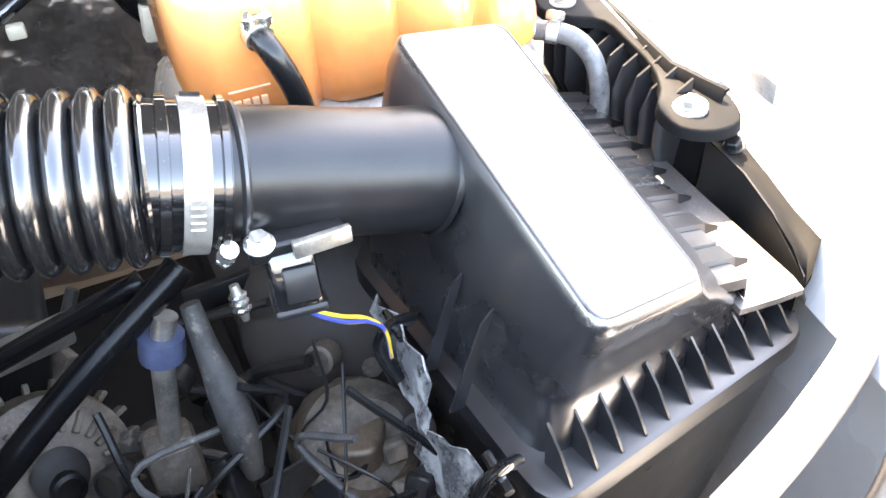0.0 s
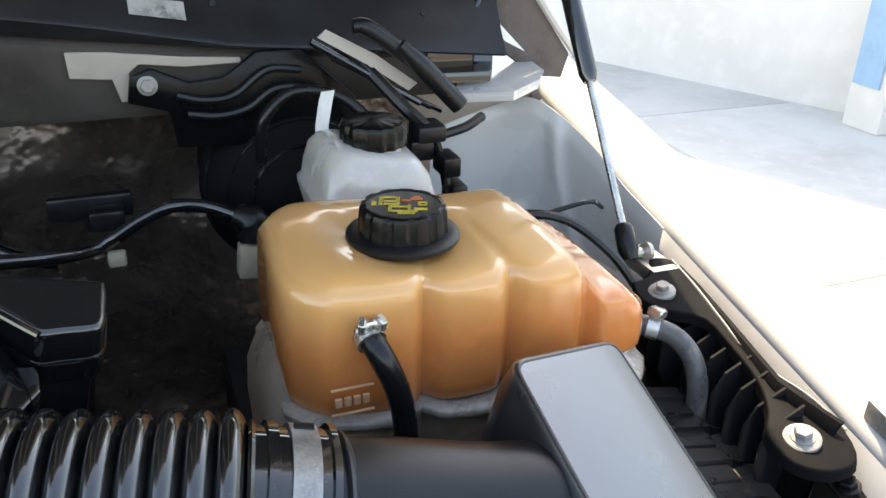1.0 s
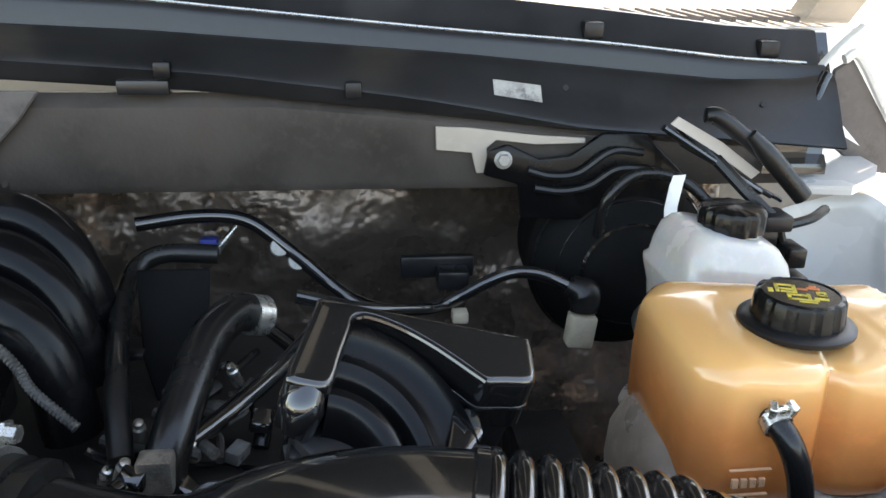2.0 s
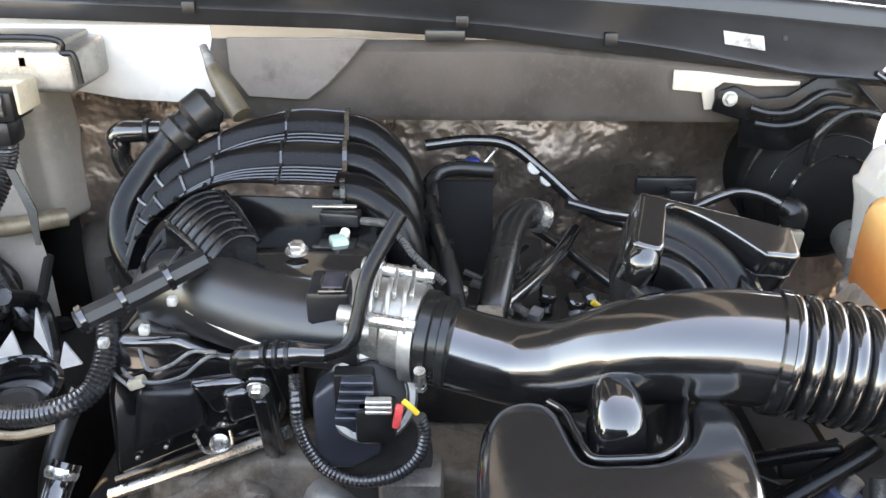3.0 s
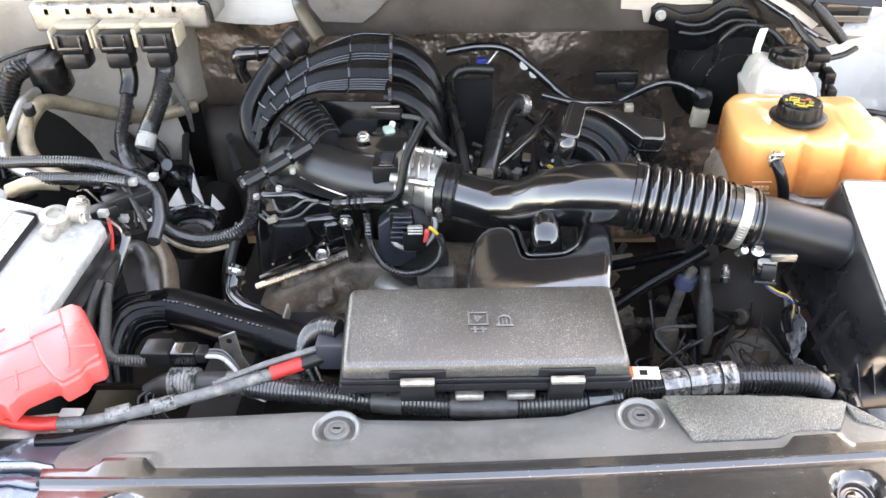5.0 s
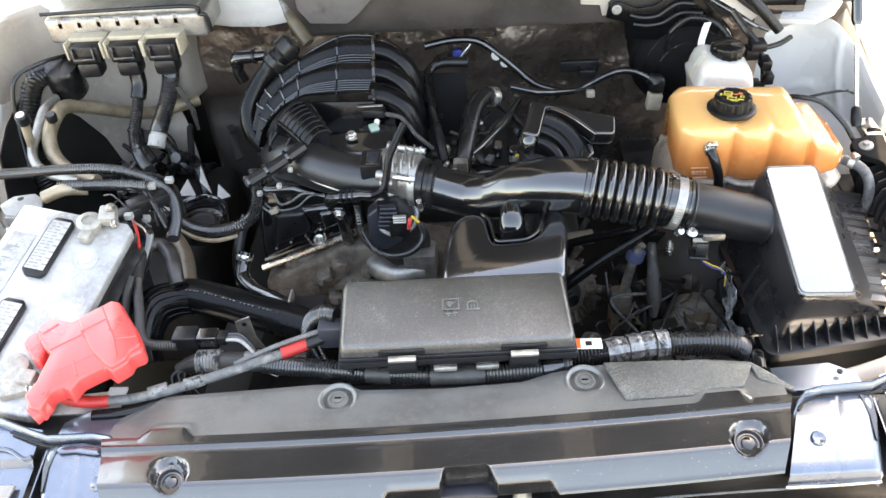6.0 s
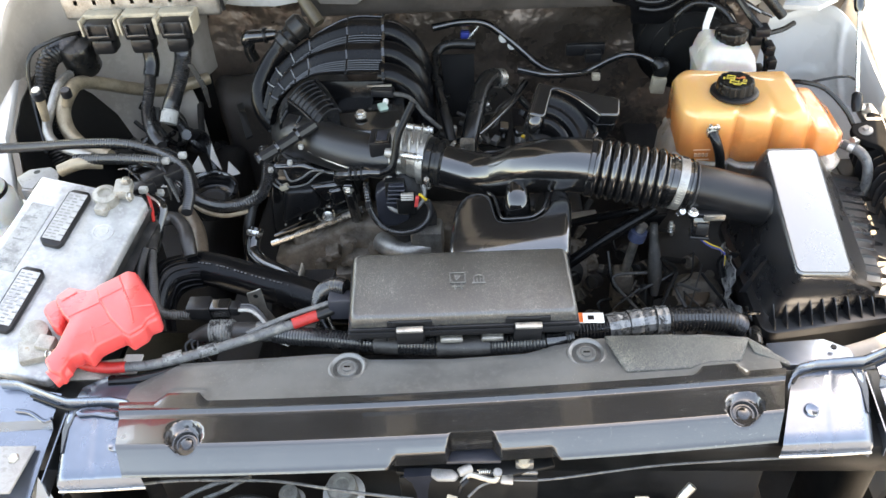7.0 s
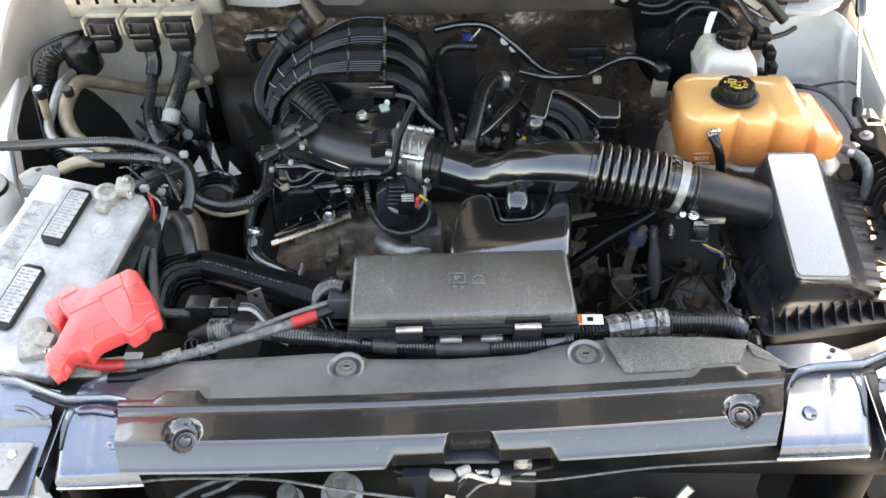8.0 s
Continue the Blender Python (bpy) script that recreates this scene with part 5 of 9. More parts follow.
rings = [quad_ring(wall_q, 0.03), quad_ring(q_lerp(wall_q, mid_q, 0.85), 0.03), quad_ring(q_in(mid_q, 0.004), 0.03), quad_ring(q_lerp(mid_q, val_q, 0.55), 0.028), quad_ring(val_q, 0.026), quad_ring(q_lerp(val_q, hi_q, 0.6), 0.024)]
rings += [quad_ring(hi_q, 0.022), quad_ring(q_in(q_lerp(hi_q, top_q, 0.6), 0.001), 0.02), quad_ring(q_in(top_q, 0.002), 0.018), quad_ring(q_in([V(p) + V((0, 0, 0.003)) for p in top_q], 0.007), 0.015), quad_ring(q_in([V(p) + V((0, 0, 0.0035)) for p in top_q], 0.012), 0.012)]
lidb = part("lid", loft(rings), M["lidface"], air, "smooth satin black lid", 70)
# fine raised bead round the lid's flat top
part("lid_border", tube([*[p + V((0, 0, 0.0025)) for p in quad_ring(q_in(top_q, 0.009), 0.014)], quad_ring(q_in(top_q, 0.009), 0.014)[0] + V((0, 0, 0.0025))], 0.0016, 8, n=1), M["airbox"], lidb)
# seam flange
fl = [quad_ring([V(p) + (V(p) - V((0.70, 0.53, 0.84))).normalized() * g + V((0, 0, z)) for p in base_q], 0.03) for g, z in ((0.0, 0.006), (0.004, 0.005), (0.006, 0.0), (0.006, -0.012), (0.0, -0.014))]
part("seam_flange", loft(fl), M["plenum"], air)
low = [V(p) + V((0, 0, -0.013)) for p in base_q]
bot = [V((p[0] * 0.75 + 0.70 * 0.25, p[1] * 0.8 + 0.5 * 0.2, 0.62)) for p in base_q]
part("lower_box", loft([quad_ring(bot, 0.03), quad_ring(low, 0.03)]), M["satin"], air)


def fin(p, out, up, depth, name="fin"):
    """An upright triangular stiffening fin standing on the flange."""
    p, out = V(p), V(out).normalized()
    side = out.cross(V((0, 0, 1))).normalized() * 0.0011
    bm = bmesh.new()
    pts_ = [p - out * 0.002, p - out * depth, p - out * depth + V((0, 0, up)), p - out * depth * 0.55 + V((0, 0, up * 0.62)), p - out * 0.002 + V((0, 0, up * 0.06))]
    a, b = [bm.verts.new(q + side) for q in pts_], [bm.verts.new(q - side) for q in pts_]
    bm.faces.new(a)
    bm.faces.new(b[::-1])
    for k in range(5):
        bm.faces.new((a[k], b[k], b[(k + 1) % 5], a[(k + 1) % 5]))
    return bm


fA, fB = V(base_q[0]), V(base_q[1])
for k in range(11):
    p = fA.lerp(fB, 0.075 + 0.87 * k / 10) + V((0, 0, 0.004))
    part("fin", fin(p, (0.20, -0.98, 0), 0.046 - 0.014 * k / 10, 0.029), M["airbox"], air)
# stepped treads along the lid's outer slope
gA, gB = V((0.800, 0.740, 0.906)), V((0.750, 0.413, 0.899))
oA, oB = V((0.856, 0.742, 0.892)), V((0.793, 0.418, 0.887))
for k in range(14):
    t0, t1 = k / 14, (k + 0.98) / 14
    high = k % 2 == 0
    reach = 1.0 if high else 0.90
    rows = []
    for t, lift in ((t0, 0.0015), (t1, 0.0065 if high else 0.0045)):
        a, b = gA.lerp(gB, t), gA.lerp(gB, t).lerp(oA.lerp(oB, t), reach)
        rows.append([a + V((-0.010, 0, 0.007 + lift)), a + V((0, 0, lift)), b + V((0, 0, lift)), b + V((0.002, 0, lift - 0.012))])
    part("step_rib", sheet(rows, 0.010), M["lidface"], air, "", 30)
    if high:
        p = oA.lerp(oB, t1)
        part("tread_web", sheet([[p + V((-0.002, 0, 0.007)), p + V((-0.002, 0, -0.006))], [p + V((0.020, 0.004, -0.006)), p + V((0.020, 0.004, -0.010))]], 0.002, (0, 1, 0)), M["plenum"], air)
part("outer_strip", sheet([[(0.824, 0.752, 0.873), (0.866, 0.757, 0.873), (0.886, 0.760, 0.872), (0.889, 0.761, 0.862)], [(0.812, 0.66, 0.873), (0.856, 0.662, 0.873), (0.874, 0.664, 0.872), (0.877, 0.664, 0.862)], [(0.797, 0.54, 0.872), (0.836, 0.54, 0.872), (0.858, 0.54, 0.871), (0.861, 0.54, 0.861)], [(0.782, 0.425, 0.870), (0.816, 0.424, 0.870), (0.846, 0.422, 0.869), (0.849, 0.422, 0.859)], [(0.780, 0.410, 0.870), (0.814, 0.406, 0.870), (0.842, 0.406, 0.868), (0.844, 0.403, 0.858)]], 0.006), M["stripsheen"], air, "flat strip beside the treads, its reflected sheen painted pale", 50)
for k in range(4):
    p = V((0.552, 0.345, 0.845)).lerp(V((0.545, 0.60, 0.855)), (0.10, 0.38, 0.55, 0.72)[k])
    if k in (0, 3):
        c = part("spring_clip", joined(tube([p + V((-0.014, -0.012, -0.03)), p + V((-0.022, 0, 0.0)), p + V((-0.012, 0.0, 0.016)), p + V((0.006, 0.006, 0.010))], 0.011, 10, flat=0.5), tube([p + V((-0.010, -0.016, 0.014)), p + V((-0.010, 0.016, 0.018))], 0.004, 8, straight=True)), M["gloss"], air, "black plastic lid clip")
    else:
        part("side_rib", sheet([[p + V((0.004, 0, 0)), p + V((0.030, 0, 0.085))], [p + V((-0.008, 0, 0)), p + V((0.020, 0, 0.075))]], 0.002, (0, 1, 0)), M["airbox"], air)
neck = [(0.432, 0.552, 1.029), (0.47, 0.549, 1.0205), (0.52, 0.545, 1.0065), (0.545, 0.543, 1.0005), (0.562, 0.542, 0.997), (0.574, 0.541, 0.994), (0.582, 0.541, 0.9915), (0.589, 0.540, 0.9885)]
part("neck", tube(neck, [0.0445, 0.0445, 0.0445, 0.0445, 0.0449, 0.0458, 0.0468, 0.0478], 40, 6), M["neck"], air, "satin black round inlet neck")
part("neck_bead", lathe([(0.0445, -0.003), (0.047, -0.001), (0.047, 0.001), (0.0445, 0.003)], (0.447, 0.550, 1.027), (0.98, -0.08, -0.18), 32), M["airbox"], air)
maf = thing("air_flow_sensor", (0.465, 0.50, 0.95), "black air flow sensor with its plug and coloured wires", "sensor")
part("sensor_flange", prism([(0.440, 0.505), (0.505, 0.497), (0.500, 0.530), (0.440, 0.535)], 0.976, 0.990, 0.003), M["satin"], maf)
bolt(maf, (0.448, 0.508, 0.990), (0, -0.3, 1), 0.0075)
part("bright_edge", block(0.466, 0.505, 0.494, 0.500, 0.980, 0.992, 0.001), M["zinc"], maf)
plug = part("plug", block(0.450, 0.482, 0.495, 0.535, 0.935, 0.980, 0.005, 2, turned(-18, 0, -8)), M["gloss"], maf, "black plug")
part("plug_window", block(0.455, 0.477, 0.4900, 0.4935, 0.950, 0.974, 0.003, 2, turned(-18, 0, -8)), M["satin"], plug)
part("plug_rim", block(0.448, 0.484, 0.488, 0.535, 0.930, 0.938, 0.003, 2, turned(-18, 0, -8)), M["satin"], plug)
for k, (m_, r_) in enumerate(((M["wirey"], 0.0016), (M["blue"], 0.0016), (M["wirey"], 0.0014))):
    d = V((0.002 * (k - 1), -0.003 * (k % 2), -0.004 * k))
    part("wire", tube([V((0.466, 0.514, 0.936)) + d, V((0.474, 0.508, 0.926)) + d, V((0.492, 0.503, 0.915)) + d, V((0.509, 0.502, 0.906)) + 0.6 * d, V((0.520, 0.498, 0.892)), V((0.522, 0.496, 0.865))], r_, 6), m_, maf)

maf.location += V((-0.004, -0.008, 0.012))
# rear resonator
res = thing("intake_resonator", (0.24, 0.73, 1.0), "glossy black arched intake resonator", "resonator")
res_o, res_x, res_f = V((0.166, 0.750, 1.146)), V((0.329, 0.744, 1.108)), V((0.144, 0.667, 1.123))
rx_ = (res_x - res_o).normalized()
ry_ = (res_o - res_f) - rx_ * (res_o - res_f).dot(rx_)
ry_.normalize()
rt = Matrix((rx_, ry_, rx_.cross(ry_))).transposed().to_4x4()
rt.translation = res_o
outl = [(0.005, 0.0), (0.06, 0.0), (0.12, 0.0), (0.162, 0.0), (0.168, -0.006), (0.169, -0.024), (0.169, -0.042), (0.163, -0.049), (0.145, -0.053), (0.129, -0.056)]
outl += [(0.117, -0.048), (0.104, -0.039), (0.088, -0.029), (0.070, -0.020), (0.052, -0.014), (0.037, -0.012), (0.029, -0.016), (0.027, -0.030), (0.023, -0.056), (0.020, -0.080), (0.014, -0.088), (0.003, -0.089), (-0.008, -0.088), (-0.013, -0.082), (-0.009, -0.055), (-0.004, -0.025), (-0.001, -0.006)]
part("upper_shell", domed(outl, -0.050, 0.0, 0.0060, 5, rt, 0.0015, 3), M["resin"], res, "glossy upper shell with a curved cut-away")
part("moulded_lip", tube([rt @ V((x, y, -0.0012)) for x, y in outl[9:17]], 0.0026, 8, 4), M["resin"], res, "rounded moulded lip")
part("shell_bead", tube([rt @ V((x, y, -0.030)) for x, y in [*outl, outl[0]]], 0.0022, 8, 3), M["resin"], res, "moulded seam bead")
part("leg_foot", joined(tube([rt @ V((0.004, -0.080, -0.010)), rt @ V((0.003, -0.090, -0.022)), rt @ V((0.003, -0.092, -0.042))], [0.012, 0.016, 0.013], 18, 6, flat=0.9)), M["resin"], res, "rounded foot of the shell")
# curved duct bands inside the cut-away: a section swept through a quarter turn
bands = [(0.1320, -0.008), (0.1290, -0.019), (0.1140, -0.027), (0.1010, -0.026), (0.0965, -0.014), (0.0930, -0.010), (0.0860, -0.012), (0.0815, -0.018), (0.0795, -0.028), (0.0770, -0.029), (0.0740, -0.017), (0.0680, -0.011), (0.0600, -0.011), (0.0540, -0.017), (0.0510, -0.028), (0.0490, -0.040)]
rows = []
for j in range(25):
    a = radians(96 - 92 * j / 24)
    rows.append([rt @ V((0.024 + 0.88 * r_ * math.cos(a), -0.146 + r_ * math.sin(a), z_ - 0.030 * (j / 24) ** 2)) for r_, z_ in bands])
part("arch_duct", sheet(rows, 0.004, tuple(-rt.col[2].to_3d())), M["semi"], res, "glossy stepped quarter-bend duct", 60)
part("lower_shell", prism([(0.0, -0.10), (0.0, -0.01), (0.16, -0.012), (0.165, -0.046), (0.118, -0.060), (0.125, -0.11), (0.10, -0.14), (0.03, -0.13)], -0.110, -0.042, 0.006, 2, rt), M["satin"], res)
part("end_flange", prism([(0.112, -0.062), (0.130, -0.060), (0.134, -0.082), (0.112, -0.120), (0.103, -0.118)], -0.060, -0.026, 0.003, 2, rt), M["resin"], res)
part("side_tab", prism([(0.0, -0.098), (0.080, -0.118), (0.080, -0.130), (0.0, -0.112)], -0.060, -0.050, 0.002, 2, rt), M["satin"], res)

# front resonator chamber
ch = thing("intake_chamber", (0.10, 0.46, 0.84), "glossy black moulded intake chamber with a U-shaped notch", "resonator")
o = [(-0.012, 0.400), (-0.012, 0.473), (-0.009, 0.522), (-0.003, 0.561), (0.009, 0.585), (0.026, 0.595), (0.045, 0.594), (0.061, 0.583), (0.070, 0.562), (0.075, 0.532), (0.081, 0.503), (0.090, 0.492), (0.113, 0.487), (0.136, 0.484), (0.152, 0.488), (0.166, 0.500), (0.175, 0.521), (0.180, 0.546), (0.190, 0.559), (0.203, 0.558), (0.213, 0.546), (0.218, 0.520), (0.216, 0.480), (0.208, 0.420), (0.196, 0.392), (0.10, 0.378), (0.010, 0.382)]
lean = Matrix(((1, 0, 0, 0), (0, 1, 0, 0), (0.2, 0, 1, 0.983 - 1.0), (0, 0, 0, 1)))
shell = domed(o, 0.84, 1.0, 0.012, 5, lean, 0.004, 3)
for k in range(8):
    bmesh.ops.bisect_plane(shell, geom=shell.verts[:] + shell.edges[:] + shell.faces[:], plane_co=(0, 0.372 + 0.010 * k, 0), plane_no=(0, 1, 0))
for v in shell.verts:
    if v.co.z > 0.93:
        v.co.z -= 0.040 * min(1.0, max(0.0, (0.444 - v.co.y) / 0.07)) ** 1.7
part("shell", shell, M["chamber"], ch, "glossy moulded shell", 60)
part("lip", tube([(x, y, 0.983 + 0.2 * x - 0.002) for x, y in ((0.060, 0.586), (0.073, 0.566), (0.079, 0.534), (0.084, 0.506), (0.092, 0.495), (0.113, 0.490), (0.136, 0.487), (0.150, 0.491), (0.163, 0.503), (0.171, 0.522), (0.176, 0.547), (0.188, 0.562), (0.203, 0.561))], 0.0034, 10), M["resin"], ch, "rounded moulded lip")
part("notch_floor", prism([(0.07, 0.49), (0.18, 0.49), (0.19, 0.59), (0.06, 0.60)], 0.86, 0.955, 0.010, 2), M["chamber"], ch)
part("notch_cheek", sheet([[(0.080, 0.510, 0.992), (0.075, 0.545, 0.990), (0.062, 0.590, 0.985)], [(0.092, 0.525, 0.968), (0.090, 0.560, 0.968), (0.080, 0.605, 0.962)], [(0.098, 0.530, 0.950), (0.098, 0.565, 0.950), (0.090, 0.610, 0.945)]], 0.004), M["resin"], ch)
part("notch_cheek", sheet([[(0.160, 0.505, 1.008), (0.172, 0.535, 1.010), (0.182, 0.570, 1.012)], [(0.148, 0.520, 0.985), (0.156, 0.550, 0.985), (0.166, 0.590, 0.985)], [(0.140, 0.525, 0.955), (0.146, 0.560, 0.955), (0.152, 0.605, 0.955)]], 0.004), M["resin"], ch)
part("spout", loft([quad_ring([(cx - w_, cy - d_, z), (cx + w_, cy - d_, z), (cx + w_, cy + d_, z), (cx - w_, cy + d_, z)], min(w_, d_) * 0.9, 6) for cx, cy, z, w_, d_ in ((0.117, 0.540, 0.93, 0.028, 0.034), (0.117, 0.542, 0.975, 0.027, 0.033), (0.117, 0.546, 1.005, 0.025, 0.031), (0.117, 0.552, 1.024, 0.021, 0.026), (0.117, 0.558, 1.034, 0.014, 0.018), (0.117, 0.560, 1.037, 0.006, 0.009))]), M["resin"], ch, "rounded spout", 60)

# ---- coolant expansion tank ----
tank = thing("coolant_tank", (0.60, 0.77, 0.90), "orange translucent coolant expansion tank with moulded lobes", "tank")


def tank_ring(z, g, x0=0.452, x1=0.730, y0=0.690, y1=0.868):
    """Plan outline at height z: four soft lobes along the front."""
    pts_ = []
    n = 64
    for k in range(n + 1):
        t = k / n
        x = x0 + (x1 - x0) * t
        end = min(t, 1 - t)
        rnd = 0.030 * (1 - min(1, end / 0.085)) ** 1.6
        lobe = 0.013 - 0.012 * sum(math.exp(-((t - g0) / 0.024) ** 2) for g0 in (0.315, 0.535, 0.755)) + 0.0015 * math.cos((t - 0.425) / 0.22 * 2 * math.pi)
        pts_.append(V((x, y0 + rnd - lobe + 0.006 + 0.05 * max(0, t - 0.62) + g, z)))
    for k in range(n + 1):
        t = 1 - k / n
        x = x0 + (x1 - x0) * t
        end = min(t, 1 - t)
        rnd = 0.035 * (1 - min(1, end / 0.10)) ** 2
        pts_.append(V((x, y1 - rnd - g, z)))
    cx = (x0 + x1) / 2
    mid = (y0 + y1) / 2
    for i, p in enumerate(pts_):
        p.y = min(p.y, mid - 0.004) if i <= n else max(p.y, mid + 0.004)
        p.x = cx + (p.x - cx) * (1 - g / (x1 - x0) * 2)
    return pts_


def tank_top(x):
    """Height of the tank's shoulder along its length."""
    def step(a, b):
        t = min(1, max(0, (x - a) / (b - a)))
        return t * t * (3 - 2 * t)
    return 1.110 - 0.010 * step(0.47, 0.64) - 0.044 * step(0.680, 0.725) - 0.034 * step(0.735, 0.790)


def tank_body():
    z0 = 0.984
    prof = [(0.0, 0.005), (0.06, 0.002), (0.15, 0.0), (0.35, 0.0), (0.55, 0.0), (0.70, 0.001), (0.80, 0.0015), (0.86, 0.0030), (0.90, 0.0056), (0.928, 0.009), (0.948, 0.014), (0.962, 0.021), (0.975, 0.032), (0.988, 0.047), (1.0, 0.066)]
    bm = loft([tank_ring(u, g, 0.448, 0.788, 0.688, 0.868) for u, g in prof], cap=False)
    bm.verts.ensure_lookup_table()
    n = 130
    last = len(prof) * n - n
    for k in range(64):
        bm.faces.new((bm.verts[last + k], bm.verts[last + k + 1], bm.verts[last + 128 - k], bm.verts[last + 129 - k]))
        bm.faces.new((bm.verts[k + 1], bm.verts[k], bm.verts[129 - k], bm.verts[128 - k]))
    for v in bm.verts:
        rise = v.co.z
        v.co.z = z0 + rise * (tank_top(v.co.x) - z0)
        if rise > 0.9:
            v.co.z -= 0.010 * math.exp(-(math.hypot(v.co.x - 0.561, v.co.y - 0.761) / 0.058) ** 4)
    return bm


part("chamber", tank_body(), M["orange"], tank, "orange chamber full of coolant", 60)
def lower_ring(z, g):
    """Outline of the lower half, whose seam falls slightly towards the wing."""
    return [p - V((0, 0, 0.10 * (p.x - 0.51))) for p in tank_ring(z, g, 0.448, 0.788, 0.688, 0.868)]


part("tray", loft([lower_ring(z, g) for z, g in ((0.885, 0.014), (0.90, 0.006), (0.93, 0.003), (0.960, 0.001), (0.9775, 0.0005))]), M["clear"], tank, "cloudy clear lower moulding", 60)
part("rim", loft([lower_ring(z, g) for z, g in ((0.9770, 0.002), (0.9772, -0.0045), (0.9785, -0.0058), (0.9830, -0.0058), (0.9845, -0.0045), (0.9880, 0.0015))]), M["seam"], tank, "pale welded seam", 50)
part("clear_bulge", loft([quad_ring([(0.430 + g, 0.694 + g, z), (0.520, 0.690 + g, z), (0.520, 0.85 - g, z), (0.428 + g, 0.85 - g, z)], 0.034, 6) for z, g in ((0.885, 0.008), (0.90, 0.002), (0.935, 0.0), (0.970, 0.002), (0.990, 0.008), (1.004, 0.016), (1.012, 0.028))]), M["clear"], tank, "cloudy clear moulded end", 60)
for z in (1.0215, 0.9985):
    part("moulded_line", block(0.474, 0.508, 0.6735, 0.6765, z, z + 0.0012, 0.0004, 1), M["emboss"], tank)
for k in range(4):
    part("moulded_mark", block(0.477 + 0.0072 * k, 0.4825 + 0.0072 * k, 0.6735, 0.6765, 1.006, 1.014, 0.0005, 1), M["emboss"], tank)
cap_at = V((0.566, 0.768, 1.094))
cap = thing("tank_cap", cap_at, "black ribbed pressure cap with yellow warning symbols", "cap")
part("flange", lathe([(0.0, -0.002), (0.046, -0.002), (0.0475, 0.0), (0.0475, 0.003), (0.045, 0.005), (0.038, 0.006)], cap_at, (0, 0, 1), 48), M["satin"], cap, "wide black flange")
ribs = []
for i in range(72):
    a = 2 * math.pi * i / 72
    ribs.append(0.0352 + 0.0016 * (1 if (i % 6) < 4 else -0.4))
bm = bmesh.new()
rings = [[bm.verts.new(cap_at + V((math.cos(2 * math.pi * i / 72) * (ribs[i] + g), math.sin(2 * math.pi * i / 72) * (ribs[i] + g), z))) for i in range(72)] for z, g in ((0.004, 0.001), (0.024, -0.0005), (0.0275, -0.002))]
rings.append([bm.verts.new(cap_at + V((math.cos(2 * math.pi * i / 72) * 0.031, math.sin(2 * math.pi * i / 72) * 0.031, 0.0285))) for i in range(72)])
rings.append([bm.verts.new(cap_at + V((math.cos(2 * math.pi * i / 72) * 0.0305, math.sin(2 * math.pi * i / 72) * 0.0305, 0.0275))) for i in range(72)])
for a, b in zip(rings, rings[1:]):
    for k in range(72):
        bm.faces.new((a[k], a[(k + 1) % 72], b[(k + 1) % 72], b[k]))
bm.faces.new(rings[-1])
crown = part("crown", bm, M["cap"], cap, "ribbed black crown")
zt = cap_at.z + 0.0275


def mark(x0, x1, y0, y1, m_=None):
    c, s_ = math.cos(radians(-20)), math.sin(radians(-20))
    pts_ = [(cap_at.x + x * c - y * s_, cap_at.y + x * s_ + y * c) for x, y in ((x0, y0), (x1, y0), (x1, y1), (x0, y1))]
    return prism(pts_, zt, zt + 0.0006, 0.0)


part("warning_symbol", joined(mark(-0.020, -0.017, -0.002, 0.014), mark(-0.020, -0.004, 0.012, 0.015), mark(-0.020, -0.004, 0.004, 0.0065), mark(-0.006, -0.003, -0.002, 0.015), mark(-0.016, -0.006, -0.002, 0.001), mark(-0.012, -0.009, -0.016, -0.002), mark(-0.012, 0.012, -0.016, -0.0135), mark(-0.012, 0.006, -0.007, -0.0045), mark(0.004, 0.0065, -0.014, -0.002), mark(0.009, 0.020, -0.012, -0.008), mark(-0.026, -0.022, -0.004, 0.004), mark(0.012, 0.020, -0.003, -0.001), mark(0.012, 0.0142, -0.003, 0.004), mark(0.018, 0.020, -0.003, 0.004), mark(0.012, 0.020, 0.003, 0.005), mark(-0.004, 0.010, -0.020, -0.018)), M["yellow"], crown, "faded yellow warning symbols")
part("warning_mark", joined(mark(0.006, 0.016, 0.009, 0.013), mark(0.008, 0.014, 0.013, 0.017), mark(-0.002, 0.006, 0.006, 0.009)), M["orangeprint"], crown, "faded orange warning triangle")
cap.location += V((-0.006, -0.006, 0.008))
hose = thing("overflow_hose", (0.52, 0.67, 0.93), "black rubber overflow hose with a bright spring clamp", "hose")
hp = [(0.508, 0.686, 1.052), (0.511, 0.668, 1.050), (0.517, 0.655, 1.038), (0.527, 0.652, 1.01), (0.533, 0.652, 0.975), (0.532, 0.650, 0.93)]
part("hose", tube(hp, 0.0098, 16), M["rubber"], hose)
cl = part("spring_clamp", lathe([(0.0100, -0.005), (0.0118, -0.005), (0.0118, 0.005), (0.0100, 0.005)], (0.5105, 0.671, 1.0505), (0.15, -0.85, -0.35), 20), M["steel"], hose, "bright spring clamp")
for dx in (-0.007, 0.007):
    part("clamp_ear", block(0.511 + dx - 0.003, 0.511 + dx + 0.003, 0.662, 0.672, 1.058, 1.070, 0.001, 1, turned(25, 0, dx * 3000)), M["steel"], cl)
part("clamp_bar", tube([(0.500, 0.668, 1.060), (0.511, 0.666, 1.066), (0.522, 0.668, 1.060)], 0.0028, 8), M["steel"], cl)
hose.location += V((-0.005, 0.006, 0.012))
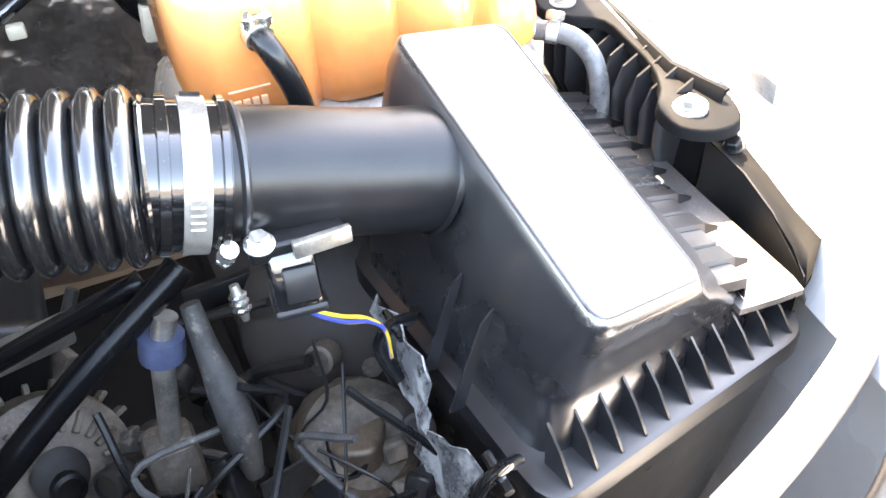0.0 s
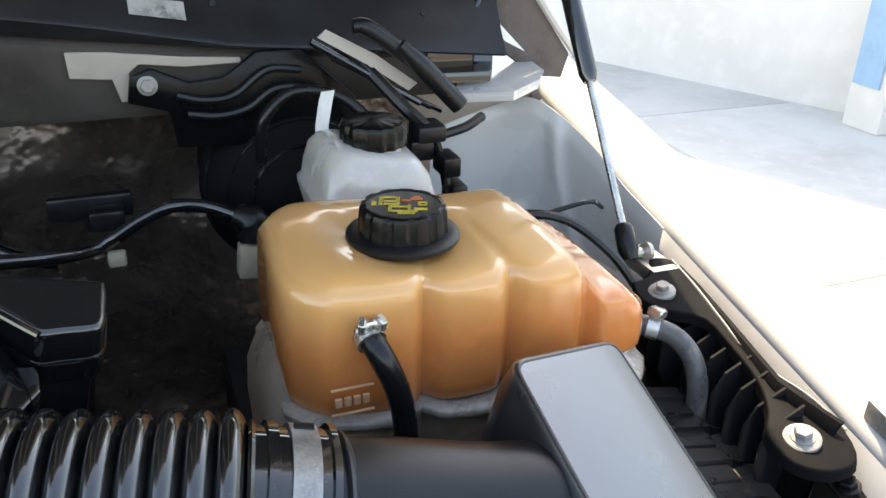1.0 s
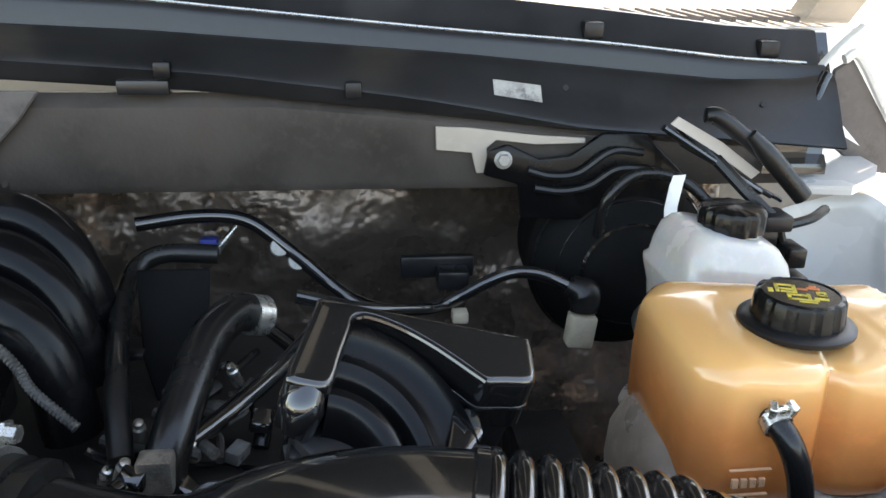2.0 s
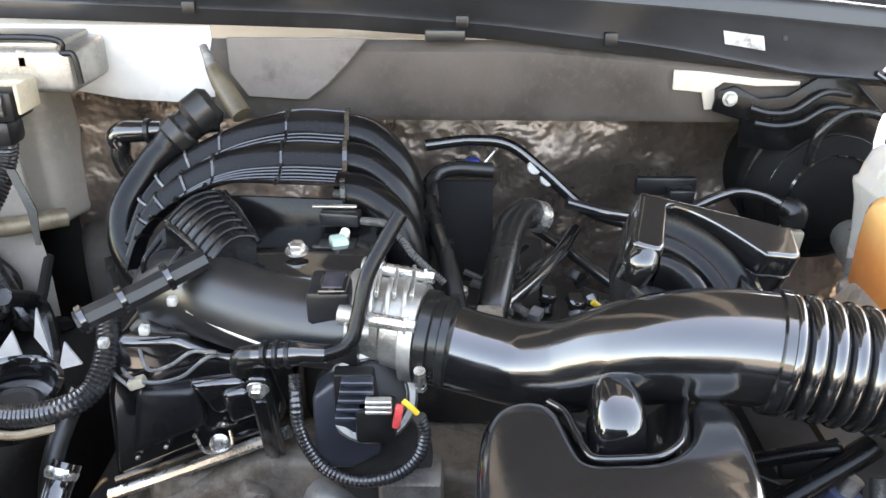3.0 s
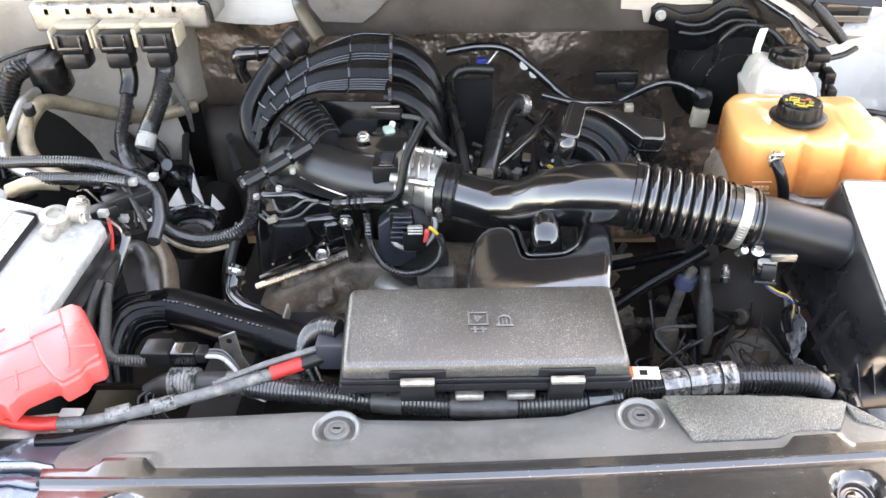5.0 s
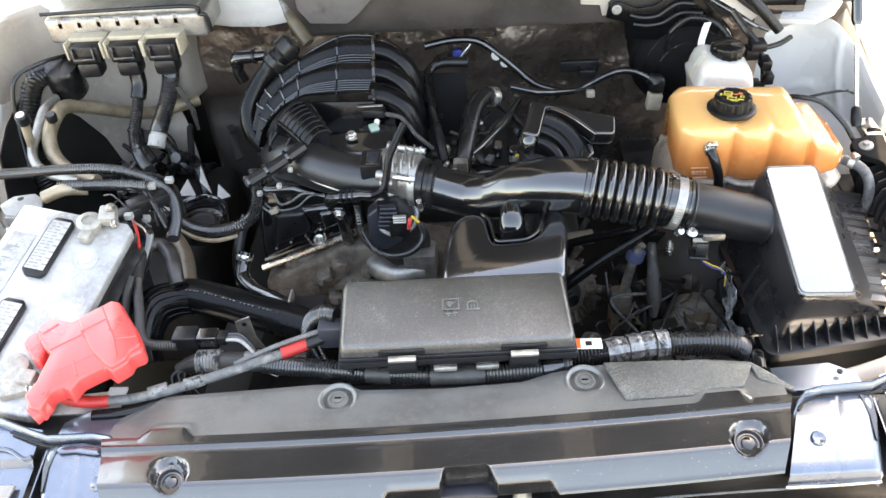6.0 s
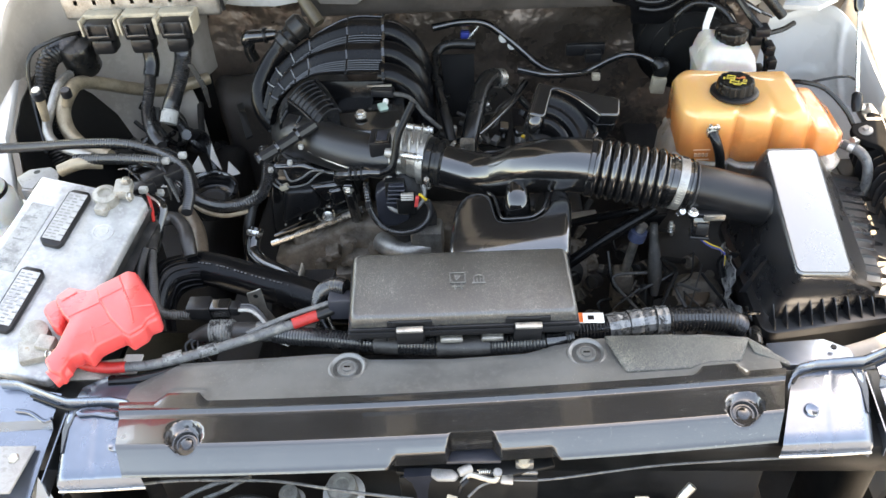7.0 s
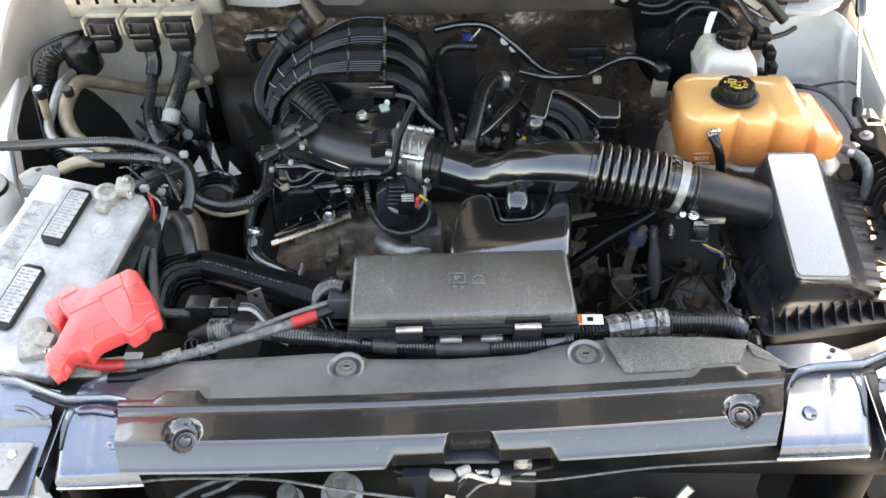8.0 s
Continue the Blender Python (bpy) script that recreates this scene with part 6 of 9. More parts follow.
side = thing("return_hose", (0.83, 0.70, 0.88), "grey-black hose bending down beside the filter box", "hose")
part("hose", tube([(0.812, 0.752, 0.962), (0.828, 0.738, 0.962), (0.843, 0.722, 0.956), (0.852, 0.706, 0.942), (0.855, 0.694, 0.918), (0.855, 0.690, 0.885), (0.854, 0.690, 0.85)], 0.0105, 14), M["greycable"], side)
part("stub", tube([(0.792, 0.768, 0.960), (0.816, 0.748, 0.962)], 0.0085, 12, straight=True), M["milky"], side, "pale plastic stub")
c = part("spring_clamp", lathe([(0.0108, -0.006), (0.0126, -0.006), (0.0126, 0.006), (0.0108, 0.006)], (0.826, 0.740, 0.962), (0.75, -0.6, -0.1), 20), M["steel"], side, "bright spring clamp")
part("clamp_ear", block(0.820, 0.836, 0.731, 0.747, 0.974, 0.984, 0.002, 1, turned(0, 20, 30)), M["steel"], c)

side.location += V((0.0, 0.02, 0.0))
# ---- brake fluid reservoir ----
brake = thing("brake_fluid_reservoir", (0.59, 0.98, 0.95), "milky white brake fluid reservoir on the servo", "reservoir")
bq = [(0.528, 0.905, 0), (0.655, 0.905, 0), (0.655, 1.02, 0), (0.525, 1.035, 0)]
brings = []
for z, g, r in ((0.945, 0.012, 0.02), (0.99, 0.010, 0.02), (1.035, 0.004, 0.022), (1.046, -0.004, 0.024), (1.052, -0.004, 0.024), (1.058, 0.002, 0.024), (1.076, 0.005, 0.026), (1.096, 0.012, 0.026), (1.108, 0.024, 0.024), (1.112, 0.034, 0.02)):
    brings.append([p + V((0, 0, z + 0.012 * (0.59 - p.x) / 0.06 * (z > 1.04))) for p in quad_ring(q_in(bq, g), r)])
part("body", loft(brings), M["milky"], brake, "milky white body", 60)
part("neck", lathe([(0.030, -0.012), (0.030, 0.012)], (0.596, 0.969, 1.107), (0.06, -0.05, 1), 28), M["milky"], brake)
bm = bmesh.new()
rings = [[bm.verts.new(V((0.596, 0.969, 1.112)) + V((math.cos(2 * math.pi * i / 60) * (r - 0.0022 * ((i // 2) % 2)), math.sin(2 * math.pi * i / 60) * (r - 0.0022 * ((i // 2) % 2)), z))) for i in range(60)] for r, z in ((0.0355, 0.0), (0.0355, 0.019), (0.0335, 0.0235), (0.030, 0.0250), (0.0022, 0.0262))]
for a, b in zip(rings, rings[1:]):
    for k in range(60):
        bm.faces.new((a[k], a[(k + 1) % 60], b[(k + 1) % 60], b[k]))
part("cap", bm, M["cap"], brake, "black ribbed screw cap")
part("label_strap", sheet([[(0.549, 1.03, 1.085), (0.562, 1.03, 1.09)], [(0.551, 1.042, 1.11), (0.566, 1.042, 1.112)], [(0.558, 1.052, 1.135), (0.574, 1.052, 1.137)], [(0.562, 1.054, 1.146), (0.577, 1.054, 1.147)]], 0.0015, (0, 1, 0)), M["label"], brake, "upright white label strap")
part("master_cylinder", tube([(0.52, 0.93, 0.93), (0.56, 1.0, 0.935), (0.58, 1.10, 0.94)], 0.03, 16), M["alu"], brake, "cast aluminium master cylinder")
servo = thing("brake_servo", (0.53, 1.2, 0.9), "large round black brake servo", "brake servo")
part("drum", lathe([(0.03, -0.03), (0.06, -0.025), (0.10, 0.0), (0.118, 0.02), (0.125, 0.04), (0.128, 0.045), (0.128, 0.055), (0.12, 0.06), (0.12, 0.15)], (0.560, 1.16, 0.985), (0, 1, 0), 48), M["cowl"], servo, "black pressed drum")
for rad, dz in ((0.070, -0.020), (0.098, 0.0), (0.122, 0.030)):
    part("drum_rib", lathe([(rad - 0.0025, dz + 0.0015), (rad, dz - 0.0022), (rad + 0.0025, dz + 0.002)], (0.560, 1.16, 0.985), (0, 1, 0), 44), M["gloss"], servo)
part("vacuum_hose", tube([(0.50, 1.12, 1.05), (0.505, 1.11, 1.10), (0.54, 1.11, 1.132), (0.59, 1.10, 1.128), (0.625, 1.08, 1.10), (0.645, 1.05, 1.065)], 0.007, 10), M["rubber"], servo)
brk = thing("scuttle_bracket", (0.47, 1.16, 1.05), "black pressed bracket bolted to the scuttle", "bracket")
part("plate", prism([(0.360, 1.118), (0.366, 1.15), (0.390, 1.158), (0.430, 1.138), (0.47, 1.142), (0.51, 1.170), (0.565, 1.170), (0.63, 1.11), (0.63, 1.05), (0.41, 1.06), (0.405, 1.105)], 0, 0.010, 0.003, 2, Matrix(((1, 0, 0, 0), (0, 0, -1, 1.172), (0, 1, 0, 0), (0, 0, 0, 1)))), M["semi"], brk, "black stamped plate")
part("pressed_bead", tube([(0.415, 1.158, 1.125), (0.445, 1.156, 1.118), (0.48, 1.155, 1.122), (0.52, 1.152, 1.150), (0.56, 1.152, 1.148)], 0.005, 8), M["satin"], brk)
part("pressed_bead", tube([(0.425, 1.158, 1.102), (0.46, 1.156, 1.098), (0.495, 1.155, 1.105), (0.53, 1.15, 1.128), (0.58, 1.15, 1.125)], 0.005, 8), M["satin"], brk)
bolt(brk, (0.384, 1.162, 1.138), (0, -1, 0.15), 0.0085, M["washer"])
for k, (r_, m_) in enumerate(((0.0060, "gloss"), (0.0050, "satin"), (0.0045, "gloss"))):
    a, b = V((0.562 + 0.012 * k, 1.10, 1.192 - 0.010 * k)), V((0.690 + 0.014 * k, 1.09, 1.114 - 0.006 * k))
    part("bracket_strip", tube([a, a.lerp(b, 0.5), b], r_, 10, straight=True, flat=0.7), M[m_], brk)
part("pale_strip", sheet([[(0.570, 1.098, 1.196), (0.582, 1.106, 1.203)], [(0.625, 1.094, 1.164), (0.640, 1.104, 1.172)], [(0.676, 1.09, 1.130), (0.690, 1.098, 1.136)]], 0.003, (0, 1, 0)), M["apron"], brk, "bare pale strip between black arms")
part("upper_arm", tube([(0.612, 1.100, 1.206), (0.628, 1.098, 1.204), (0.665, 1.092, 1.178), (0.700, 1.086, 1.148)], [0.009, 0.011, 0.010, 0.009], 12), M["satin"], brk, "black jointed arm")
part("lower_arm", tube([(0.664, 1.085, 1.186), (0.690, 1.08, 1.160), (0.735, 1.07, 1.112)], [0.008, 0.0125, 0.0115], 12), M["rubber"], brk, "black rubber-covered rod")
part("wiring_clip", block(0.665, 0.70, 1.02, 1.06, 1.085, 1.105, 0.004), M["satin"], brk)
lw = thing("corner_wiring", (0.70, 1.03, 0.9), "tangle of black wiring and plugs in the rear corner", "wiring")
for k, pp in enumerate((((0.60, 1.14, 1.185), (0.63, 1.10, 1.155), (0.66, 1.06, 1.12), (0.69, 1.03, 1.09)), ((0.685, 1.03, 1.095), (0.70, 1.03, 1.05), (0.705, 1.02, 0.99), (0.70, 1.02, 0.9)), ((0.67, 1.05, 1.08), (0.66, 1.06, 1.03), (0.665, 1.05, 0.95)), ((0.69, 1.03, 1.09), (0.73, 1.04, 1.095), (0.76, 1.06, 1.10)))):
    part("cable", tube(pp, 0.008 if k == 0 else 0.006, 8), M["rubber"], lw)
for x, y, z, w in ((0.672, 1.045, 1.075, 0.014), (0.70, 1.02, 1.06, 0.011), (0.66, 1.05, 1.02, 0.014), (0.69, 1.04, 0.99, 0.016), (0.715, 1.03, 1.02, 0.010)):
    part("plug", block(x - w, x + w, y - 0.02, y + 0.02, z - 0.012, z + 0.012, 0.003), M["satin"], lw)
wb = thing("wing_cable", (0.80, 0.90, 0.9), "thin black cable hanging across the inner wing", "cable")
part("cable", tube([(0.70, 0.93, 1.02), (0.74, 0.91, 1.035), (0.79, 0.89, 1.03), (0.83, 0.86, 1.0), (0.855, 0.84, 0.965), (0.87, 0.83, 0.94)], 0.0055, 8), M["rubber"], wb)
part("loop", tube([(0.79, 0.98, 0.99), (0.83, 0.97, 1.005), (0.87, 0.97, 1.01), (0.90, 0.99, 0.99)], 0.003, 6), M["rubber"], wb)
part("washer_pipe", tube([(0.72, 0.86, 1.035), (0.75, 0.84, 1.03), (0.775, 0.82, 1.00)], 0.006, 10, ribs=0.002, pitch=0.006), M["loom"], wb)

# black ribbed bracket along the wing
fb = thing("wing_bracket", (0.87, 0.66, 0.86), "black ribbed plastic bracket bolted along the inner wing", "bracket")
wall_line = [(0.908, 0.835), (0.903, 0.79), (0.893, 0.73), (0.882, 0.67), (0.874, 0.625), (0.880, 0.59), (0.886, 0.56)]
part("wall", sheet([[(x, y, 0.962 - 0.06 * (0.835 - y)), (x - 0.006, y, 0.955 - 0.06 * (0.835 - y)), (x - 0.014, y, 0.90), (x - 0.022, y, 0.84)] for x, y in wall_line], 0.005, (1, 0, 0)), M["cowl"], fb, "black moulded wall")
part("wall_foot", block(0.835, 0.905, 0.55, 0.85, 0.838, 0.846, 0.002), M["satin"], fb)
edge = [(0.905, 0.842), (0.900, 0.79), (0.890, 0.73), (0.881, 0.675), (0.886, 0.645), (0.897, 0.605), (0.897, 0.562)]
plate_o = edge + [(0.880, 0.530), (0.848, 0.527), (0.824, 0.545), (0.824, 0.578), (0.846, 0.603), (0.864, 0.64), (0.872, 0.69), (0.874, 0.735), (0.848, 0.756), (0.828, 0.782), (0.836, 0.812), (0.862, 0.822), (0.880, 0.850)]
slope = Matrix(((1, 0, 0, 0), (0, 1, 0, 0), (0, 0.116, 1, -0.116 * 0.79), (0, 0, 0, 1)))
part("bolt_plate", domed(plate_o, 0.950, 0.961, 0.003, 3, slope, 0.001, 3), M["cowl"], fb, "flat black bolt plate", 50)
# pale tube puts the plate's lit outer edge into colour
part("plate_rim", tube([(x + 0.0005, y, 0.960 + 0.116 * (y - 0.79)) for x, y in edge], 0.0016, 6), M["washer"], fb, "thin pale line painted for the lit rim")
bolt(fb, (0.856, 0.788, 0.964), (-0.2, -0.1, 1), 0.0075, M["washer"])
part("washer", lathe([(0.0145, -0.002), (0.0145, 0.0015), (0.0125, 0.0025)], (0.856, 0.788, 0.962), (-0.2, -0.1, 1), 24), M["washer"], fb)
bolt(fb, (0.850, 0.564, 0.938), (-0.2, -0.1, 1), 0.0080, M["washer"])
part("washer", lathe([(0.0160, -0.002), (0.0160, 0.0015), (0.0140, 0.0025)], (0.850, 0.564, 0.936), (-0.2, -0.1, 1), 24), M["washer"], fb)
for k in range(9):
    y = 0.59 + 0.027 * k
    x = 0.872 + 0.024 * k / 8
    part("rib", sheet([[(x - 0.032 - 0.014 * (k > 5), y + 0.006, 0.880), (x - 0.032 - 0.014 * (k > 5), y + 0.006, 0.905 + 0.02 * (k > 5))], [(x - 0.026, y, 0.842), (x - 0.026, y, 0.932)], [(x - 0.002, y - 0.004, 0.842), (x - 0.002, y - 0.004, 0.950)]], 0.0026, (0, 1, 0)), M["airbox"], fb)
fb.location += V((0.014, 0.022, 0.007))
gus = thing("wing_gusset", (0.88, 0.45, 0.8), "black closing panel between filter box and wing", "panel")
part("panel", sheet([[(x0 + (x1 - x0) * u, y0 + (y1 - y0) * u, z - 0.010 * math.sin(math.pi * u)) for u in (0, 0.3, 0.6, 1)] for x0, y0, x1, y1, z in ((0.862, 0.552, 0.890, 0.556, 0.912), (0.862, 0.540, 0.912, 0.544, 0.910), (0.860, 0.500, 0.908, 0.495, 0.903), (0.852, 0.455, 0.896, 0.452, 0.892), (0.845, 0.420, 0.876, 0.418, 0.880), (0.838, 0.398, 0.846, 0.396, 0.868))], 0.006), M["cowl"], gus, "black moulded panel", 60)
part("skirt", sheet([[(x, y, z), (x - 0.004, y, 0.78)] for x, y, z in ((0.862, 0.552, 0.910), (0.860, 0.50, 0.902), (0.852, 0.455, 0.891), (0.838, 0.398, 0.866))], 0.003, (1, 0, 0)), M["bay"], gus)
bolt(gus, (0.881, 0.535, 0.905), (-0.3, 0, 1), 0.008, M["satin"])
gus.location += V((0.012, 0.018, 0.004))
ledge = thing("front_ledge", (0.72, 0.32, 0.80), "cream painted lip in front of the filter box", "body panel")
part("lip", tube([(0.915, 0.50, 0.905), (0.905, 0.42, 0.88), (0.872, 0.365, 0.852), (0.78, 0.325, 0.832), (0.66, 0.29, 0.822), (0.54, 0.262, 0.815)], 0.016, 10, flat=0.6), M["apron"], ledge, "cream painted rolled lip")
part("seal", tube([(0.905, 0.335, 0.865), (0.84, 0.29, 0.85), (0.76, 0.245, 0.86), (0.68, 0.215, 0.88), (0.58, 0.19, 0.91)], 0.012, 12), M["rubber"], ledge, "black rubber seal")
part("vertical_rod", tube([(0.505, 0.245, 0.95), (0.49, 0.20, 0.985), (0.485, 0.175, 0.99)], 0.010, 10), M["rubber"], ledge)

# ---- engine ----
eng = thing("engine", (-0.15, 0.85, 0.5), "dusty cast engine block under black plastic covers", "engine")
part("block_casting", block(-0.40, 0.10, 0.70, 1.22, 0.48, 0.80, 0.03, 3), M["block"], eng, "dusty cast block")
part("front_cover", prism([(-0.45, 0.60), (-0.44, 0.735), (-0.24, 0.835), (-0.08, 0.83), (0.05, 0.80), (0.08, 0.62)], 0, 0.09, 0.012, 3, Matrix(((1, 0, 0, 0), (0, 0, -1, 0.78), (0, 1, 0, 0), (0, 0, 0, 1)))), M["block"], eng, "brown-dusted aluminium front cover")
for x, z in ((-0.40, 0.70), (-0.33, 0.72), (-0.28, 0.69), (-0.20, 0.77), (-0.12, 0.75), (-0.05, 0.72), (0.02, 0.73), (-0.24, 0.64), (-0.14, 0.66)):
    part("boss", lathe([(0.016, 0), (0.015, 0.018), (0.010, 0.020)], (x, 0.69, z), (0, -1, 0.1), 14), M["block"], eng)
for k in range(26):
    rr_ = random.Random(200 + k)
    x, z = rr_.uniform(-0.43, 0.02), rr_.uniform(0.62, 0.80)
    if z < 0.72 + 0.45 * (x + 0.43) and z < 0.82:
        part("casting_lug", joined(block(x - rr_.uniform(0.008, 0.03), x + rr_.uniform(0.008, 0.03), 0.66, 0.70, z - rr_.uniform(0.006, 0.02), z + rr_.uniform(0.006, 0.02), 0.006, 2, turned(rr_.uniform(-15, 15), rr_.uniform(-40, 40), rr_.uniform(-15, 15))), lathe([(0.009, 0), (0.008, 0.012)], (x, 0.668, z), (0, -1, 0.2), 8)), M["block"], eng)
part("water_neck", tube([(-0.18, 0.68, 0.79), (-0.16, 0.65, 0.80), (-0.12, 0.63, 0.805), (-0.07, 0.64, 0.81)], 0.024, 16), M["alu"], eng, "aluminium coolant neck")
part("bracket", block(-0.11, -0.04, 0.62, 0.68, 0.79, 0.86, 0.01), M["alu"], eng)
part("right_head", prism([(0.02, 0.72), (0.10, 0.86), (0.28, 0.80), (0.24, 0.66)], 0, 0.40, 0.02, 3, Matrix(((1, 0, 0, 0), (0, 0, -1, 1.15), (0, 1, 0, 0), (0, 0, 0, 1)))), M["satin"], eng, "second black cam cover")
part("valley_plate", block(-0.22, 0.12, 0.80, 1.2, 0.80, 0.90, 0.02), M["grime"], eng)
# left cam cover
cc = thing("cam_cover", (-0.35, 0.8, 0.74), "glossy black cam cover with a bright gasket edge", "engine cover")
xz = Matrix(((1, 0, 0, 0), (0, 0, -1, 0.90), (0, 1, 0, 0), (0, 0, 0, 1)))
part("cover", prism([(-0.455, 0.752), (-0.245, 0.848), (-0.238, 0.880), (-0.255, 0.935), (-0.33, 0.955), (-0.355, 0.968), (-0.425, 0.965), (-0.447, 0.885)], 0.0, 0.185, 0.012, 4, xz), M["gloss"], cc, "glossy black cover")
part("raised_panel", prism([(-0.425, 0.81), (-0.33, 0.855), (-0.335, 0.91), (-0.405, 0.905)], 0.165, 0.200, 0.012, 4, xz), M["satin"], cc)
part("ridge", prism([(-0.30, 0.86), (-0.262, 0.878), (-0.275, 0.915), (-0.31, 0.905)], 0.165, 0.205, 0.010, 4, xz), M["gloss"], cc)
part("pressed_fold", prism([(-0.350, 0.912), (-0.318, 0.866), (-0.290, 0.878), (-0.272, 0.904), (-0.282, 0.922)], 0.172, 0.196, 0.010, 4, xz), M["resin"], cc, "glossy pressed fold")
part("gasket_edge", tube([(-0.462, 0.712, 0.746), (-0.40, 0.710, 0.773), (-0.32, 0.708, 0.809), (-0.235, 0.706, 0.848)], 0.0075, 8), M["steel"], cc, "bright aluminium gasket edge")
part("edge_step", tube([(-0.452, 0.714, 0.768), (-0.38, 0.711, 0.800), (-0.30, 0.709, 0.836), (-0.25, 0.708, 0.858)], 0.004, 8), M["gloss"], cc)
for k in range(5):
    part("pip", lathe([(0.0025, 0), (0.0025, 0.004), (0.001, 0.005)], (-0.42 + 0.036 * k, 0.713, 0.803 + 0.0165 * k), (0, -1, 0.2), 10), M["zinc"], cc)
bolt(cc, (-0.318, 0.706, 0.829), (0, -1, 0.35), 0.009)
part("bolt_tie", tube([(-0.345, 0.703, 0.845), (-0.335, 0.698, 0.825), (-0.318, 0.694, 0.826)], 0.002, 6), M["steel"], cc)
part("bolt_tie", tube([(-0.318, 0.694, 0.826), (-0.302, 0.698, 0.833), (-0.303, 0.702, 0.852)], 0.002, 6), M["steel"], cc)
# coil packs and thin wires on the cover
for x, y, z in ((-0.40, 0.735, 0.945), (-0.355, 0.735, 0.957)):
    part("coil", joined(block(x - 0.014, x + 0.014, y - 0.012, y + 0.014, z - 0.006, z + 0.012, 0.003), lathe([(0.007, 0), (0.007, 0.012)], (x, y, z + 0.01), (0, -0.4, 1), 12)), M["satin"], cc)
cc.location += V((0.016, 0.005, 0.012))
w = thing("coil_wiring", (-0.37, 0.73, 0.94), "thin grey looped coil wires on the cam cover", "wiring")
for pp in (((-0.425, 0.74, 0.955), (-0.42, 0.715, 0.925), (-0.39, 0.70, 0.918), (-0.35, 0.70, 0.925), (-0.32, 0.71, 0.945), (-0.29, 0.715, 0.945)), ((-0.40, 0.72, 0.955), (-0.385, 0.70, 0.935), (-0.36, 0.70, 0.94), (-0.335, 0.705, 0.955), (-0.31, 0.71, 0.952)), ((-0.43, 0.74, 0.96), (-0.43, 0.71, 0.93), (-0.41, 0.70, 0.912))):
    part("wire", tube(pp, 0.0022, 6), M["greycable"], w)
part("connector", block(-0.412, -0.392, 0.698, 0.712, 0.908, 0.920, 0.003, 2, turned(0, -20, 0)), M["beige"], w, "pale plastic clip")

w.location += V((0.016, 0.005, 0.012))
# support stay beside the cam cover
stay = thing("engine_stay", (-0.244, 0.69, 0.79), "black flat steel stay with bolts at both ends", "bracket")
stay_low, stay_top = V((-0.238, 0.722, 0.786)), V((-0.228, 0.630, 0.975))
stay_way = (stay_top - stay_low).normalized()
stay_out = V((1, 0, 0)).cross(stay_way).normalized() * -1
if stay_out.y > 0:
    stay_out = -stay_out
stay_m = Matrix((V((1, 0, 0)), stay_way, stay_out)).transposed().to_4x4()
stay_m.translation = stay_low
part("bar", prism([(-0.009, -0.016), (0.009, -0.016), (0.013, -0.010), (0.012, 0.215), (0.008, 0.224), (-0.008, 0.224), (-0.012, 0.215), (-0.013, -0.010)], -0.008, -0.001, 0.003, 2, stay_m), M["gloss"], stay)
part("pressed_channel", prism([(-0.006, 0.03), (0.006, 0.03), (0.0055, 0.185), (-0.0055, 0.185)], -0.001, 0.003, 0.0015, 2, stay_m), M["gloss"], stay)
bolt(stay, stay_low, stay_out, 0.0085)
bolt(stay, stay_top, stay_out, 0.0085)

# intake manifold: five curved runners fan round a plenum
man = thing("intake_manifold", (-0.28, 0.95, 0.92), "glossy black plastic intake manifold with curved ribbed runners", "intake manifold")
IN_LINE = [V(p) for p in ((-0.170, 0.892, 1.076), (-0.242, 0.888, 1.080), (-0.316, 0.888, 1.080), (-0.364, 0.870, 1.066), (-0.396, 0.848, 1.040), (-0.412, 0.832, 1.000))]
OUT_LINE = [V(p) for p in ((-0.185, 1.104, 1.130), (-0.258, 1.098, 1.134), (-0.322, 1.050, 1.126), (-0.382, 1.000, 1.102), (-0.426, 0.962, 1.062), (-0.448, 0.930, 1.010))]


def drum(v):
    """A line along the runners; v runs across them from the deck to the bulkhead."""
    return [a.lerp(b, v) for a, b in zip(IN_LINE, OUT_LINE)]


def swell(v):
    """Three round runners side by side with flat ribbed valleys between them."""
    return 0.018 * max(math.exp(-(((v - c) / w_) ** 4)) * (1 - 0.35 * ((v - c) / w_) ** 2) for c, w_ in ((0.0, 0.13), (0.43, 0.10), (0.80, 0.10)))


def out_from(k, n):
    """Which way the drum's skin faces, k of n along a line: up, then over to the left."""
    t = min(1.0, max(0.0, (k / n - 0.45) / 0.45))
    a = t * radians(75)
    return V((-math.sin(a) * 0.8, -math.sin(a) * 0.35, math.cos(a))).normalized()


rows = []
for i in range(61):
    v = i / 60
    line = smooth_path(drum(v), 8)
    rows.append([p + out_from(k, len(line) - 1) * swell(v) for k, p in enumerate(line)])
part("runner", sheet(rows, 0.0), M["semi"], man, "curved glossy runners moulded side by side", 60)
for v in (0.165, 0.20, 0.235, 0.27, 0.30, 0.56, 0.60, 0.64, 0.675, 0.93, 0.985):
    line = smooth_path(drum(v), 8)
    part("runner_rib", tube([p + out_from(k, len(line) - 1) * (swell(v) + 0.0015) for k, p in enumerate(line)], 0.0017, 6, straight=True), M["gloss"], man)
for k in (9, 19, 24, 29, 33):
    pts_ = []
    for i in range(41):
        line = smooth_path(drum(i / 40), 8)
        pts_.append(line[k] + out_from(k, len(line) - 1) * (swell(i / 40) + 0.001))
    part("cross_rib", tube(pts_, 0.0030, 6, straight=True), M["gloss"], man)
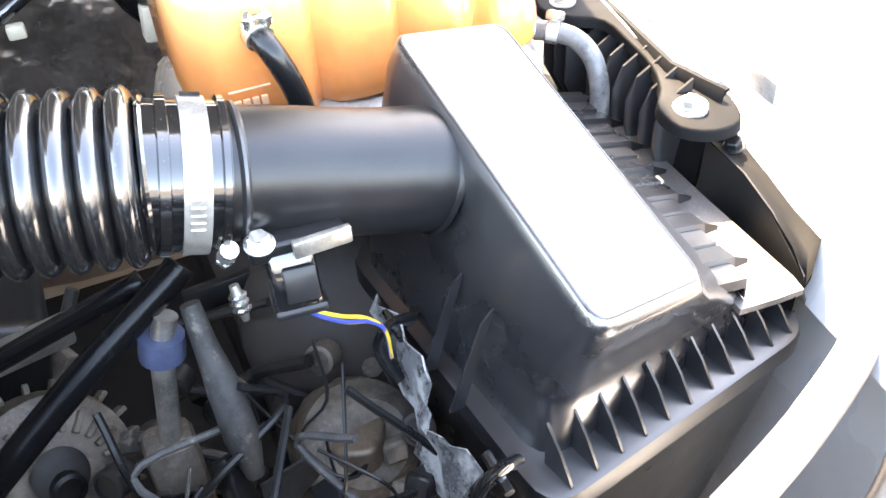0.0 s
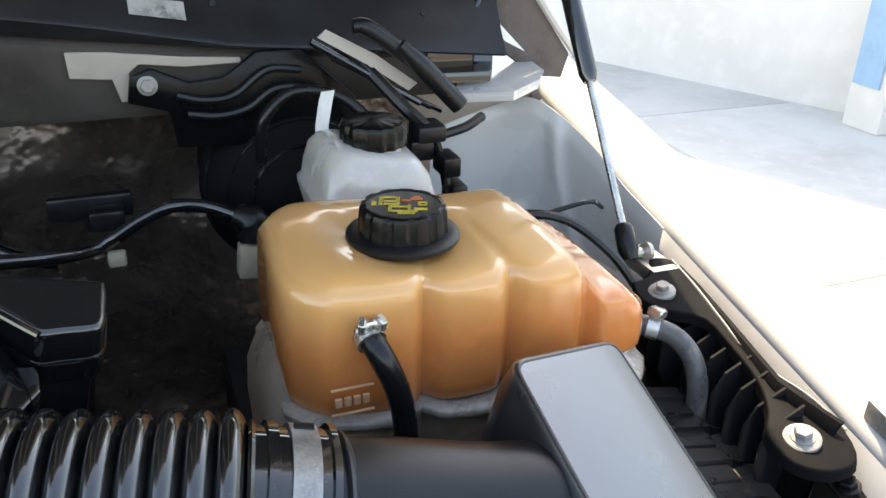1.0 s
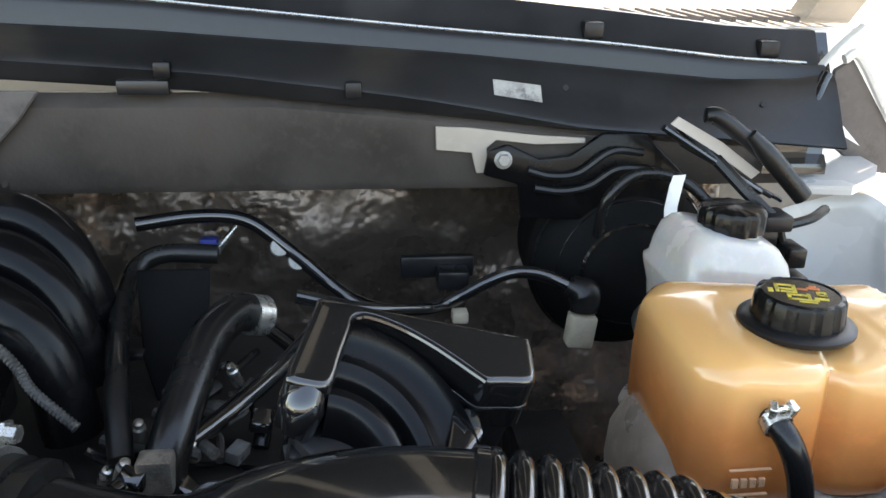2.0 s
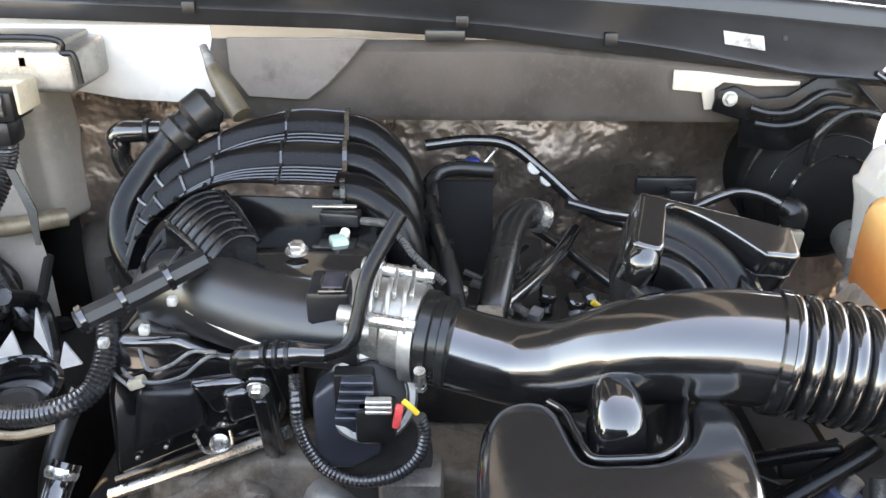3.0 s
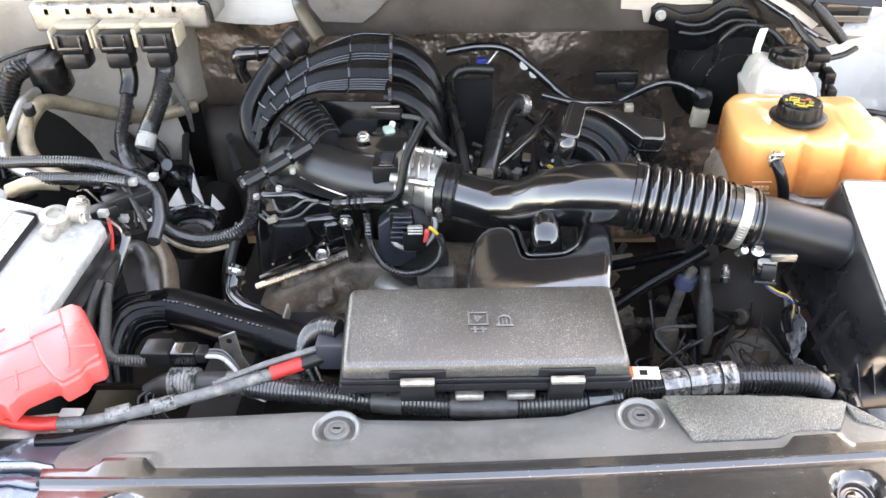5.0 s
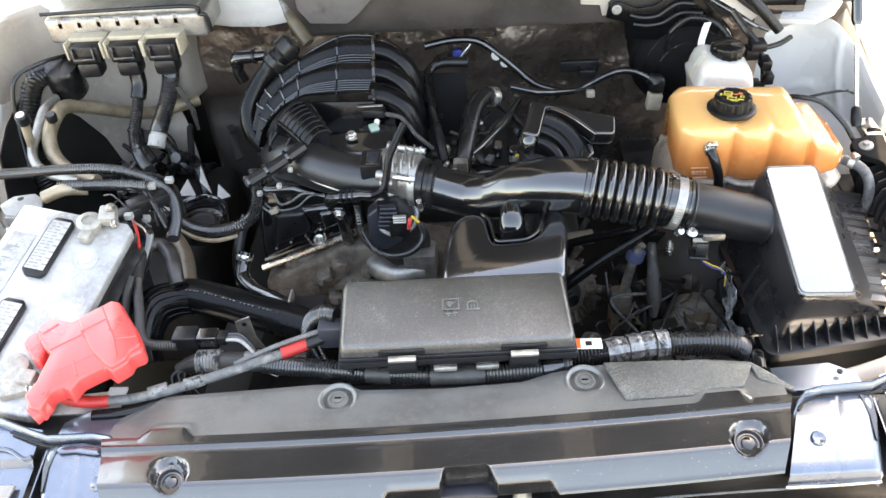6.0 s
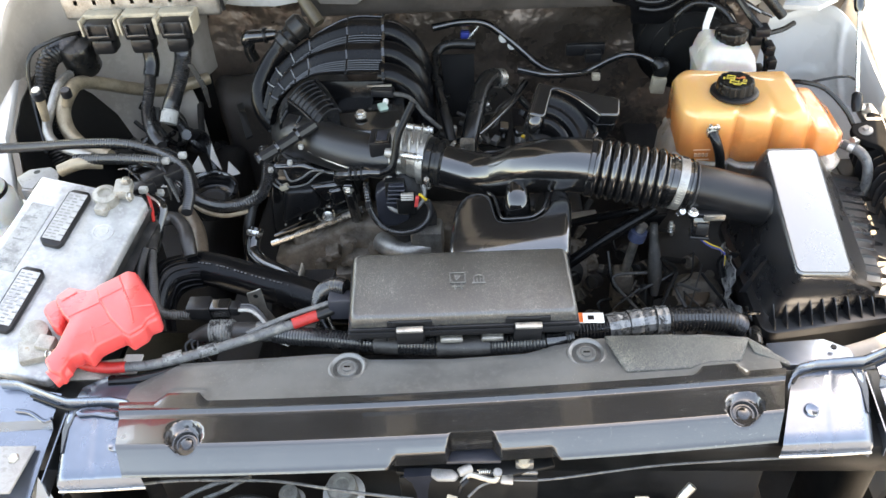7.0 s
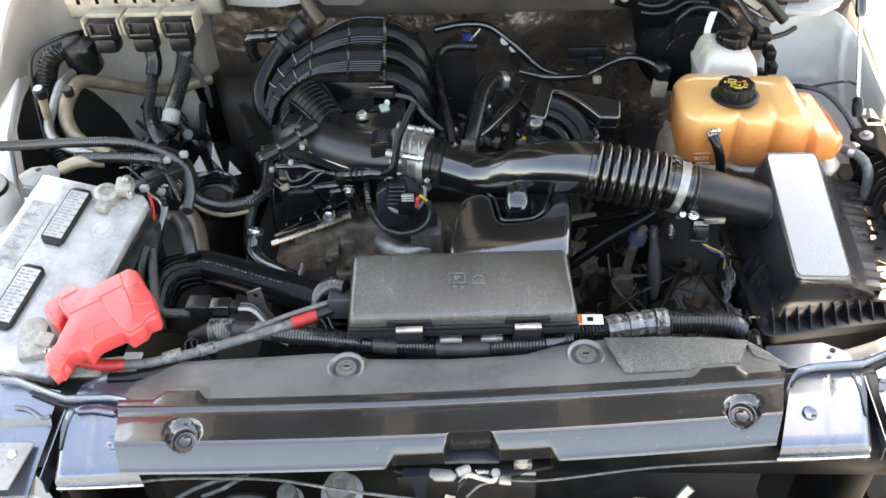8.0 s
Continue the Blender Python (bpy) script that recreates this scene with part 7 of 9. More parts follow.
# flange at the runners' right end, and the three pipes going down from it
part("runner_flange", sheet([[drum(i / 30)[0] + V((0.004, 0, swell(i / 30) + 0.006)), drum(i / 30)[0] + V((0.004, 0, -0.07))] for i in range(31)], 0.006, (-1, 0, 0)), M["gloss"], man)
for v in (0.167, 0.5, 0.833):
    p = drum(v)[0]
    part("runner_pipe", tube([p + V((-0.01, 0, -0.012)), p + V((0.025, -0.002, -0.018)), p + V((0.058, -0.008, -0.045)), p + V((0.080, -0.016, -0.090)), p + V((0.090, -0.022, -0.15))], 0.029, 18), M["semi"], man, "black runner pipe")
# ribbed collector fan in front of the bend
FA, FB, FC, FD = V((-0.314, 0.880, 1.090)), V((-0.257, 0.790, 1.070)), V((-0.378, 0.842, 1.062)), V((-0.302, 0.752, 1.052))


def fan(k, u):
    """A place on the collector: k of 7 round it, u outwards."""
    return FA.lerp(FB, k / 7).lerp(FC.lerp(FD, k / 7), u) + V((0, 0, 0.014 * math.sin(math.pi * u) + 0.004 * math.sin(math.pi * k / 7)))


for k in range(8):
    part("fan_rib", tube([fan(k, u / 6) + V((0, 0, 0.001)) for u in range(7)], 0.0020, 6, straight=True), M["semi"], man)
part("collector", sheet([[fan(k, u / 6) for u in range(7)] for k in range(8)], 0.04), M["semi"], man, "ribbed collector")
part("collector_rim", tube([fan(k, -0.02) + V((0, 0, 0.001)) for k in range(8)], 0.0028, 8, straight=True), M["gloss"], man)
part("collector_rim", tube([fan(k, 0.97) + V((0, 0, 0.002)) for k in range(8)], 0.0030, 8, straight=True), M["gloss"], man)
part("front_wall", sheet([[p, p + V((0.006, -0.012, -0.03)), p + V((0.008, -0.014, -0.10))] for p in smooth_path(drum(0.0), 6)], 0.004, (0, 1, 0)), M["semi"], man)
part("plenum", tube([(-0.122, 0.692, 1.008), (-0.185, 0.702, 1.009), (-0.25, 0.725, 1.012), (-0.31, 0.762, 1.010), (-0.358, 0.808, 0.990), (-0.385, 0.865, 0.965)], [0.046, 0.046, 0.047, 0.049, 0.052, 0.052], 28, 8), M["plenum"], man, "glossy round plenum tube")
part("plenum_deck", prism([(-0.345, 0.79), (-0.28, 0.745), (-0.160, 0.735), (-0.115, 0.77), (-0.125, 0.905), (-0.25, 0.90), (-0.325, 0.86)], 0.97, 1.046, 0.012, 3), M["gloss"], man, "satin black plenum deck")
part("deck_edge", tube([(-0.318, 0.875, 1.092), (-0.300, 0.845, 1.090), (-0.280, 0.820, 1.082), (-0.262, 0.796, 1.074), (-0.252, 0.786, 1.066)], 0.0035, 8), M["semi"], man)
part("tube_seam", tube([(-0.175, 0.655, 0.998), (-0.22, 0.666, 1.002), (-0.27, 0.685, 1.010), (-0.318, 0.712, 1.018)], 0.003, 8), M["zinc"], man)
bolt(man, (-0.210, 0.788, 1.054), (0, -0.1, 1), 0.010)
bolt(man, (-0.164, 1.060, 1.050), (0.3, -0.2, 1), 0.009)
for k in range(3):
    part("collar_ring", tube([(-0.392 + 0.036 * k, 0.800 - 0.020 * k, 1.000), (-0.388 + 0.036 * k, 0.788 - 0.022 * k, 1.038), (-0.372 + 0.034 * k, 0.806 - 0.024 * k, 1.060)], 0.0035, 8), M["semi"], man)
gs = thing("pressure_sensor", (-0.167, 0.83, 1.03), "pale green sensor plug on the manifold deck", "sensor")
part("plug", block(-0.178, -0.158, 0.82, 0.845, 1.032, 1.052, 0.003, 2, turned(0, 0, 20)), M["green"], gs, "pale green plug")
part("tip", lathe([(0.006, 0), (0.006, 0.012)], (-0.165, 0.845, 1.046), (0.2, 1, 0.3), 10), M["label"], gs)
part("stub", block(-0.156, -0.130, 0.815, 0.832, 1.028, 1.042, 0.003), M["satin"], gs)
sp = thing("wire_plug", (-0.165, 0.87, 1.05), "black plug with a braided wire above the manifold deck", "plug")
part("plug", block(-0.195, -0.145, 0.862, 0.885, 1.052, 1.070, 0.004, 2, turned(0, 0, -8)), M["satin"], sp)
part("strap", block(-0.205, -0.150, 0.875, 0.882, 1.072, 1.075, 0.001), M["zinc"], sp)
part("wire", tube([(-0.143, 0.865, 1.060), (-0.111, 0.84, 1.066), (-0.092, 0.83, 1.050), (-0.076, 0.815, 1.035), (-0.041, 0.80, 1.008)], 0.004, 8, ribs=0.0012, pitch=0.004), M["cloth"], sp)

drain = thing("drain_tube", (-0.36, 1.1, 1.1), "olive-brown rubber drain tube hanging from the scuttle", "tube")
part("tube", tube([(-0.380, 1.12, 1.190), (-0.366, 1.105, 1.172), (-0.348, 1.09, 1.150), (-0.332, 1.075, 1.132)], [0.010, 0.0135, 0.015, 0.0145], 16), M["olive"], drain, "olive-brown rubber tube")
part("stub", tube([(-0.394, 1.135, 1.218), (-0.386, 1.125, 1.202), (-0.379, 1.118, 1.188)], [0.006, 0.007, 0.010], 10), M["greycable"], drain)

# throttle body
tb = thing("throttle_body", (-0.095, 0.70, 0.92), "cast aluminium throttle body with a bolted flange", "throttle body")
ax = V((0.97, -0.22, -0.05))
part("bore", lathe([(0.046, -0.045), (0.052, -0.042), (0.052, -0.03), (0.047, -0.026), (0.047, 0.0), (0.050, 0.003), (0.050, 0.022), (0.044, 0.026)], (-0.095, 0.685, 0.992), ax, 32), M["alu"], tb, "cast bore")
q = V((0, 0, 1)).rotation_difference(ax.normalized()).to_matrix()
for a in (45, 135, 225, 315):
    p = V((-0.125, 0.692, 0.993)) + q @ V((0.055 * math.cos(radians(a)), 0.055 * math.sin(radians(a)), 0))
    part("lug", lathe([(0.011, -0.008), (0.011, 0.012), (0.009, 0.014)], p, ax, 14), M["alu"], tb)
    part("long_bolt", joined(lathe([(0.0075, 0.012), (0.0075, 0.060)], p, ax, 12), lathe([(0.010, 0.060), (0.010, 0.063), (0.007, 0.063), (0.007, 0.071)], p, ax, 6)), M["steel"], tb)
for k in range(4):
    part("web", block(-0.125 + 0.018 * k, -0.121 + 0.018 * k, 0.66 - 0.003 * k, 0.72, 1.036, 1.044, 0.001, 1), M["alu"], tb)
part("motor_housing", lathe([(0.030, -0.03), (0.046, -0.026), (0.049, -0.018), (0.049, 0.004), (0.046, 0.008), (0.040, 0.008), (0.038, 0.002), (0.012, 0.001), (0.010, 0.004), (0.0, 0.004)], (-0.112, 0.634, 0.934), (0.12, -0.88, 0.46), 32), M["alu"], tb, "round cast motor housing")
part("motor_cover", lathe([(0.037, 0.0), (0.037, 0.007), (0.033, 0.010), (0.014, 0.011), (0.0, 0.011)], (-0.112, 0.634, 0.934), (0.12, -0.88, 0.46), 28), M["bay"], tb, "black motor cover")
gc = part("gear_cover", block(-0.176, -0.130, 0.648, 0.705, 0.975, 1.046, 0.006), M["satin"], tb, "black gear cover")
part("cover_frame", block(-0.163, -0.134, 0.645, 0.690, 1.045, 1.051, 0.003), M["gloss"], gc, "raised window frame")
part("cover_window", block(-0.159, -0.138, 0.650, 0.685, 1.050, 1.0525, 0.002), M["navy"], gc)
part("side_boss", lathe([(0.010, 0), (0.010, 0.022), (0.008, 0.024), (0.003, 0.024)], (-0.112, 0.632, 1.012), (-1, -0.15, 0.05), 16), M["alu"], tb)
for k in range(3):
    part("casting_rib", tube([(-0.112 + 0.017 * k, 0.650 - 0.004 * k, 1.020), (-0.110 + 0.017 * k, 0.662 - 0.004 * k, 1.040), (-0.108 + 0.017 * k, 0.685 - 0.004 * k, 1.047)], 0.0028, 8), M["alu"], tb)
tb.location += V((-0.004, 0.012, 0.022))
# plug box with ribs, red lock, looped lead
pb = thing("control_plug", (-0.14, 0.64, 0.85), "blue-black ribbed control plug with a red lock tab", "plug")
face = Matrix(((1, 0, 0, 0), (0, 0, -1, 0.640), (0, 1, 0, 0), (0, 0, 0, 1)))
part("housing", prism([(-0.174, 0.880), (-0.173, 0.968), (-0.150, 0.988), (-0.128, 0.988), (-0.129, 0.936), (-0.104, 0.934), (-0.104, 0.900), (-0.136, 0.880)], -0.02, 0.018, 0.005, 3, face), M["navy"], pb, "dark blue-black housing")
part("rib_block", prism([(-0.150, 0.948), (-0.150, 1.000), (-0.110, 1.000), (-0.106, 0.962), (-0.118, 0.948)], 0.004, 0.022, 0.003, 2, face), M["bay"], pb)
for k in range(5):
    part("rib", block(-0.149 + 0.002 * k, -0.109 - 0.003 * (4 - k) * (k < 3), 0.608, 0.622, 0.951 + 0.0105 * k, 0.9555 + 0.0105 * k, 0.001, 1), M["navy"], pb)
part("latch_bar", joined(*[block(-0.117, -0.091, 0.600, 0.610, 0.965 + 0.0058 * k, 0.969 + 0.0058 * k, 0.001, 1) for k in range(3)]), M["zinc"], pb, "worn pale latch bars")
part("socket", block(-0.128, -0.088, 0.606, 0.635, 0.925, 0.966, 0.004), M["bay"], pb)
part("red_lock", block(-0.089, -0.081, 0.596, 0.606, 0.951, 0.976, 0.002, 2, turned(0, 10, 0)), M["red"], pb, "red lock tab")
part("yellow_lead", tube([(-0.080, 0.605, 0.979), (-0.074, 0.604, 0.974), (-0.066, 0.605, 0.964)], 0.0030, 8), M["wirey"], pb)
part("pulley", lathe([(0.02, -0.012), (0.052, -0.012), (0.054, 0), (0.052, 0.012), (0.02, 0.012)], (-0.105, 0.655, 0.872), (0.2, -1, 0.2), 30), M["grime"], pb)
lp = thing("looped_lead", (-0.15, 0.65, 0.84), "looped black corrugated lead under the throttle", "lead")
part("lead", tube([(-0.192, 0.640, 0.985), (-0.189, 0.622, 0.961), (-0.188, 0.620, 0.936), (-0.180, 0.620, 0.908), (-0.162, 0.618, 0.882), (-0.128, 0.612, 0.872), (-0.090, 0.608, 0.884), (-0.066, 0.608, 0.908), (-0.059, 0.610, 0.936), (-0.064, 0.608, 0.958)], 0.0062, 10, ribs=0.0010, pitch=0.005), M["loom"], lp)
# breather hoses over the throttle
bh = thing("breather_hose", (-0.15, 0.70, 0.97), "bent black breather hose joined to a ribbed union", "hose")
part("hose", tube([(-0.090, 0.735, 1.112), (-0.105, 0.722, 1.088), (-0.122, 0.705, 1.058), (-0.131, 0.69, 1.020), (-0.140, 0.68, 0.996), (-0.165, 0.678, 0.985)], 0.0078, 14), M["semi"], bh)
part("union", tube([(-0.162, 0.679, 0.985), (-0.185, 0.682, 0.984), (-0.190, 0.683, 0.983), (-0.236, 0.688, 0.976)], [0.0095, 0.0100, 0.0125, 0.0120], 16, straight=True), M["gloss"], bh)
for k in range(3):
    part("ring", lathe([(0.0120, -0.003), (0.0142, -0.002), (0.0142, 0.002), (0.0120, 0.003)], (-0.200 - 0.012 * k, 0.684, 0.981), (1, -0.1, 0.08), 18), M["satin"], bh)
part("elbow", tube([(-0.234, 0.688, 0.976), (-0.250, 0.692, 0.970), (-0.254, 0.70, 0.953)], 0.0120, 14), M["rubber"], bh)

bh.location += V((0.006, -0.05, 0.032))
# fuel rail bar and its plugs
fr = thing("fuel_rail", (-0.40, 0.74, 0.98), "black plastic rail with pale clips along the manifold", "rail")
part("bar", tube([(-0.452, 0.695, 0.985), (-0.395, 0.728, 1.003), (-0.335, 0.768, 1.024)], 0.0125, 8, straight=True), M["satin"], fr)
for t in (0.05, 0.35, 0.7):
    p = V((-0.452, 0.695, 0.985)).lerp(V((-0.335, 0.768, 1.024)), t)
    part("ring", lathe([(0.013, -0.004), (0.0155, -0.003), (0.0155, 0.003), (0.013, 0.004)], p, (0.81, 0.5, 0.28), 12), M["gloss"], fr)
for x, y, z in ((-0.425, 0.69, 0.965), (-0.385, 0.70, 0.975), (-0.365, 0.735, 0.990)):
    part("clip", block(x - 0.005, x + 0.005, y - 0.006, y + 0.004, z - 0.005, z + 0.005, 0.002), M["clip"], fr, "pale plastic clip")

fr.location += V((0.035, -0.03, 0.044))
# hoses behind and beside the engine
h = thing("breather_pipe", (-0.45, 0.92, 0.93), "thick ribbed black breather hose curving round the manifold", "hose")
part("boot", lathe([(0.020, -0.022), (0.028, -0.014), (0.028, 0.012), (0.020, 0.020)], (-0.366, 0.945, 1.168), (0.7, 0.3, 0.5), 22), M["rubber"], h)
part("elbow", tube([(-0.352, 0.955, 1.160), (-0.372, 0.945, 1.158), (-0.395, 0.936, 1.142), (-0.412, 0.930, 1.122)], 0.0235, 18), M["semi"], h, "moulded rubber elbow")
part("boot_cuff", lathe([(0.024, -0.012), (0.0275, -0.008), (0.0275, 0.008), (0.024, 0.012)], (-0.398, 0.935, 1.139), (0.7, 0.25, 0.6), 20), M["rubber"], h)
HOSE = [(-0.408, 0.930, 1.126), (-0.436, 0.917, 1.098), (-0.462, 0.893, 1.060), (-0.468, 0.875, 1.03), (-0.460, 0.858, 1.00), (-0.438, 0.842, 0.972)]
part("hose", tube(HOSE, 0.0215, 18, n=8), M["semi"], h)
for k in range(9):
    a = k * 0.42 + 1.5
    off = V((math.cos(a) * 0.85, -0.42 * abs(math.sin(a)), math.sin(a) * 0.75)) * 0.0225
    part("hose_ridge", tube([V(p) + off for p in HOSE], 0.0022, 6), M["semi"], h)
part("union", tube([(-0.505, 1.0, 1.100), (-0.510, 1.0, 1.112), (-0.50, 1.0, 1.120), (-0.47, 1.0, 1.122), (-0.435, 1.0, 1.125)], [0.014, 0.015, 0.016, 0.015, 0.011], 14), M["gloss"], h)
part("union_drop", tube([(-0.505, 1.0, 1.105), (-0.508, 1.0, 1.085), (-0.50, 1.0, 1.06)], 0.014, 14), M["rubber"], h)
part("union_ring", lathe([(0.015, -0.004), (0.018, -0.003), (0.018, 0.003), (0.015, 0.004)], (-0.462, 1.0, 1.1225), (1, 0, 0.08), 18), M["satin"], h)
h.location += V((0.0, 0.06, -0.01))
h = thing("coolant_hose", (0.04, 0.9, 0.9), "dusty black coolant hose with a bright clamp at its end", "hose")
part("hose", tube([(0.092, 1.020, 1.002), (0.068, 1.000, 1.016), (0.046, 0.955, 1.010), (0.031, 0.895, 0.982), (0.018, 0.84, 0.945), (0.010, 0.81, 0.90)], 0.021, 18), M["rubber"], h)
part("end_clamp", lathe([(0.0215, -0.010), (0.0228, -0.010), (0.0228, 0.010), (0.0215, 0.010)], (0.087, 1.016, 1.005), (0.75, 0.62, -0.40), 24), M["steel"], h, "bright steel band")
part("lower_clip", block(-0.002, 0.030, 0.805, 0.83, 0.93, 0.965, 0.004), M["zinc"], h)
h = thing("heater_pipe", (-0.05, 1.0, 0.9), "black heater pipe running down beside a flat shield", "pipe")
part("pipe", tube([(0.030, 1.150, 1.026), (-0.03, 1.146, 1.030), (-0.060, 1.136, 1.020), (-0.068, 1.10, 1.008), (-0.056, 1.0, 0.998), (-0.036, 0.90, 0.980), (-0.022, 0.84, 0.945)], 0.0120, 12), M["rubber"], h)
part("flat_shield", prism([(-0.055, 1.03), (0.028, 1.03), (0.028, 0.91), (-0.015, 0.86), (-0.045, 0.94)], 0.0, 0.006, 0.002, 1, Matrix(((1, 0, 0, 0), (0, 0.55, -1, 0.53), (0, 1, 0.0, 0.0), (0, 0, 0, 1)))), M["cowl"], h, "flat dark shield")
part("tie", block(-0.07, -0.03, 0.985, 1.0, 0.97, 0.978, 0.002), M["satin"], h)
h = thing("bulkhead_harness", (0.08, 1.2, 0.93), "black taped harness clipped across the bulkhead", "harness")
part("harness", tube([(-0.077, 1.2, 1.049), (-0.004, 1.22, 1.052), (0.058, 1.22, 1.045), (0.111, 1.21, 1.007), (0.165, 1.2, 0.960), (0.205, 1.18, 0.939), (0.261, 1.15, 0.935)], 0.0095, 12), M["gloss"], h)
for p in ((0.100, 1.205, 1.012), (0.122, 1.205, 0.992)):
    part("clip", lathe([(0.0115, -0.003), (0.0125, 0.0), (0.0115, 0.003), (0.0, 0.003)], p, (0.3, -1, 0.5), 16), M["clip"], h, "small pale round clip")
h = thing("sensor_plug", (0.0, 1.2, 0.98), "small blue plug with a bright metal tip", "plug")
part("plug", block(-0.032, -0.008, 1.195, 1.215, 0.985, 1.004, 0.004), M["blue"], h, "blue plug body")
part("tip", tube([(-0.010, 1.2, 0.985), (0.005, 1.2, 1.005), (0.022, 1.21, 1.024)], [0.007, 0.004, 0.003], 10, straight=True), M["steel"], h, "bright metal tip")
h.location += V((0.022, 0.055, 0.004))
h = thing("vacuum_line", (0.36, 1.0, 0.95), "thin curved vacuum line ending in a rubber boot", "hose")
part("line", tube([(0.10, 0.93, 1.055), (0.17, 0.935, 1.035), (0.24, 0.97, 1.015), (0.274, 1.0, 1.006), (0.299, 1.0, 1.018), (0.331, 1.0, 1.036), (0.363, 1.0, 1.047), (0.402, 1.0, 1.041), (0.437, 0.99, 1.027)], 0.0082, 12), M["gloss"], h)
part("boot", tube([(0.430, 0.992, 1.032), (0.448, 0.985, 1.022), (0.448, 0.98, 1.000)], [0.012, 0.021, 0.017], 16), M["rubber"], h)
part("plug", block(0.428, 0.462, 0.965, 0.99, 0.955, 0.998, 0.004, 2, turned(0, 6, 0)), M["beige"], h, "beige plug")
part("side_clip", block(0.285, 0.305, 0.985, 1.005, 0.985, 1.0, 0.003), M["beige"], h)
h.location += V((0.03, 0.1, -0.035))
h = thing("fuel_line", (0.15, 1.05, 0.9), "dark fuel line along the cam cover", "pipe")
part("line", tube([(0.085, 1.08, 0.965), (0.13, 1.02, 0.955), (0.18, 0.95, 0.94), (0.23, 0.90, 0.925)], 0.009, 10), M["gloss"], h)
for k in range(4):
    part("injector", tube([(0.10 + 0.035 * k, 0.94 - 0.02 * k, 0.93), (0.095 + 0.035 * k, 0.91 - 0.02 * k, 0.905)], 0.009, 10, straight=True), M["satin"], h)
    part("injector_plug", block(0.085 + 0.035 * k, 0.108 + 0.035 * k, 0.905 - 0.02 * k, 0.93 - 0.02 * k, 0.925, 0.94, 0.003, 1, turned(20, 10, 20 * k)), M["gloss"], h)
h = thing("injector_wiring", (0.08, 0.85, 0.88), "cluttered injector wiring and clips in the engine valley", "wiring")
for k in range(34):
    rr_ = random.Random(1300 + k)
    x, y = rr_.uniform(-0.05, 0.17), rr_.uniform(0.74, 1.02)
    z = rr_.uniform(0.905, 0.955)
    kind = k % 3
    if kind == 0:
        way = V((rr_.uniform(-1, 1), rr_.uniform(-0.3, 1), 0)).normalized()
        pp = [V((x, y, z)) + way * 0.03 * j + V((rr_.uniform(-0.01, 0.01), rr_.uniform(-0.01, 0.01), rr_.uniform(-0.012, 0.012))) for j in range(4)]
        part("lead", tube(pp, rr_.choice((0.003, 0.0045, 0.006)), 8, 6), M[rr_.choice(("gloss", "loom", "rubber", "cloth"))], h)
    elif kind == 1:
        bm = block(-0.012, 0.012, -0.008, 0.008, -0.007, 0.007, 0.002, 2, turned(rr_.uniform(-40, 40), rr_.uniform(-40, 40), rr_.uniform(0, 180)))
        bmesh.ops.translate(bm, vec=(x, y, z), verts=bm.verts)
        part("plug", bm, M[rr_.choice(("gloss", "gloss", "satin", "greycable"))], h)
    else:
        part("stud", lathe([(0.007, -0.02), (0.007, 0.004), (0.005, 0.006), (0.005, 0.012), (0.003, 0.013)], (x, y, z), (rr_.uniform(-0.4, 0.4), -0.4, 1), 10), M[rr_.choice(("zinc", "steel", "block", "satin"))], h)
part("rail", tube([(-0.02, 0.80, 0.94), (0.05, 0.88, 0.95), (0.11, 0.97, 0.96), (0.15, 1.06, 0.965)], 0.010, 10), M["gloss"], h)
h = thing("dipstick", (0.20, 0.83, 0.9), "yellow dipstick handle behind the intake resonator", "dipstick")
part("handle", tube([(0.135, 0.80, 0.985), (0.145, 0.80, 0.975), (0.150, 0.795, 0.955)], 0.004, 8), M["wirey"], h)
h = thing("rear_bracket", (0.28, 1.12, 0.98), "small black bracket and plug on the bulkhead", "bracket")
part("plate", block(0.255, 0.35, 1.15, 1.165, 0.985, 1.015, 0.004), M["satin"], h)
part("plug", block(0.30, 0.34, 1.12, 1.15, 0.98, 1.005, 0.004), M["satin"], h)

# ---- left side: battery ----
bat = thing("battery", (-0.735, 0.40, 0.86), "grey dusty car battery with two vent covers", "battery")
BT = pose(-0.707, 0.346, 1.06, 10.4, 10.1, -7.4)


def on_battery(bm):
    bmesh.ops.transform(bm, matrix=BT, verts=bm.verts)
    return bm


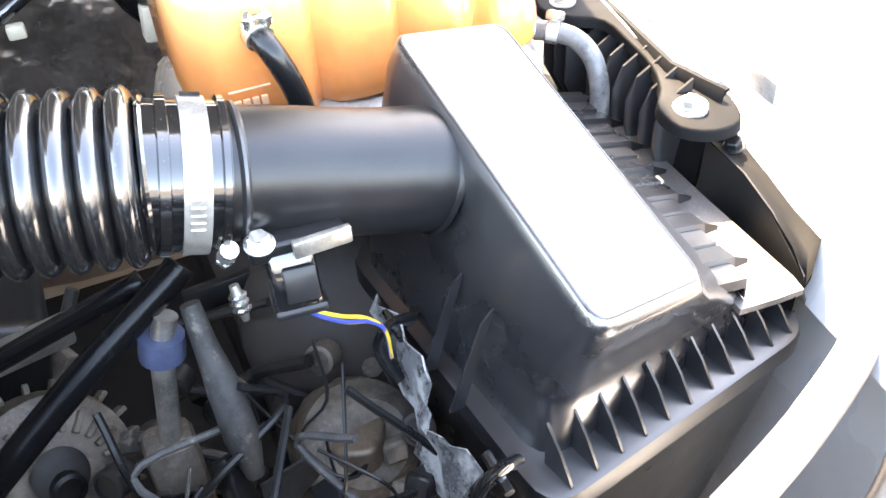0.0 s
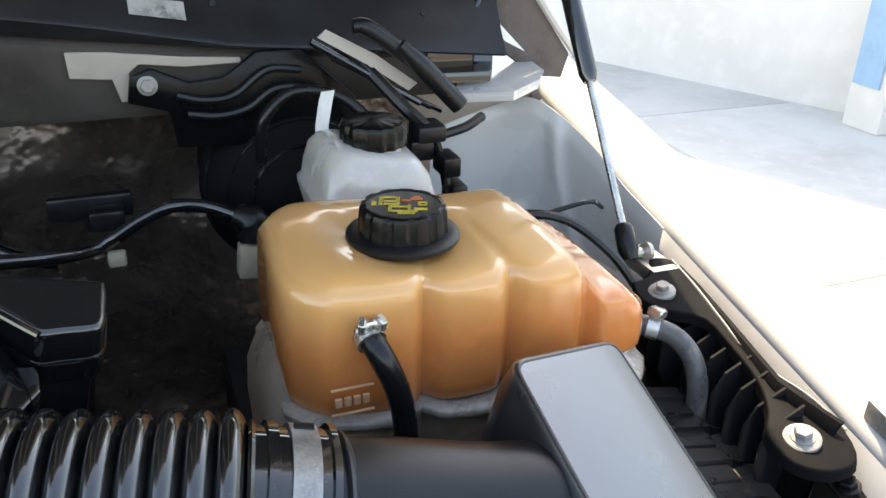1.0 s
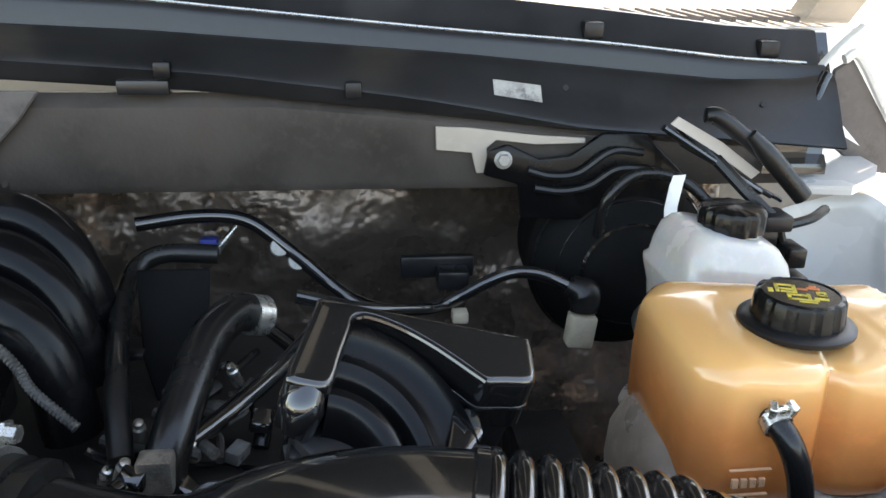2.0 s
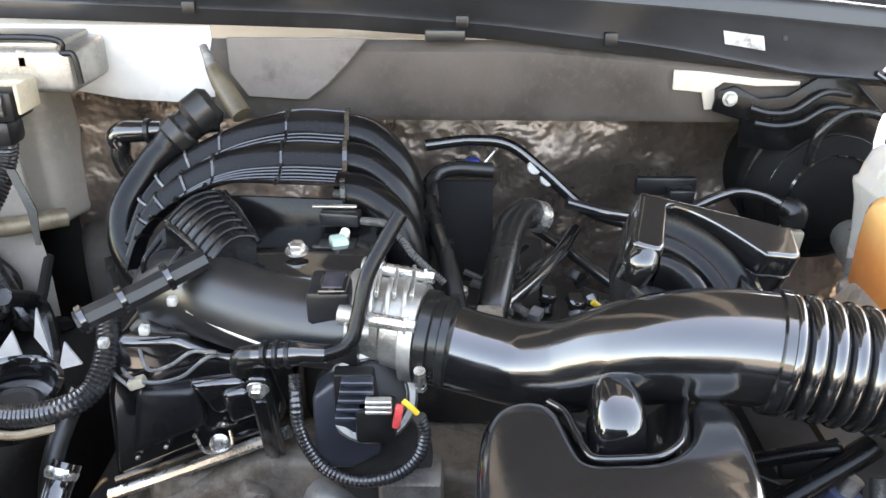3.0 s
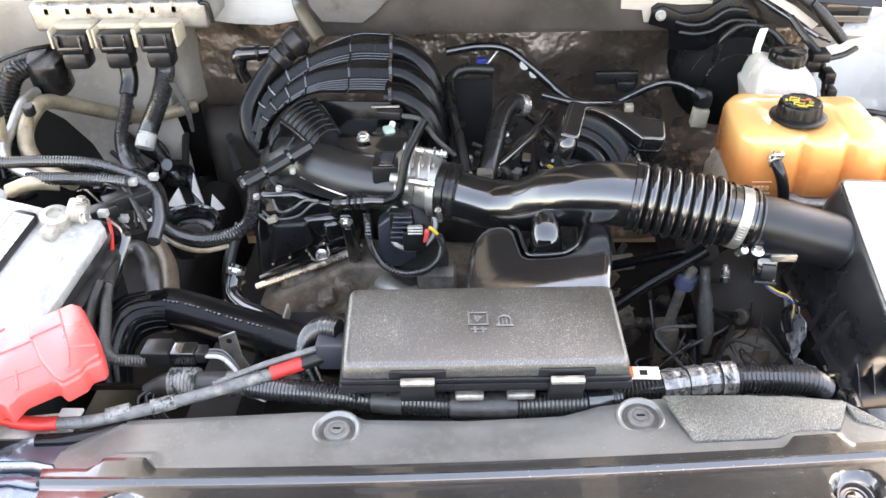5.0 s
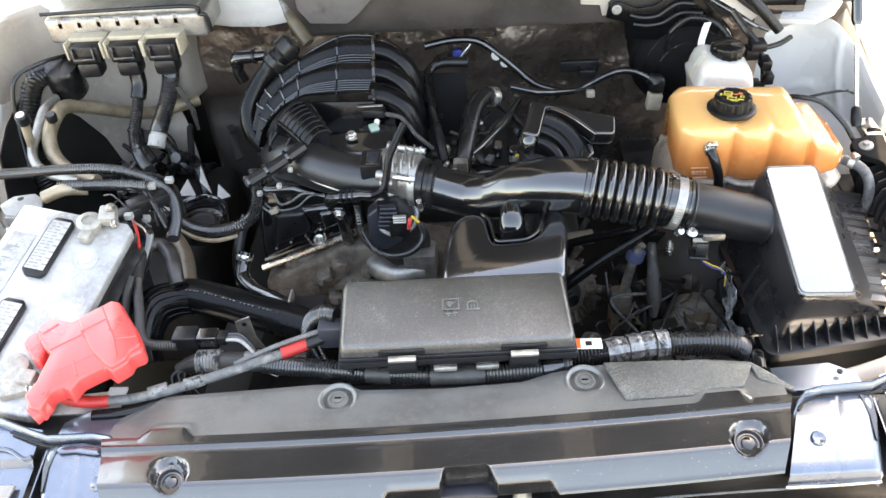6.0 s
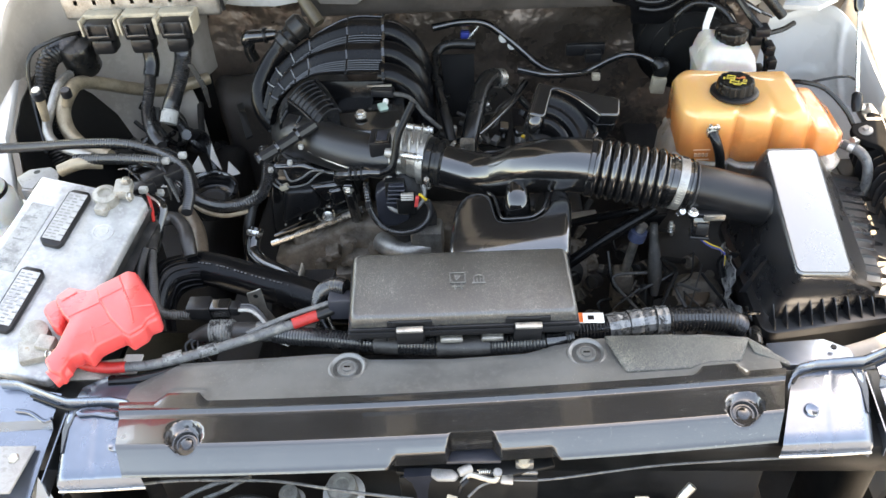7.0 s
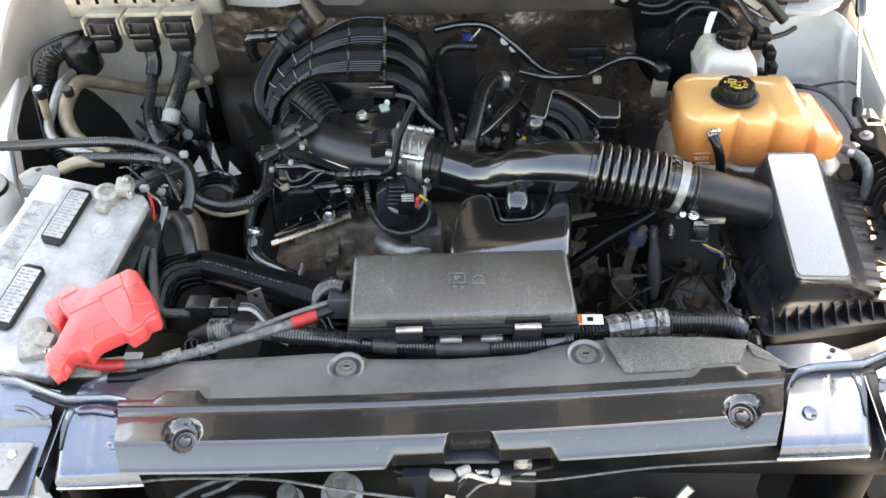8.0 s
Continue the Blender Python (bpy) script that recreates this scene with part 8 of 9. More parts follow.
part("case", on_battery(block(-0.108, 0.108, -0.238, 0.163, -0.20, -0.022, 0.008)), M["batside"], bat, "black battery case")
part("top", on_battery(prism([(-0.107, -0.237), (0.098, -0.237), (0.107, -0.225), (0.107, 0.150), (0.092, 0.163), (-0.107, 0.163)], -0.026, 0.0, 0.005, 3)), M["battery"], bat, "dusty grey top")
part("side_step", on_battery(block(0.104, 0.126, -0.22, 0.14, -0.055, -0.040, 0.004)), M["batside"], bat)
for y0 in (0.018, -0.164):
    v = part("vent_cover", on_battery(prism([(-0.036, y0), (-0.026, y0 - 0.010), (0.002, y0 - 0.010), (0.008, y0), (0.008, y0 + 0.112), (0.000, y0 + 0.122), (-0.028, y0 + 0.122), (-0.036, y0 + 0.114)], 0.0, 0.012, 0.004, 3)), M["satin"], bat, "black vent cover with a printed label")
    part("printed_label", on_battery(prism([(-0.031, y0 + 0.002), (0.003, y0 + 0.002), (0.003, y0 + 0.112), (-0.031, y0 + 0.112)], 0.0122, 0.0130, 0.0)), M["battery"], v)
    for k in range(15):
        for c in range(2 + k % 2):
            x0 = -0.029 + 0.0115 * c
            part("print_bar", on_battery(block(x0, x0 + 0.0065 + 0.003 * ((k * 3 + c) % 2), y0 + 0.006 + 0.0070 * k, y0 + 0.0086 + 0.0070 * k, 0.0130, 0.0134, 0)), M["print"], v)
part("paper_label", on_battery(prism([(-0.092, -0.055), (-0.050, -0.055), (-0.050, 0.098), (-0.092, 0.098)], 0.0002, 0.0010, 0.0)), M["oldlabel"], bat, "faded white paper label")
for k in range(5):
    part("print_bar", on_battery(block(-0.086, -0.066 - 0.006 * (k % 2), -0.040 + 0.026 * k, -0.037 + 0.026 * k, 0.0010, 0.0014, 0)), M["print"], bat)
part("charge_eye", on_battery(joined(lathe([(0.020, 0), (0.020, 0.002), (0.016, 0.0022), (0.015, 0.0008), (0.010, 0.0008), (0.0095, 0.003), (0.003, 0.003)], (0.058, 0.066, 0.0), (0, 0, 1), 28))), M["battery"], bat)
term = thing("battery_terminal", (-0.665, 0.51, 1.055), "corroded lead battery terminal clamp", "terminal")
part("clamp", on_battery(joined(lathe([(0.022, 0), (0.022, 0.022), (0.016, 0.026), (0.012, 0.026), (0.012, 0.02)], (0.036, 0.135, 0.0), (0, 0, 1), 20), block(0.046, 0.078, 0.140, 0.176, 0.006, 0.030, 0.006, 2, turned(0, 0, 15)), block(0.030, 0.052, 0.096, 0.118, 0.002, 0.022, 0.004))), M["lead"], term)
bolt(term, BT @ V((0.066, 0.166, 0.030)), (0.2, 0.2, 1), 0.0075, M["zinc"])
bolt(term, BT @ V((0.080, 0.140, 0.020)), (1, 0, 0.3), 0.007, M["zinc"])
t2 = thing("battery_terminal", (-0.70, 0.20, 1.055), "corroded lead terminal under the red cover", "terminal")
part("clamp", on_battery(joined(lathe([(0.022, 0), (0.022, 0.02), (0.014, 0.024)], (0.050, -0.165, 0.0), (0, 0, 1), 18), block(0.040, 0.088, -0.215, -0.175, 0.002, 0.020, 0.004, 2, turned(0, 0, 30)), block(0.066, 0.094, -0.196, -0.170, 0.004, 0.030, 0.004))), M["lead"], t2)
bolt(t2, BT @ V((0.092, -0.196, 0.016)), (1, -0.3, 0.2), 0.008)
rc = thing("terminal_cover", (-0.575, 0.20, 1.04), "bright red soft plastic battery terminal cover", "cover")
RT = Matrix.Translation((-0.56, 0.16, 1.03))


def on_red(bm):
    bmesh.ops.transform(bm, matrix=RT, verts=bm.verts)
    return bm


part("shell", on_red(prism([(-0.031, 0.083), (0.013, 0.12), (0.031, 0.115), (0.057, 0.08), (0.081, 0.049), (0.098, 0.017), (0.098, 0.008), (0.084, 0.0), (0.083, -0.014), (0.065, -0.033), (0.049, -0.021), (0.019, -0.044), (0.013, -0.068), (-0.003, -0.059), (-0.015, -0.067), (-0.016, -0.079), (-0.019, -0.101), (-0.037, -0.097), (-0.055, -0.075), (-0.047, -0.048), (-0.048, -0.02), (-0.048, 0.009), (-0.064, 0.022), (-0.088, 0.051), (-0.092, 0.065), (-0.079, 0.086), (-0.04, 0.077)], 0.012, 0.044, 0.006, 3)), M["red"], rc, "moulded red shell")
part("side_flap", on_red(prism([(-0.064, 0.035), (-0.066, 0.002), (-0.081, 0.008), (-0.109, 0.041), (-0.11, 0.055), (-0.1, 0.067), (-0.083, 0.063)], 0.006, 0.034, 0.005, 3)), M["red"], rc, "lower side flap")
part("raised_panel", on_red(prism([(-0.028, 0.079), (0.014, 0.118), (0.03, 0.113), (0.056, 0.078), (0.079, 0.048), (0.095, 0.018), (0.082, 0.003), (0.081, -0.011), (0.064, -0.029), (0.05, -0.02), (0.021, 0.007), (-0.011, 0.05)], 0.040, 0.050, 0.004, 3)), M["red"], rc)
for k, (a, b) in enumerate([((-0.077, 0.05), (-0.059, 0.072)), ((-0.051, 0.015), (-0.011, 0.047)), ((-0.011, 0.047), (0.019, 0.074)), ((-0.024, -0.03), (0.022, 0.002)), ((0.004, 0.102), (0.048, 0.03)), ((0.048, 0.03), (0.083, 0.034)), ((-0.005, -0.008), (0.013, -0.04)), ((0.048, 0.03), (0.065, -0.006))]):
    z = 0.0435 if k in (0, 1, 3, 6) else 0.0495
    part("moulded_rib", on_red(tube([V((*a, z)), V((*b, z))], 0.0020, 6, straight=True)), M["red"], rc)
part("end_spout", on_red(tube([(-0.022, -0.078, 0.026), (-0.040, -0.098, 0.022)], [0.014, 0.016], 14, straight=True)), M["red"], rc)
pc = thing("battery_cable", (-0.40, 0.21, 0.97), "heavy battery cable, red then grey, with a red band", "cable")
part("red_sleeve", tube([(-0.615, 0.172, 1.028), (-0.58, 0.166, 1.012), (-0.55, 0.168, 1.004), (-0.525, 0.172, 1.001)], 0.0095, 14), M["redwire"], pc, "red sleeve")
part("ferrule", tube([(-0.632, 0.176, 1.034), (-0.612, 0.171, 1.027)], [0.009, 0.0125], 12, straight=True), M["greycable"], pc)
part("grey_run", tube([(-0.53, 0.171, 1.001), (-0.48, 0.178, 1.000), (-0.411, 0.201, 1.000), (-0.33, 0.232, 1.003), (-0.262, 0.258, 1.008)], 0.0082, 14), M["greycable"], pc, "dusty grey cable")
part("red_band", tube([(-0.265, 0.257, 1.008), (-0.225, 0.272, 1.013)], 0.0096, 14, straight=True), M["redwire"], pc, "red band")
part("black_end", tube([(-0.226, 0.271, 1.013), (-0.175, 0.288, 1.022)], 0.0090, 14, straight=True), M["rubber"], pc)
part("black_lead", tube([(-0.55, 0.155, 0.985), (-0.50, 0.160, 0.985), (-0.44, 0.180, 0.985)], 0.010, 12), M["rubber"], pc)
for p in ((-0.452, 0.190, 1.001), (-0.398, 0.206, 1.001)):
    part("tape", tube([V(p) - V((0.014, 0.005, 0)), V(p) + V((0.014, 0.006, 0))], 0.0102, 12, straight=True), M["tape"], pc, "frayed silver tape")
pc.location += V((0.0, -0.04, 0.0))
lead2 = thing("twin_lead", (-0.25, 0.28, 0.98), "second dark lead running into the fuse box", "cable")
part("lead", tube([(-0.34, 0.240, 1.004), (-0.28, 0.266, 1.014), (-0.22, 0.285, 1.023), (-0.175, 0.297, 1.030)], 0.0045, 12), M["greycable"], lead2)
part("loop", tube([(-0.175, 0.30, 1.05), (-0.20, 0.31, 1.045), (-0.225, 0.32, 1.015), (-0.235, 0.32, 0.97), (-0.225, 0.315, 0.92)], 0.013, 12, ribs=0.0015, pitch=0.005), M["loom"], lead2, "corrugated loop")

lead2.location += V((0.0, -0.04, 0.0))
# front harnesses
h = thing("front_harness", (-0.05, 0.21, 0.96), "black corrugated harness taped in its middle", "harness")
part("corrugated_run", tube([(-0.300, 0.242, 0.975), (-0.25, 0.228, 0.982), (-0.205, 0.220, 0.985), (-0.107, 0.206, 0.986), (0.016, 0.200, 0.986), (0.10, 0.204, 0.986), (0.160, 0.212, 0.984), (0.195, 0.224, 0.980)], 0.0145, 14, ribs=0.002, pitch=0.0052), M["loom"], h, "corrugated tube")
part("middle_tape", tube([(-0.022, 0.2015, 0.986), (0.02, 0.2, 0.986), (0.062, 0.202, 0.986)], [0.0182, 0.0176, 0.0180], 16), M["wound"], h, "wrinkled dark wound tape")
part("end_sleeve", tube([(0.150, 0.211, 0.9845), (0.182, 0.219, 0.982)], 0.0185, 14, straight=True), M["gloss"], h)
part("film_tape", tube([(-0.125, 0.2085, 0.986), (-0.085, 0.2045, 0.986)], 0.0172, 14, straight=True), M["wound"], h)
h.location += V((0.0, -0.022, 0.007))
h = thing("taped_harness", (0.35, 0.27, 0.93), "black corrugated harness wrapped in silver tape before the filter box", "harness")
part("run", tube([(0.185, 0.236, 0.970), (0.235, 0.247, 0.965), (0.268, 0.255, 0.962), (0.327, 0.270, 0.960), (0.404, 0.276, 0.958), (0.470, 0.280, 0.95), (0.50, 0.283, 0.93)], 0.0195, 16, ribs=0.0022, pitch=0.006), M["loom"], h, "dusty black corrugated tube")
part("lead_in", tube([(0.175, 0.232, 0.968), (0.22, 0.243, 0.970), (0.27, 0.255, 0.968)], 0.013, 12), M["cloth"], h)
for p, q_, r_ in (((0.262, 0.2535, 0.963), (0.298, 0.2625, 0.9615), 0.0225), ((0.300, 0.263, 0.9615), (0.345, 0.272, 0.9598), 0.0232), ((0.347, 0.2715, 0.9598), (0.368, 0.2735, 0.959), 0.0255)):
    rr_ = random.Random(int(r_ * 1e5))
    p, q_ = V(p), V(q_)
    part("tape_wrap", tube([p.lerp(q_, k / 6) for k in range(7)], [r_ + rr_.uniform(-0.0012, 0.0016) for k in range(7)], 11, n=2), M["foil"], h, "crumpled silver tape", 25)
for k in range(5):
    rr_ = random.Random(70 + k)
    p = V((0.27 + 0.022 * k, 0.255 + 0.004 * k, 0.984))
    part("tape_tail", sheet([[p, p + V((0.004, 0, 0.001))], [p + V((rr_.uniform(-0.004, 0.006), -0.006, 0.007)), p + V((rr_.uniform(0.002, 0.010), -0.005, 0.006))]], 0.0006), M["foil"], h)
h.location += V((0.0, 0.012, -0.022))
h = solo("warning_label", block(0.203, 0.262, 0.266, 0.288, 0.962, 0.964, 0.0005, 1), M["label"], "white label with an orange warning panel", "label")
part("orange_panel", block(0.2035, 0.228, 0.2665, 0.2875, 0.9641, 0.9646, 0), M["orangelabel"], h, "orange panel with a black triangle")
part("print_bar", joined(prism([(0.211, 0.272), (0.221, 0.272), (0.216, 0.282)], 0.9647, 0.9652, 0), block(0.236, 0.246, 0.272, 0.281, 0.9641, 0.9646, 0)), M["satin"], h)
h.location += V((-0.014, -0.056, 0.048))
h = thing("front_plug", (-0.43, 0.29, 0.96), "black multi-way plug with pale wires", "plug")
part("body", block(-0.476, -0.435, 0.278, 0.312, 0.978, 1.006, 0.004), M["satin"], h)
part("collar", block(-0.437, -0.40, 0.281, 0.309, 0.980, 1.003, 0.004), M["gloss"], h)
part("tail", block(-0.402, -0.385, 0.284, 0.306, 0.982, 1.0, 0.003), M["satin"], h)
for k in range(3):
    part("wire", tube([(-0.387, 0.288 + 0.006 * k, 0.993), (-0.36, 0.282 + 0.006 * k, 0.995), (-0.335, 0.262 + 0.004 * k, 0.985), (-0.318, 0.238, 0.975), (-0.29, 0.225, 0.972 + 0.004 * k)], 0.0032, 8), M["loom"] if k else M["clip"], h)
h.location += V((0.014, -0.022, 0.0))
h = thing("wrapped_bundle", (-0.40, 0.27, 0.93), "bundle of wires wrapped in grey plastic and tape", "harness")
part("wrapped_wire", tube([(-0.470, 0.256, 0.955), (-0.43, 0.262, 0.965), (-0.37, 0.262, 0.966), (-0.31, 0.264, 0.965), (-0.25, 0.270, 0.96)], [0.010, 0.018, 0.017, 0.014, 0.012], 14), M["wound"], h)
part("ribbed_wrap", tube([(-0.432, 0.262, 0.966), (-0.412, 0.262, 0.967), (-0.392, 0.262, 0.967)], 0.0195, 16, ribs=0.0025, pitch=0.005), M["tape"], h, "pale corrugated sleeve")
part("tape", tube([(-0.350, 0.262, 0.966), (-0.33, 0.263, 0.967), (-0.305, 0.264, 0.966)], [0.0180, 0.0190, 0.0170], 12), M["foil"], h)
for k in range(4):
    rr_ = random.Random(310 + k)
    x = -0.462 + 0.010 * k
    part("loose_wire", tube([(x, 0.252, 0.962), (x - 0.012, 0.238 + 0.004 * k, 0.958), (x - 0.006 + rr_.uniform(-0.01, 0.01), 0.224, 0.945), (x + 0.01, 0.216, 0.93)], 0.0028, 7), M["rubber"], h)
h.location += V((0.012, -0.020, -0.002))
h = thing("pale_bracket", (-0.365, 0.335, 0.90), "pale upright metal tab with a round hole", "bracket")
part("tab", prism([(-0.378, 0.90), (-0.378, 0.968), (-0.350, 0.980), (-0.348, 0.93), (-0.336, 0.90)], 0, 0.003, 0.001, 1, Matrix(((1, 0, 0, 0), (0, 0, -1, 0.335), (0, 1, 0, 0), (0, 0, 0, 1)))), M["zinc"], h)
part("hole", lathe([(0.0045, 0), (0.0045, 0.0006)], (-0.362, 0.3318, 0.962), (0, -1, 0), 12), M["bay"], h)
h = thing("left_stay_plate", (-0.60, 0.15, 0.93), "dusty flat steel plate with a hole beside the battery", "bracket")
part("plate", prism([(-0.66, 0.150), (-0.62, 0.168), (-0.545, 0.178), (-0.535, 0.130), (-0.655, 0.130)], 0.965, 0.972, 0.002, 2), M["zinc"], h)
part("hole", lathe([(0.005, 0), (0.005, 0.0005)], (-0.605, 0.152, 0.972), (0, 0, 1), 12), M["bay"], h)
part("white_tag", block(-0.548, -0.518, 0.140, 0.180, 0.973, 0.978, 0.001), M["label"], h, "white plastic tag")
part("tray_edge", block(-0.80, -0.62, 0.10, 0.17, 0.93, 0.96, 0.008), M["bay"], h)

# radiator hose
h = thing("radiator_hose", (-0.42, 0.40, 0.87), "thick black upper radiator hose with a pleated bend", "hose")
part("hose", tube([(-0.545, 0.43, 0.93), (-0.50, 0.440, 0.935), (-0.45, 0.430, 0.932), (-0.38, 0.408, 0.925), (-0.30, 0.385, 0.918), (-0.23, 0.37, 0.90), (-0.17, 0.40, 0.86)], 0.033, 20), M["semi"], h)
BEND = [V(p) for p in ((-0.572, 0.325, 0.875), (-0.576, 0.358, 0.905), (-0.568, 0.395, 0.922), (-0.548, 0.422, 0.930), (-0.515, 0.434, 0.932), (-0.490, 0.436, 0.932))]
part("pleated_bend", tube(BEND, [0.037, 0.037, 0.037, 0.036, 0.034, 0.033], 22), M["semi"], h, "pleated bend")
for k in range(11):
    a = radians(-30 + 21 * k)
    pts_ = []
    for i, p in enumerate(BEND):
        way = (BEND[min(i + 1, 5)] - BEND[max(i - 1, 0)]).normalized()
        side_ = way.cross(V((0, 0, 1))).normalized()
        pts_.append(p + (side_ * math.cos(a) + side_.cross(way) * math.sin(a)) * (0.0372 if i < 4 else 0.0345 - 0.0015 * (i - 4)))
    part("pleat", tube(pts_, [0.0022, 0.0024, 0.0024, 0.0022, 0.0016, 0.0008], 6), M["semi"], h)
line = resampled(smooth_path([(-0.50, 0.424, 0.9665), (-0.45, 0.414, 0.9645), (-0.38, 0.392, 0.9575), (-0.31, 0.372, 0.951)], 8), 0.0075)
for k, (a, b) in enumerate(zip(line, line[1:])):
    if (k * 7) % 5 not in (0,):
        part("print_bar", tube([a.lerp(b, 0.1), a.lerp(b, 0.45 + 0.1 * (k % 4))], 0.0015, 6, straight=True, flat=0.3), M["greycable"], h)
h = thing("junction_box", (-0.26, 0.41, 0.86), "small black box beside the radiator hose", "box")
part("box", block(-0.295, -0.235, 0.385, 0.44, 0.88, 0.93, 0.005), M["satin"], h)
part("plate_edge", block(-0.300, -0.296, 0.38, 0.44, 0.88, 0.945, 0.001), M["zinc"], h)
h = thing("vent_hose", (-0.40, 0.55, 0.82), "black vent hose with a moulded bend", "hose")
part("hose", tube([(-0.442, 0.635, 0.875), (-0.450, 0.615, 0.852), (-0.446, 0.59, 0.838), (-0.415, 0.555, 0.838), (-0.37, 0.52, 0.848), (-0.32, 0.475, 0.862), (-0.28, 0.44, 0.86)], 0.0155, 14), M["gloss"], h)
part("bright_joint", lathe([(0.0165, -0.006), (0.018, 0), (0.0165, 0.006)], (-0.447, 0.628, 0.866), (0.2, 0.6, 0.8), 14), M["steel"], h)
h = thing("steel_pipe", (-0.55, 0.55, 0.85), "weathered tan metal pipe", "pipe")
part("pipe", tube([(-0.60, 0.66, 0.91), (-0.575, 0.63, 0.905), (-0.55, 0.585, 0.90), (-0.53, 0.52, 0.885), (-0.525, 0.47, 0.86)], 0.0145, 14), M["shadetan"], h)
h = thing("gas_loop_harness", (-0.5, 0.68, 0.89), "corrugated loop of harness below the cam cover", "harness")
part("loop", tube([(-0.60, 0.70, 0.922), (-0.562, 0.68, 0.912), (-0.513, 0.67, 0.908), (-0.458, 0.67, 0.918), (-0.428, 0.69, 0.930), (-0.418, 0.72, 0.960), (-0.425, 0.76, 1.0)], 0.0125, 12, ribs=0.0015, pitch=0.0052), M["loom"], h)
part("lower_lead", tube([(-0.60, 0.69, 0.912), (-0.56, 0.665, 0.898), (-0.51, 0.655, 0.893), (-0.46, 0.66, 0.90)], 0.005, 8), M["tan"], h)
part("drop", tube([(-0.44, 0.69, 0.93), (-0.455, 0.67, 0.90), (-0.465, 0.64, 0.86), (-0.47, 0.62, 0.80)], 0.012, 10), M["rubber"], h)
# suspension cup, and white scraps painted as daylight gaps, deep in the bay
h = thing("round_bowl", (-0.60, 0.82, 0.70), "black round bowl deep in the bay", "mount")
part("bowl", lathe([(0.05, -0.05), (0.062, -0.045), (0.066, 0.0), (0.060, 0.004), (0.054, -0.002), (0.050, -0.03), (0.02, -0.034)], (-0.597, 0.81, 0.85), (0.05, -0.1, 1), 32), M["gloss"], h)
part("inner_ring", lathe([(0.034, 0), (0.036, 0.006), (0.030, 0.010), (0.026, 0.006), (0.012, 0.005)], (-0.597, 0.812, 0.815), (0.05, -0.1, 1), 24), M["grime"], h)
h = thing("daylight_gap_panel", (-0.64, 0.92, 0.80), "white scraps standing in for daylight seen through gaps behind the bowl", "body panel")
# each white triangle is daylight through a gap, put in as colour
for pp in (((-0.64, 0.965, 0.83), (-0.625, 0.96, 0.88), (-0.615, 0.955, 0.80)), ((-0.70, 0.95, 0.80), (-0.665, 0.955, 0.845), (-0.655, 0.95, 0.80)), ((-0.60, 0.94, 0.79), (-0.59, 0.95, 0.83), (-0.565, 0.94, 0.80)), ((-0.755, 0.89, 0.80), (-0.71, 0.895, 0.83), (-0.70, 0.89, 0.80))):
    a, b, c = (V(p) for p in pp)
    part("edge", sheet([[a, c], [b, b.lerp(c, 0.35)]], 0.004, (0, 1, 0)), M["label"], h)
h = thing("engine_mount", (-0.58, 1.0, 0.55), "grimy dark mount and pipes behind the battery", "mount")
part("body", block(-0.92, -0.62, 0.70, 1.22, 0.45, 0.72, 0.04, 3), M["grime"], h)
part("column", lathe([(0.10, 0), (0.10, 0.1), (0.07, 0.16), (0.07, 0.22)], (-0.78, 0.95, 0.55), (0, 0, 1), 24), M["grime"], h)

# ---- left rear: control unit, pipes, looms ----
ecu = thing("control_unit", (-0.70, 1.10, 1.12), "silver engine control unit with three black plugs", "control unit")
part("case", block(-0.93, -0.555, 1.06, 1.19, 1.165, 1.225, 0.010, 3), M["alu"], ecu, "silver cast case")
part("case_rim", tube([(-0.93, 1.062, 1.238), (-0.70, 1.060, 1.242), (-0.575, 1.060, 1.240), (-0.565, 1.060, 1.222), (-0.550, 1.060, 1.218), (-0.546, 1.060, 1.180)], 0.0045, 8), M["satin"], ecu)
part("case_lid", block(-0.92, -0.575, 1.07, 1.18, 1.224, 1.234, 0.004), M["alu"], ecu, "pale ribbed lid")
for k in range(7):
    part("lid_rib", block(-0.90 + 0.045 * k, -0.885 + 0.045 * k, 1.06, 1.075, 1.20, 1.226, 0.003, 1), M["alu"], ecu)
for x in (-0.830, -0.738, -0.652):
    c = part("plug", block(x - 0.035, x + 0.035, 1.000, 1.06, 1.140, 1.182, 0.006), M["satin"], ecu, "black multi-pin plug")
    part("plug_surround", joined(block(x - 0.042, x + 0.042, 1.030, 1.064, 1.180, 1.192, 0.004), block(x - 0.044, x - 0.038, 1.004, 1.062, 1.150, 1.190, 0.003), block(x + 0.038, x + 0.044, 1.004, 1.062, 1.150, 1.190, 0.003)), M["beige"], c, "cream plug surround")
    part("lever", joined(block(x - 0.026, x + 0.026, 0.992, 1.001, 1.150, 1.158, 0.002), block(x - 0.026, x - 0.021, 0.992, 1.02, 1.156, 1.180, 0.001, 1), block(x + 0.021, x + 0.026, 0.992, 1.02, 1.156, 1.180, 0.001, 1)), M["loom"], c, "grey lever")
    part("boot", block(x - 0.029, x + 0.024, 1.000, 1.048, 1.104, 1.142, 0.010), M["satin"], c)
h = thing("control_loom", (-0.68, 0.98, 0.95), "thick corrugated loom hanging from the control unit", "harness")
part("loom", tube([(-0.655, 1.03, 1.11), (-0.662, 1.028, 1.08), (-0.672, 1.01, 1.045), (-0.686, 0.97, 1.008), (-0.693, 0.93, 0.985)], 0.0185, 14, ribs=0.002, pitch=0.006), M["loom"], h)
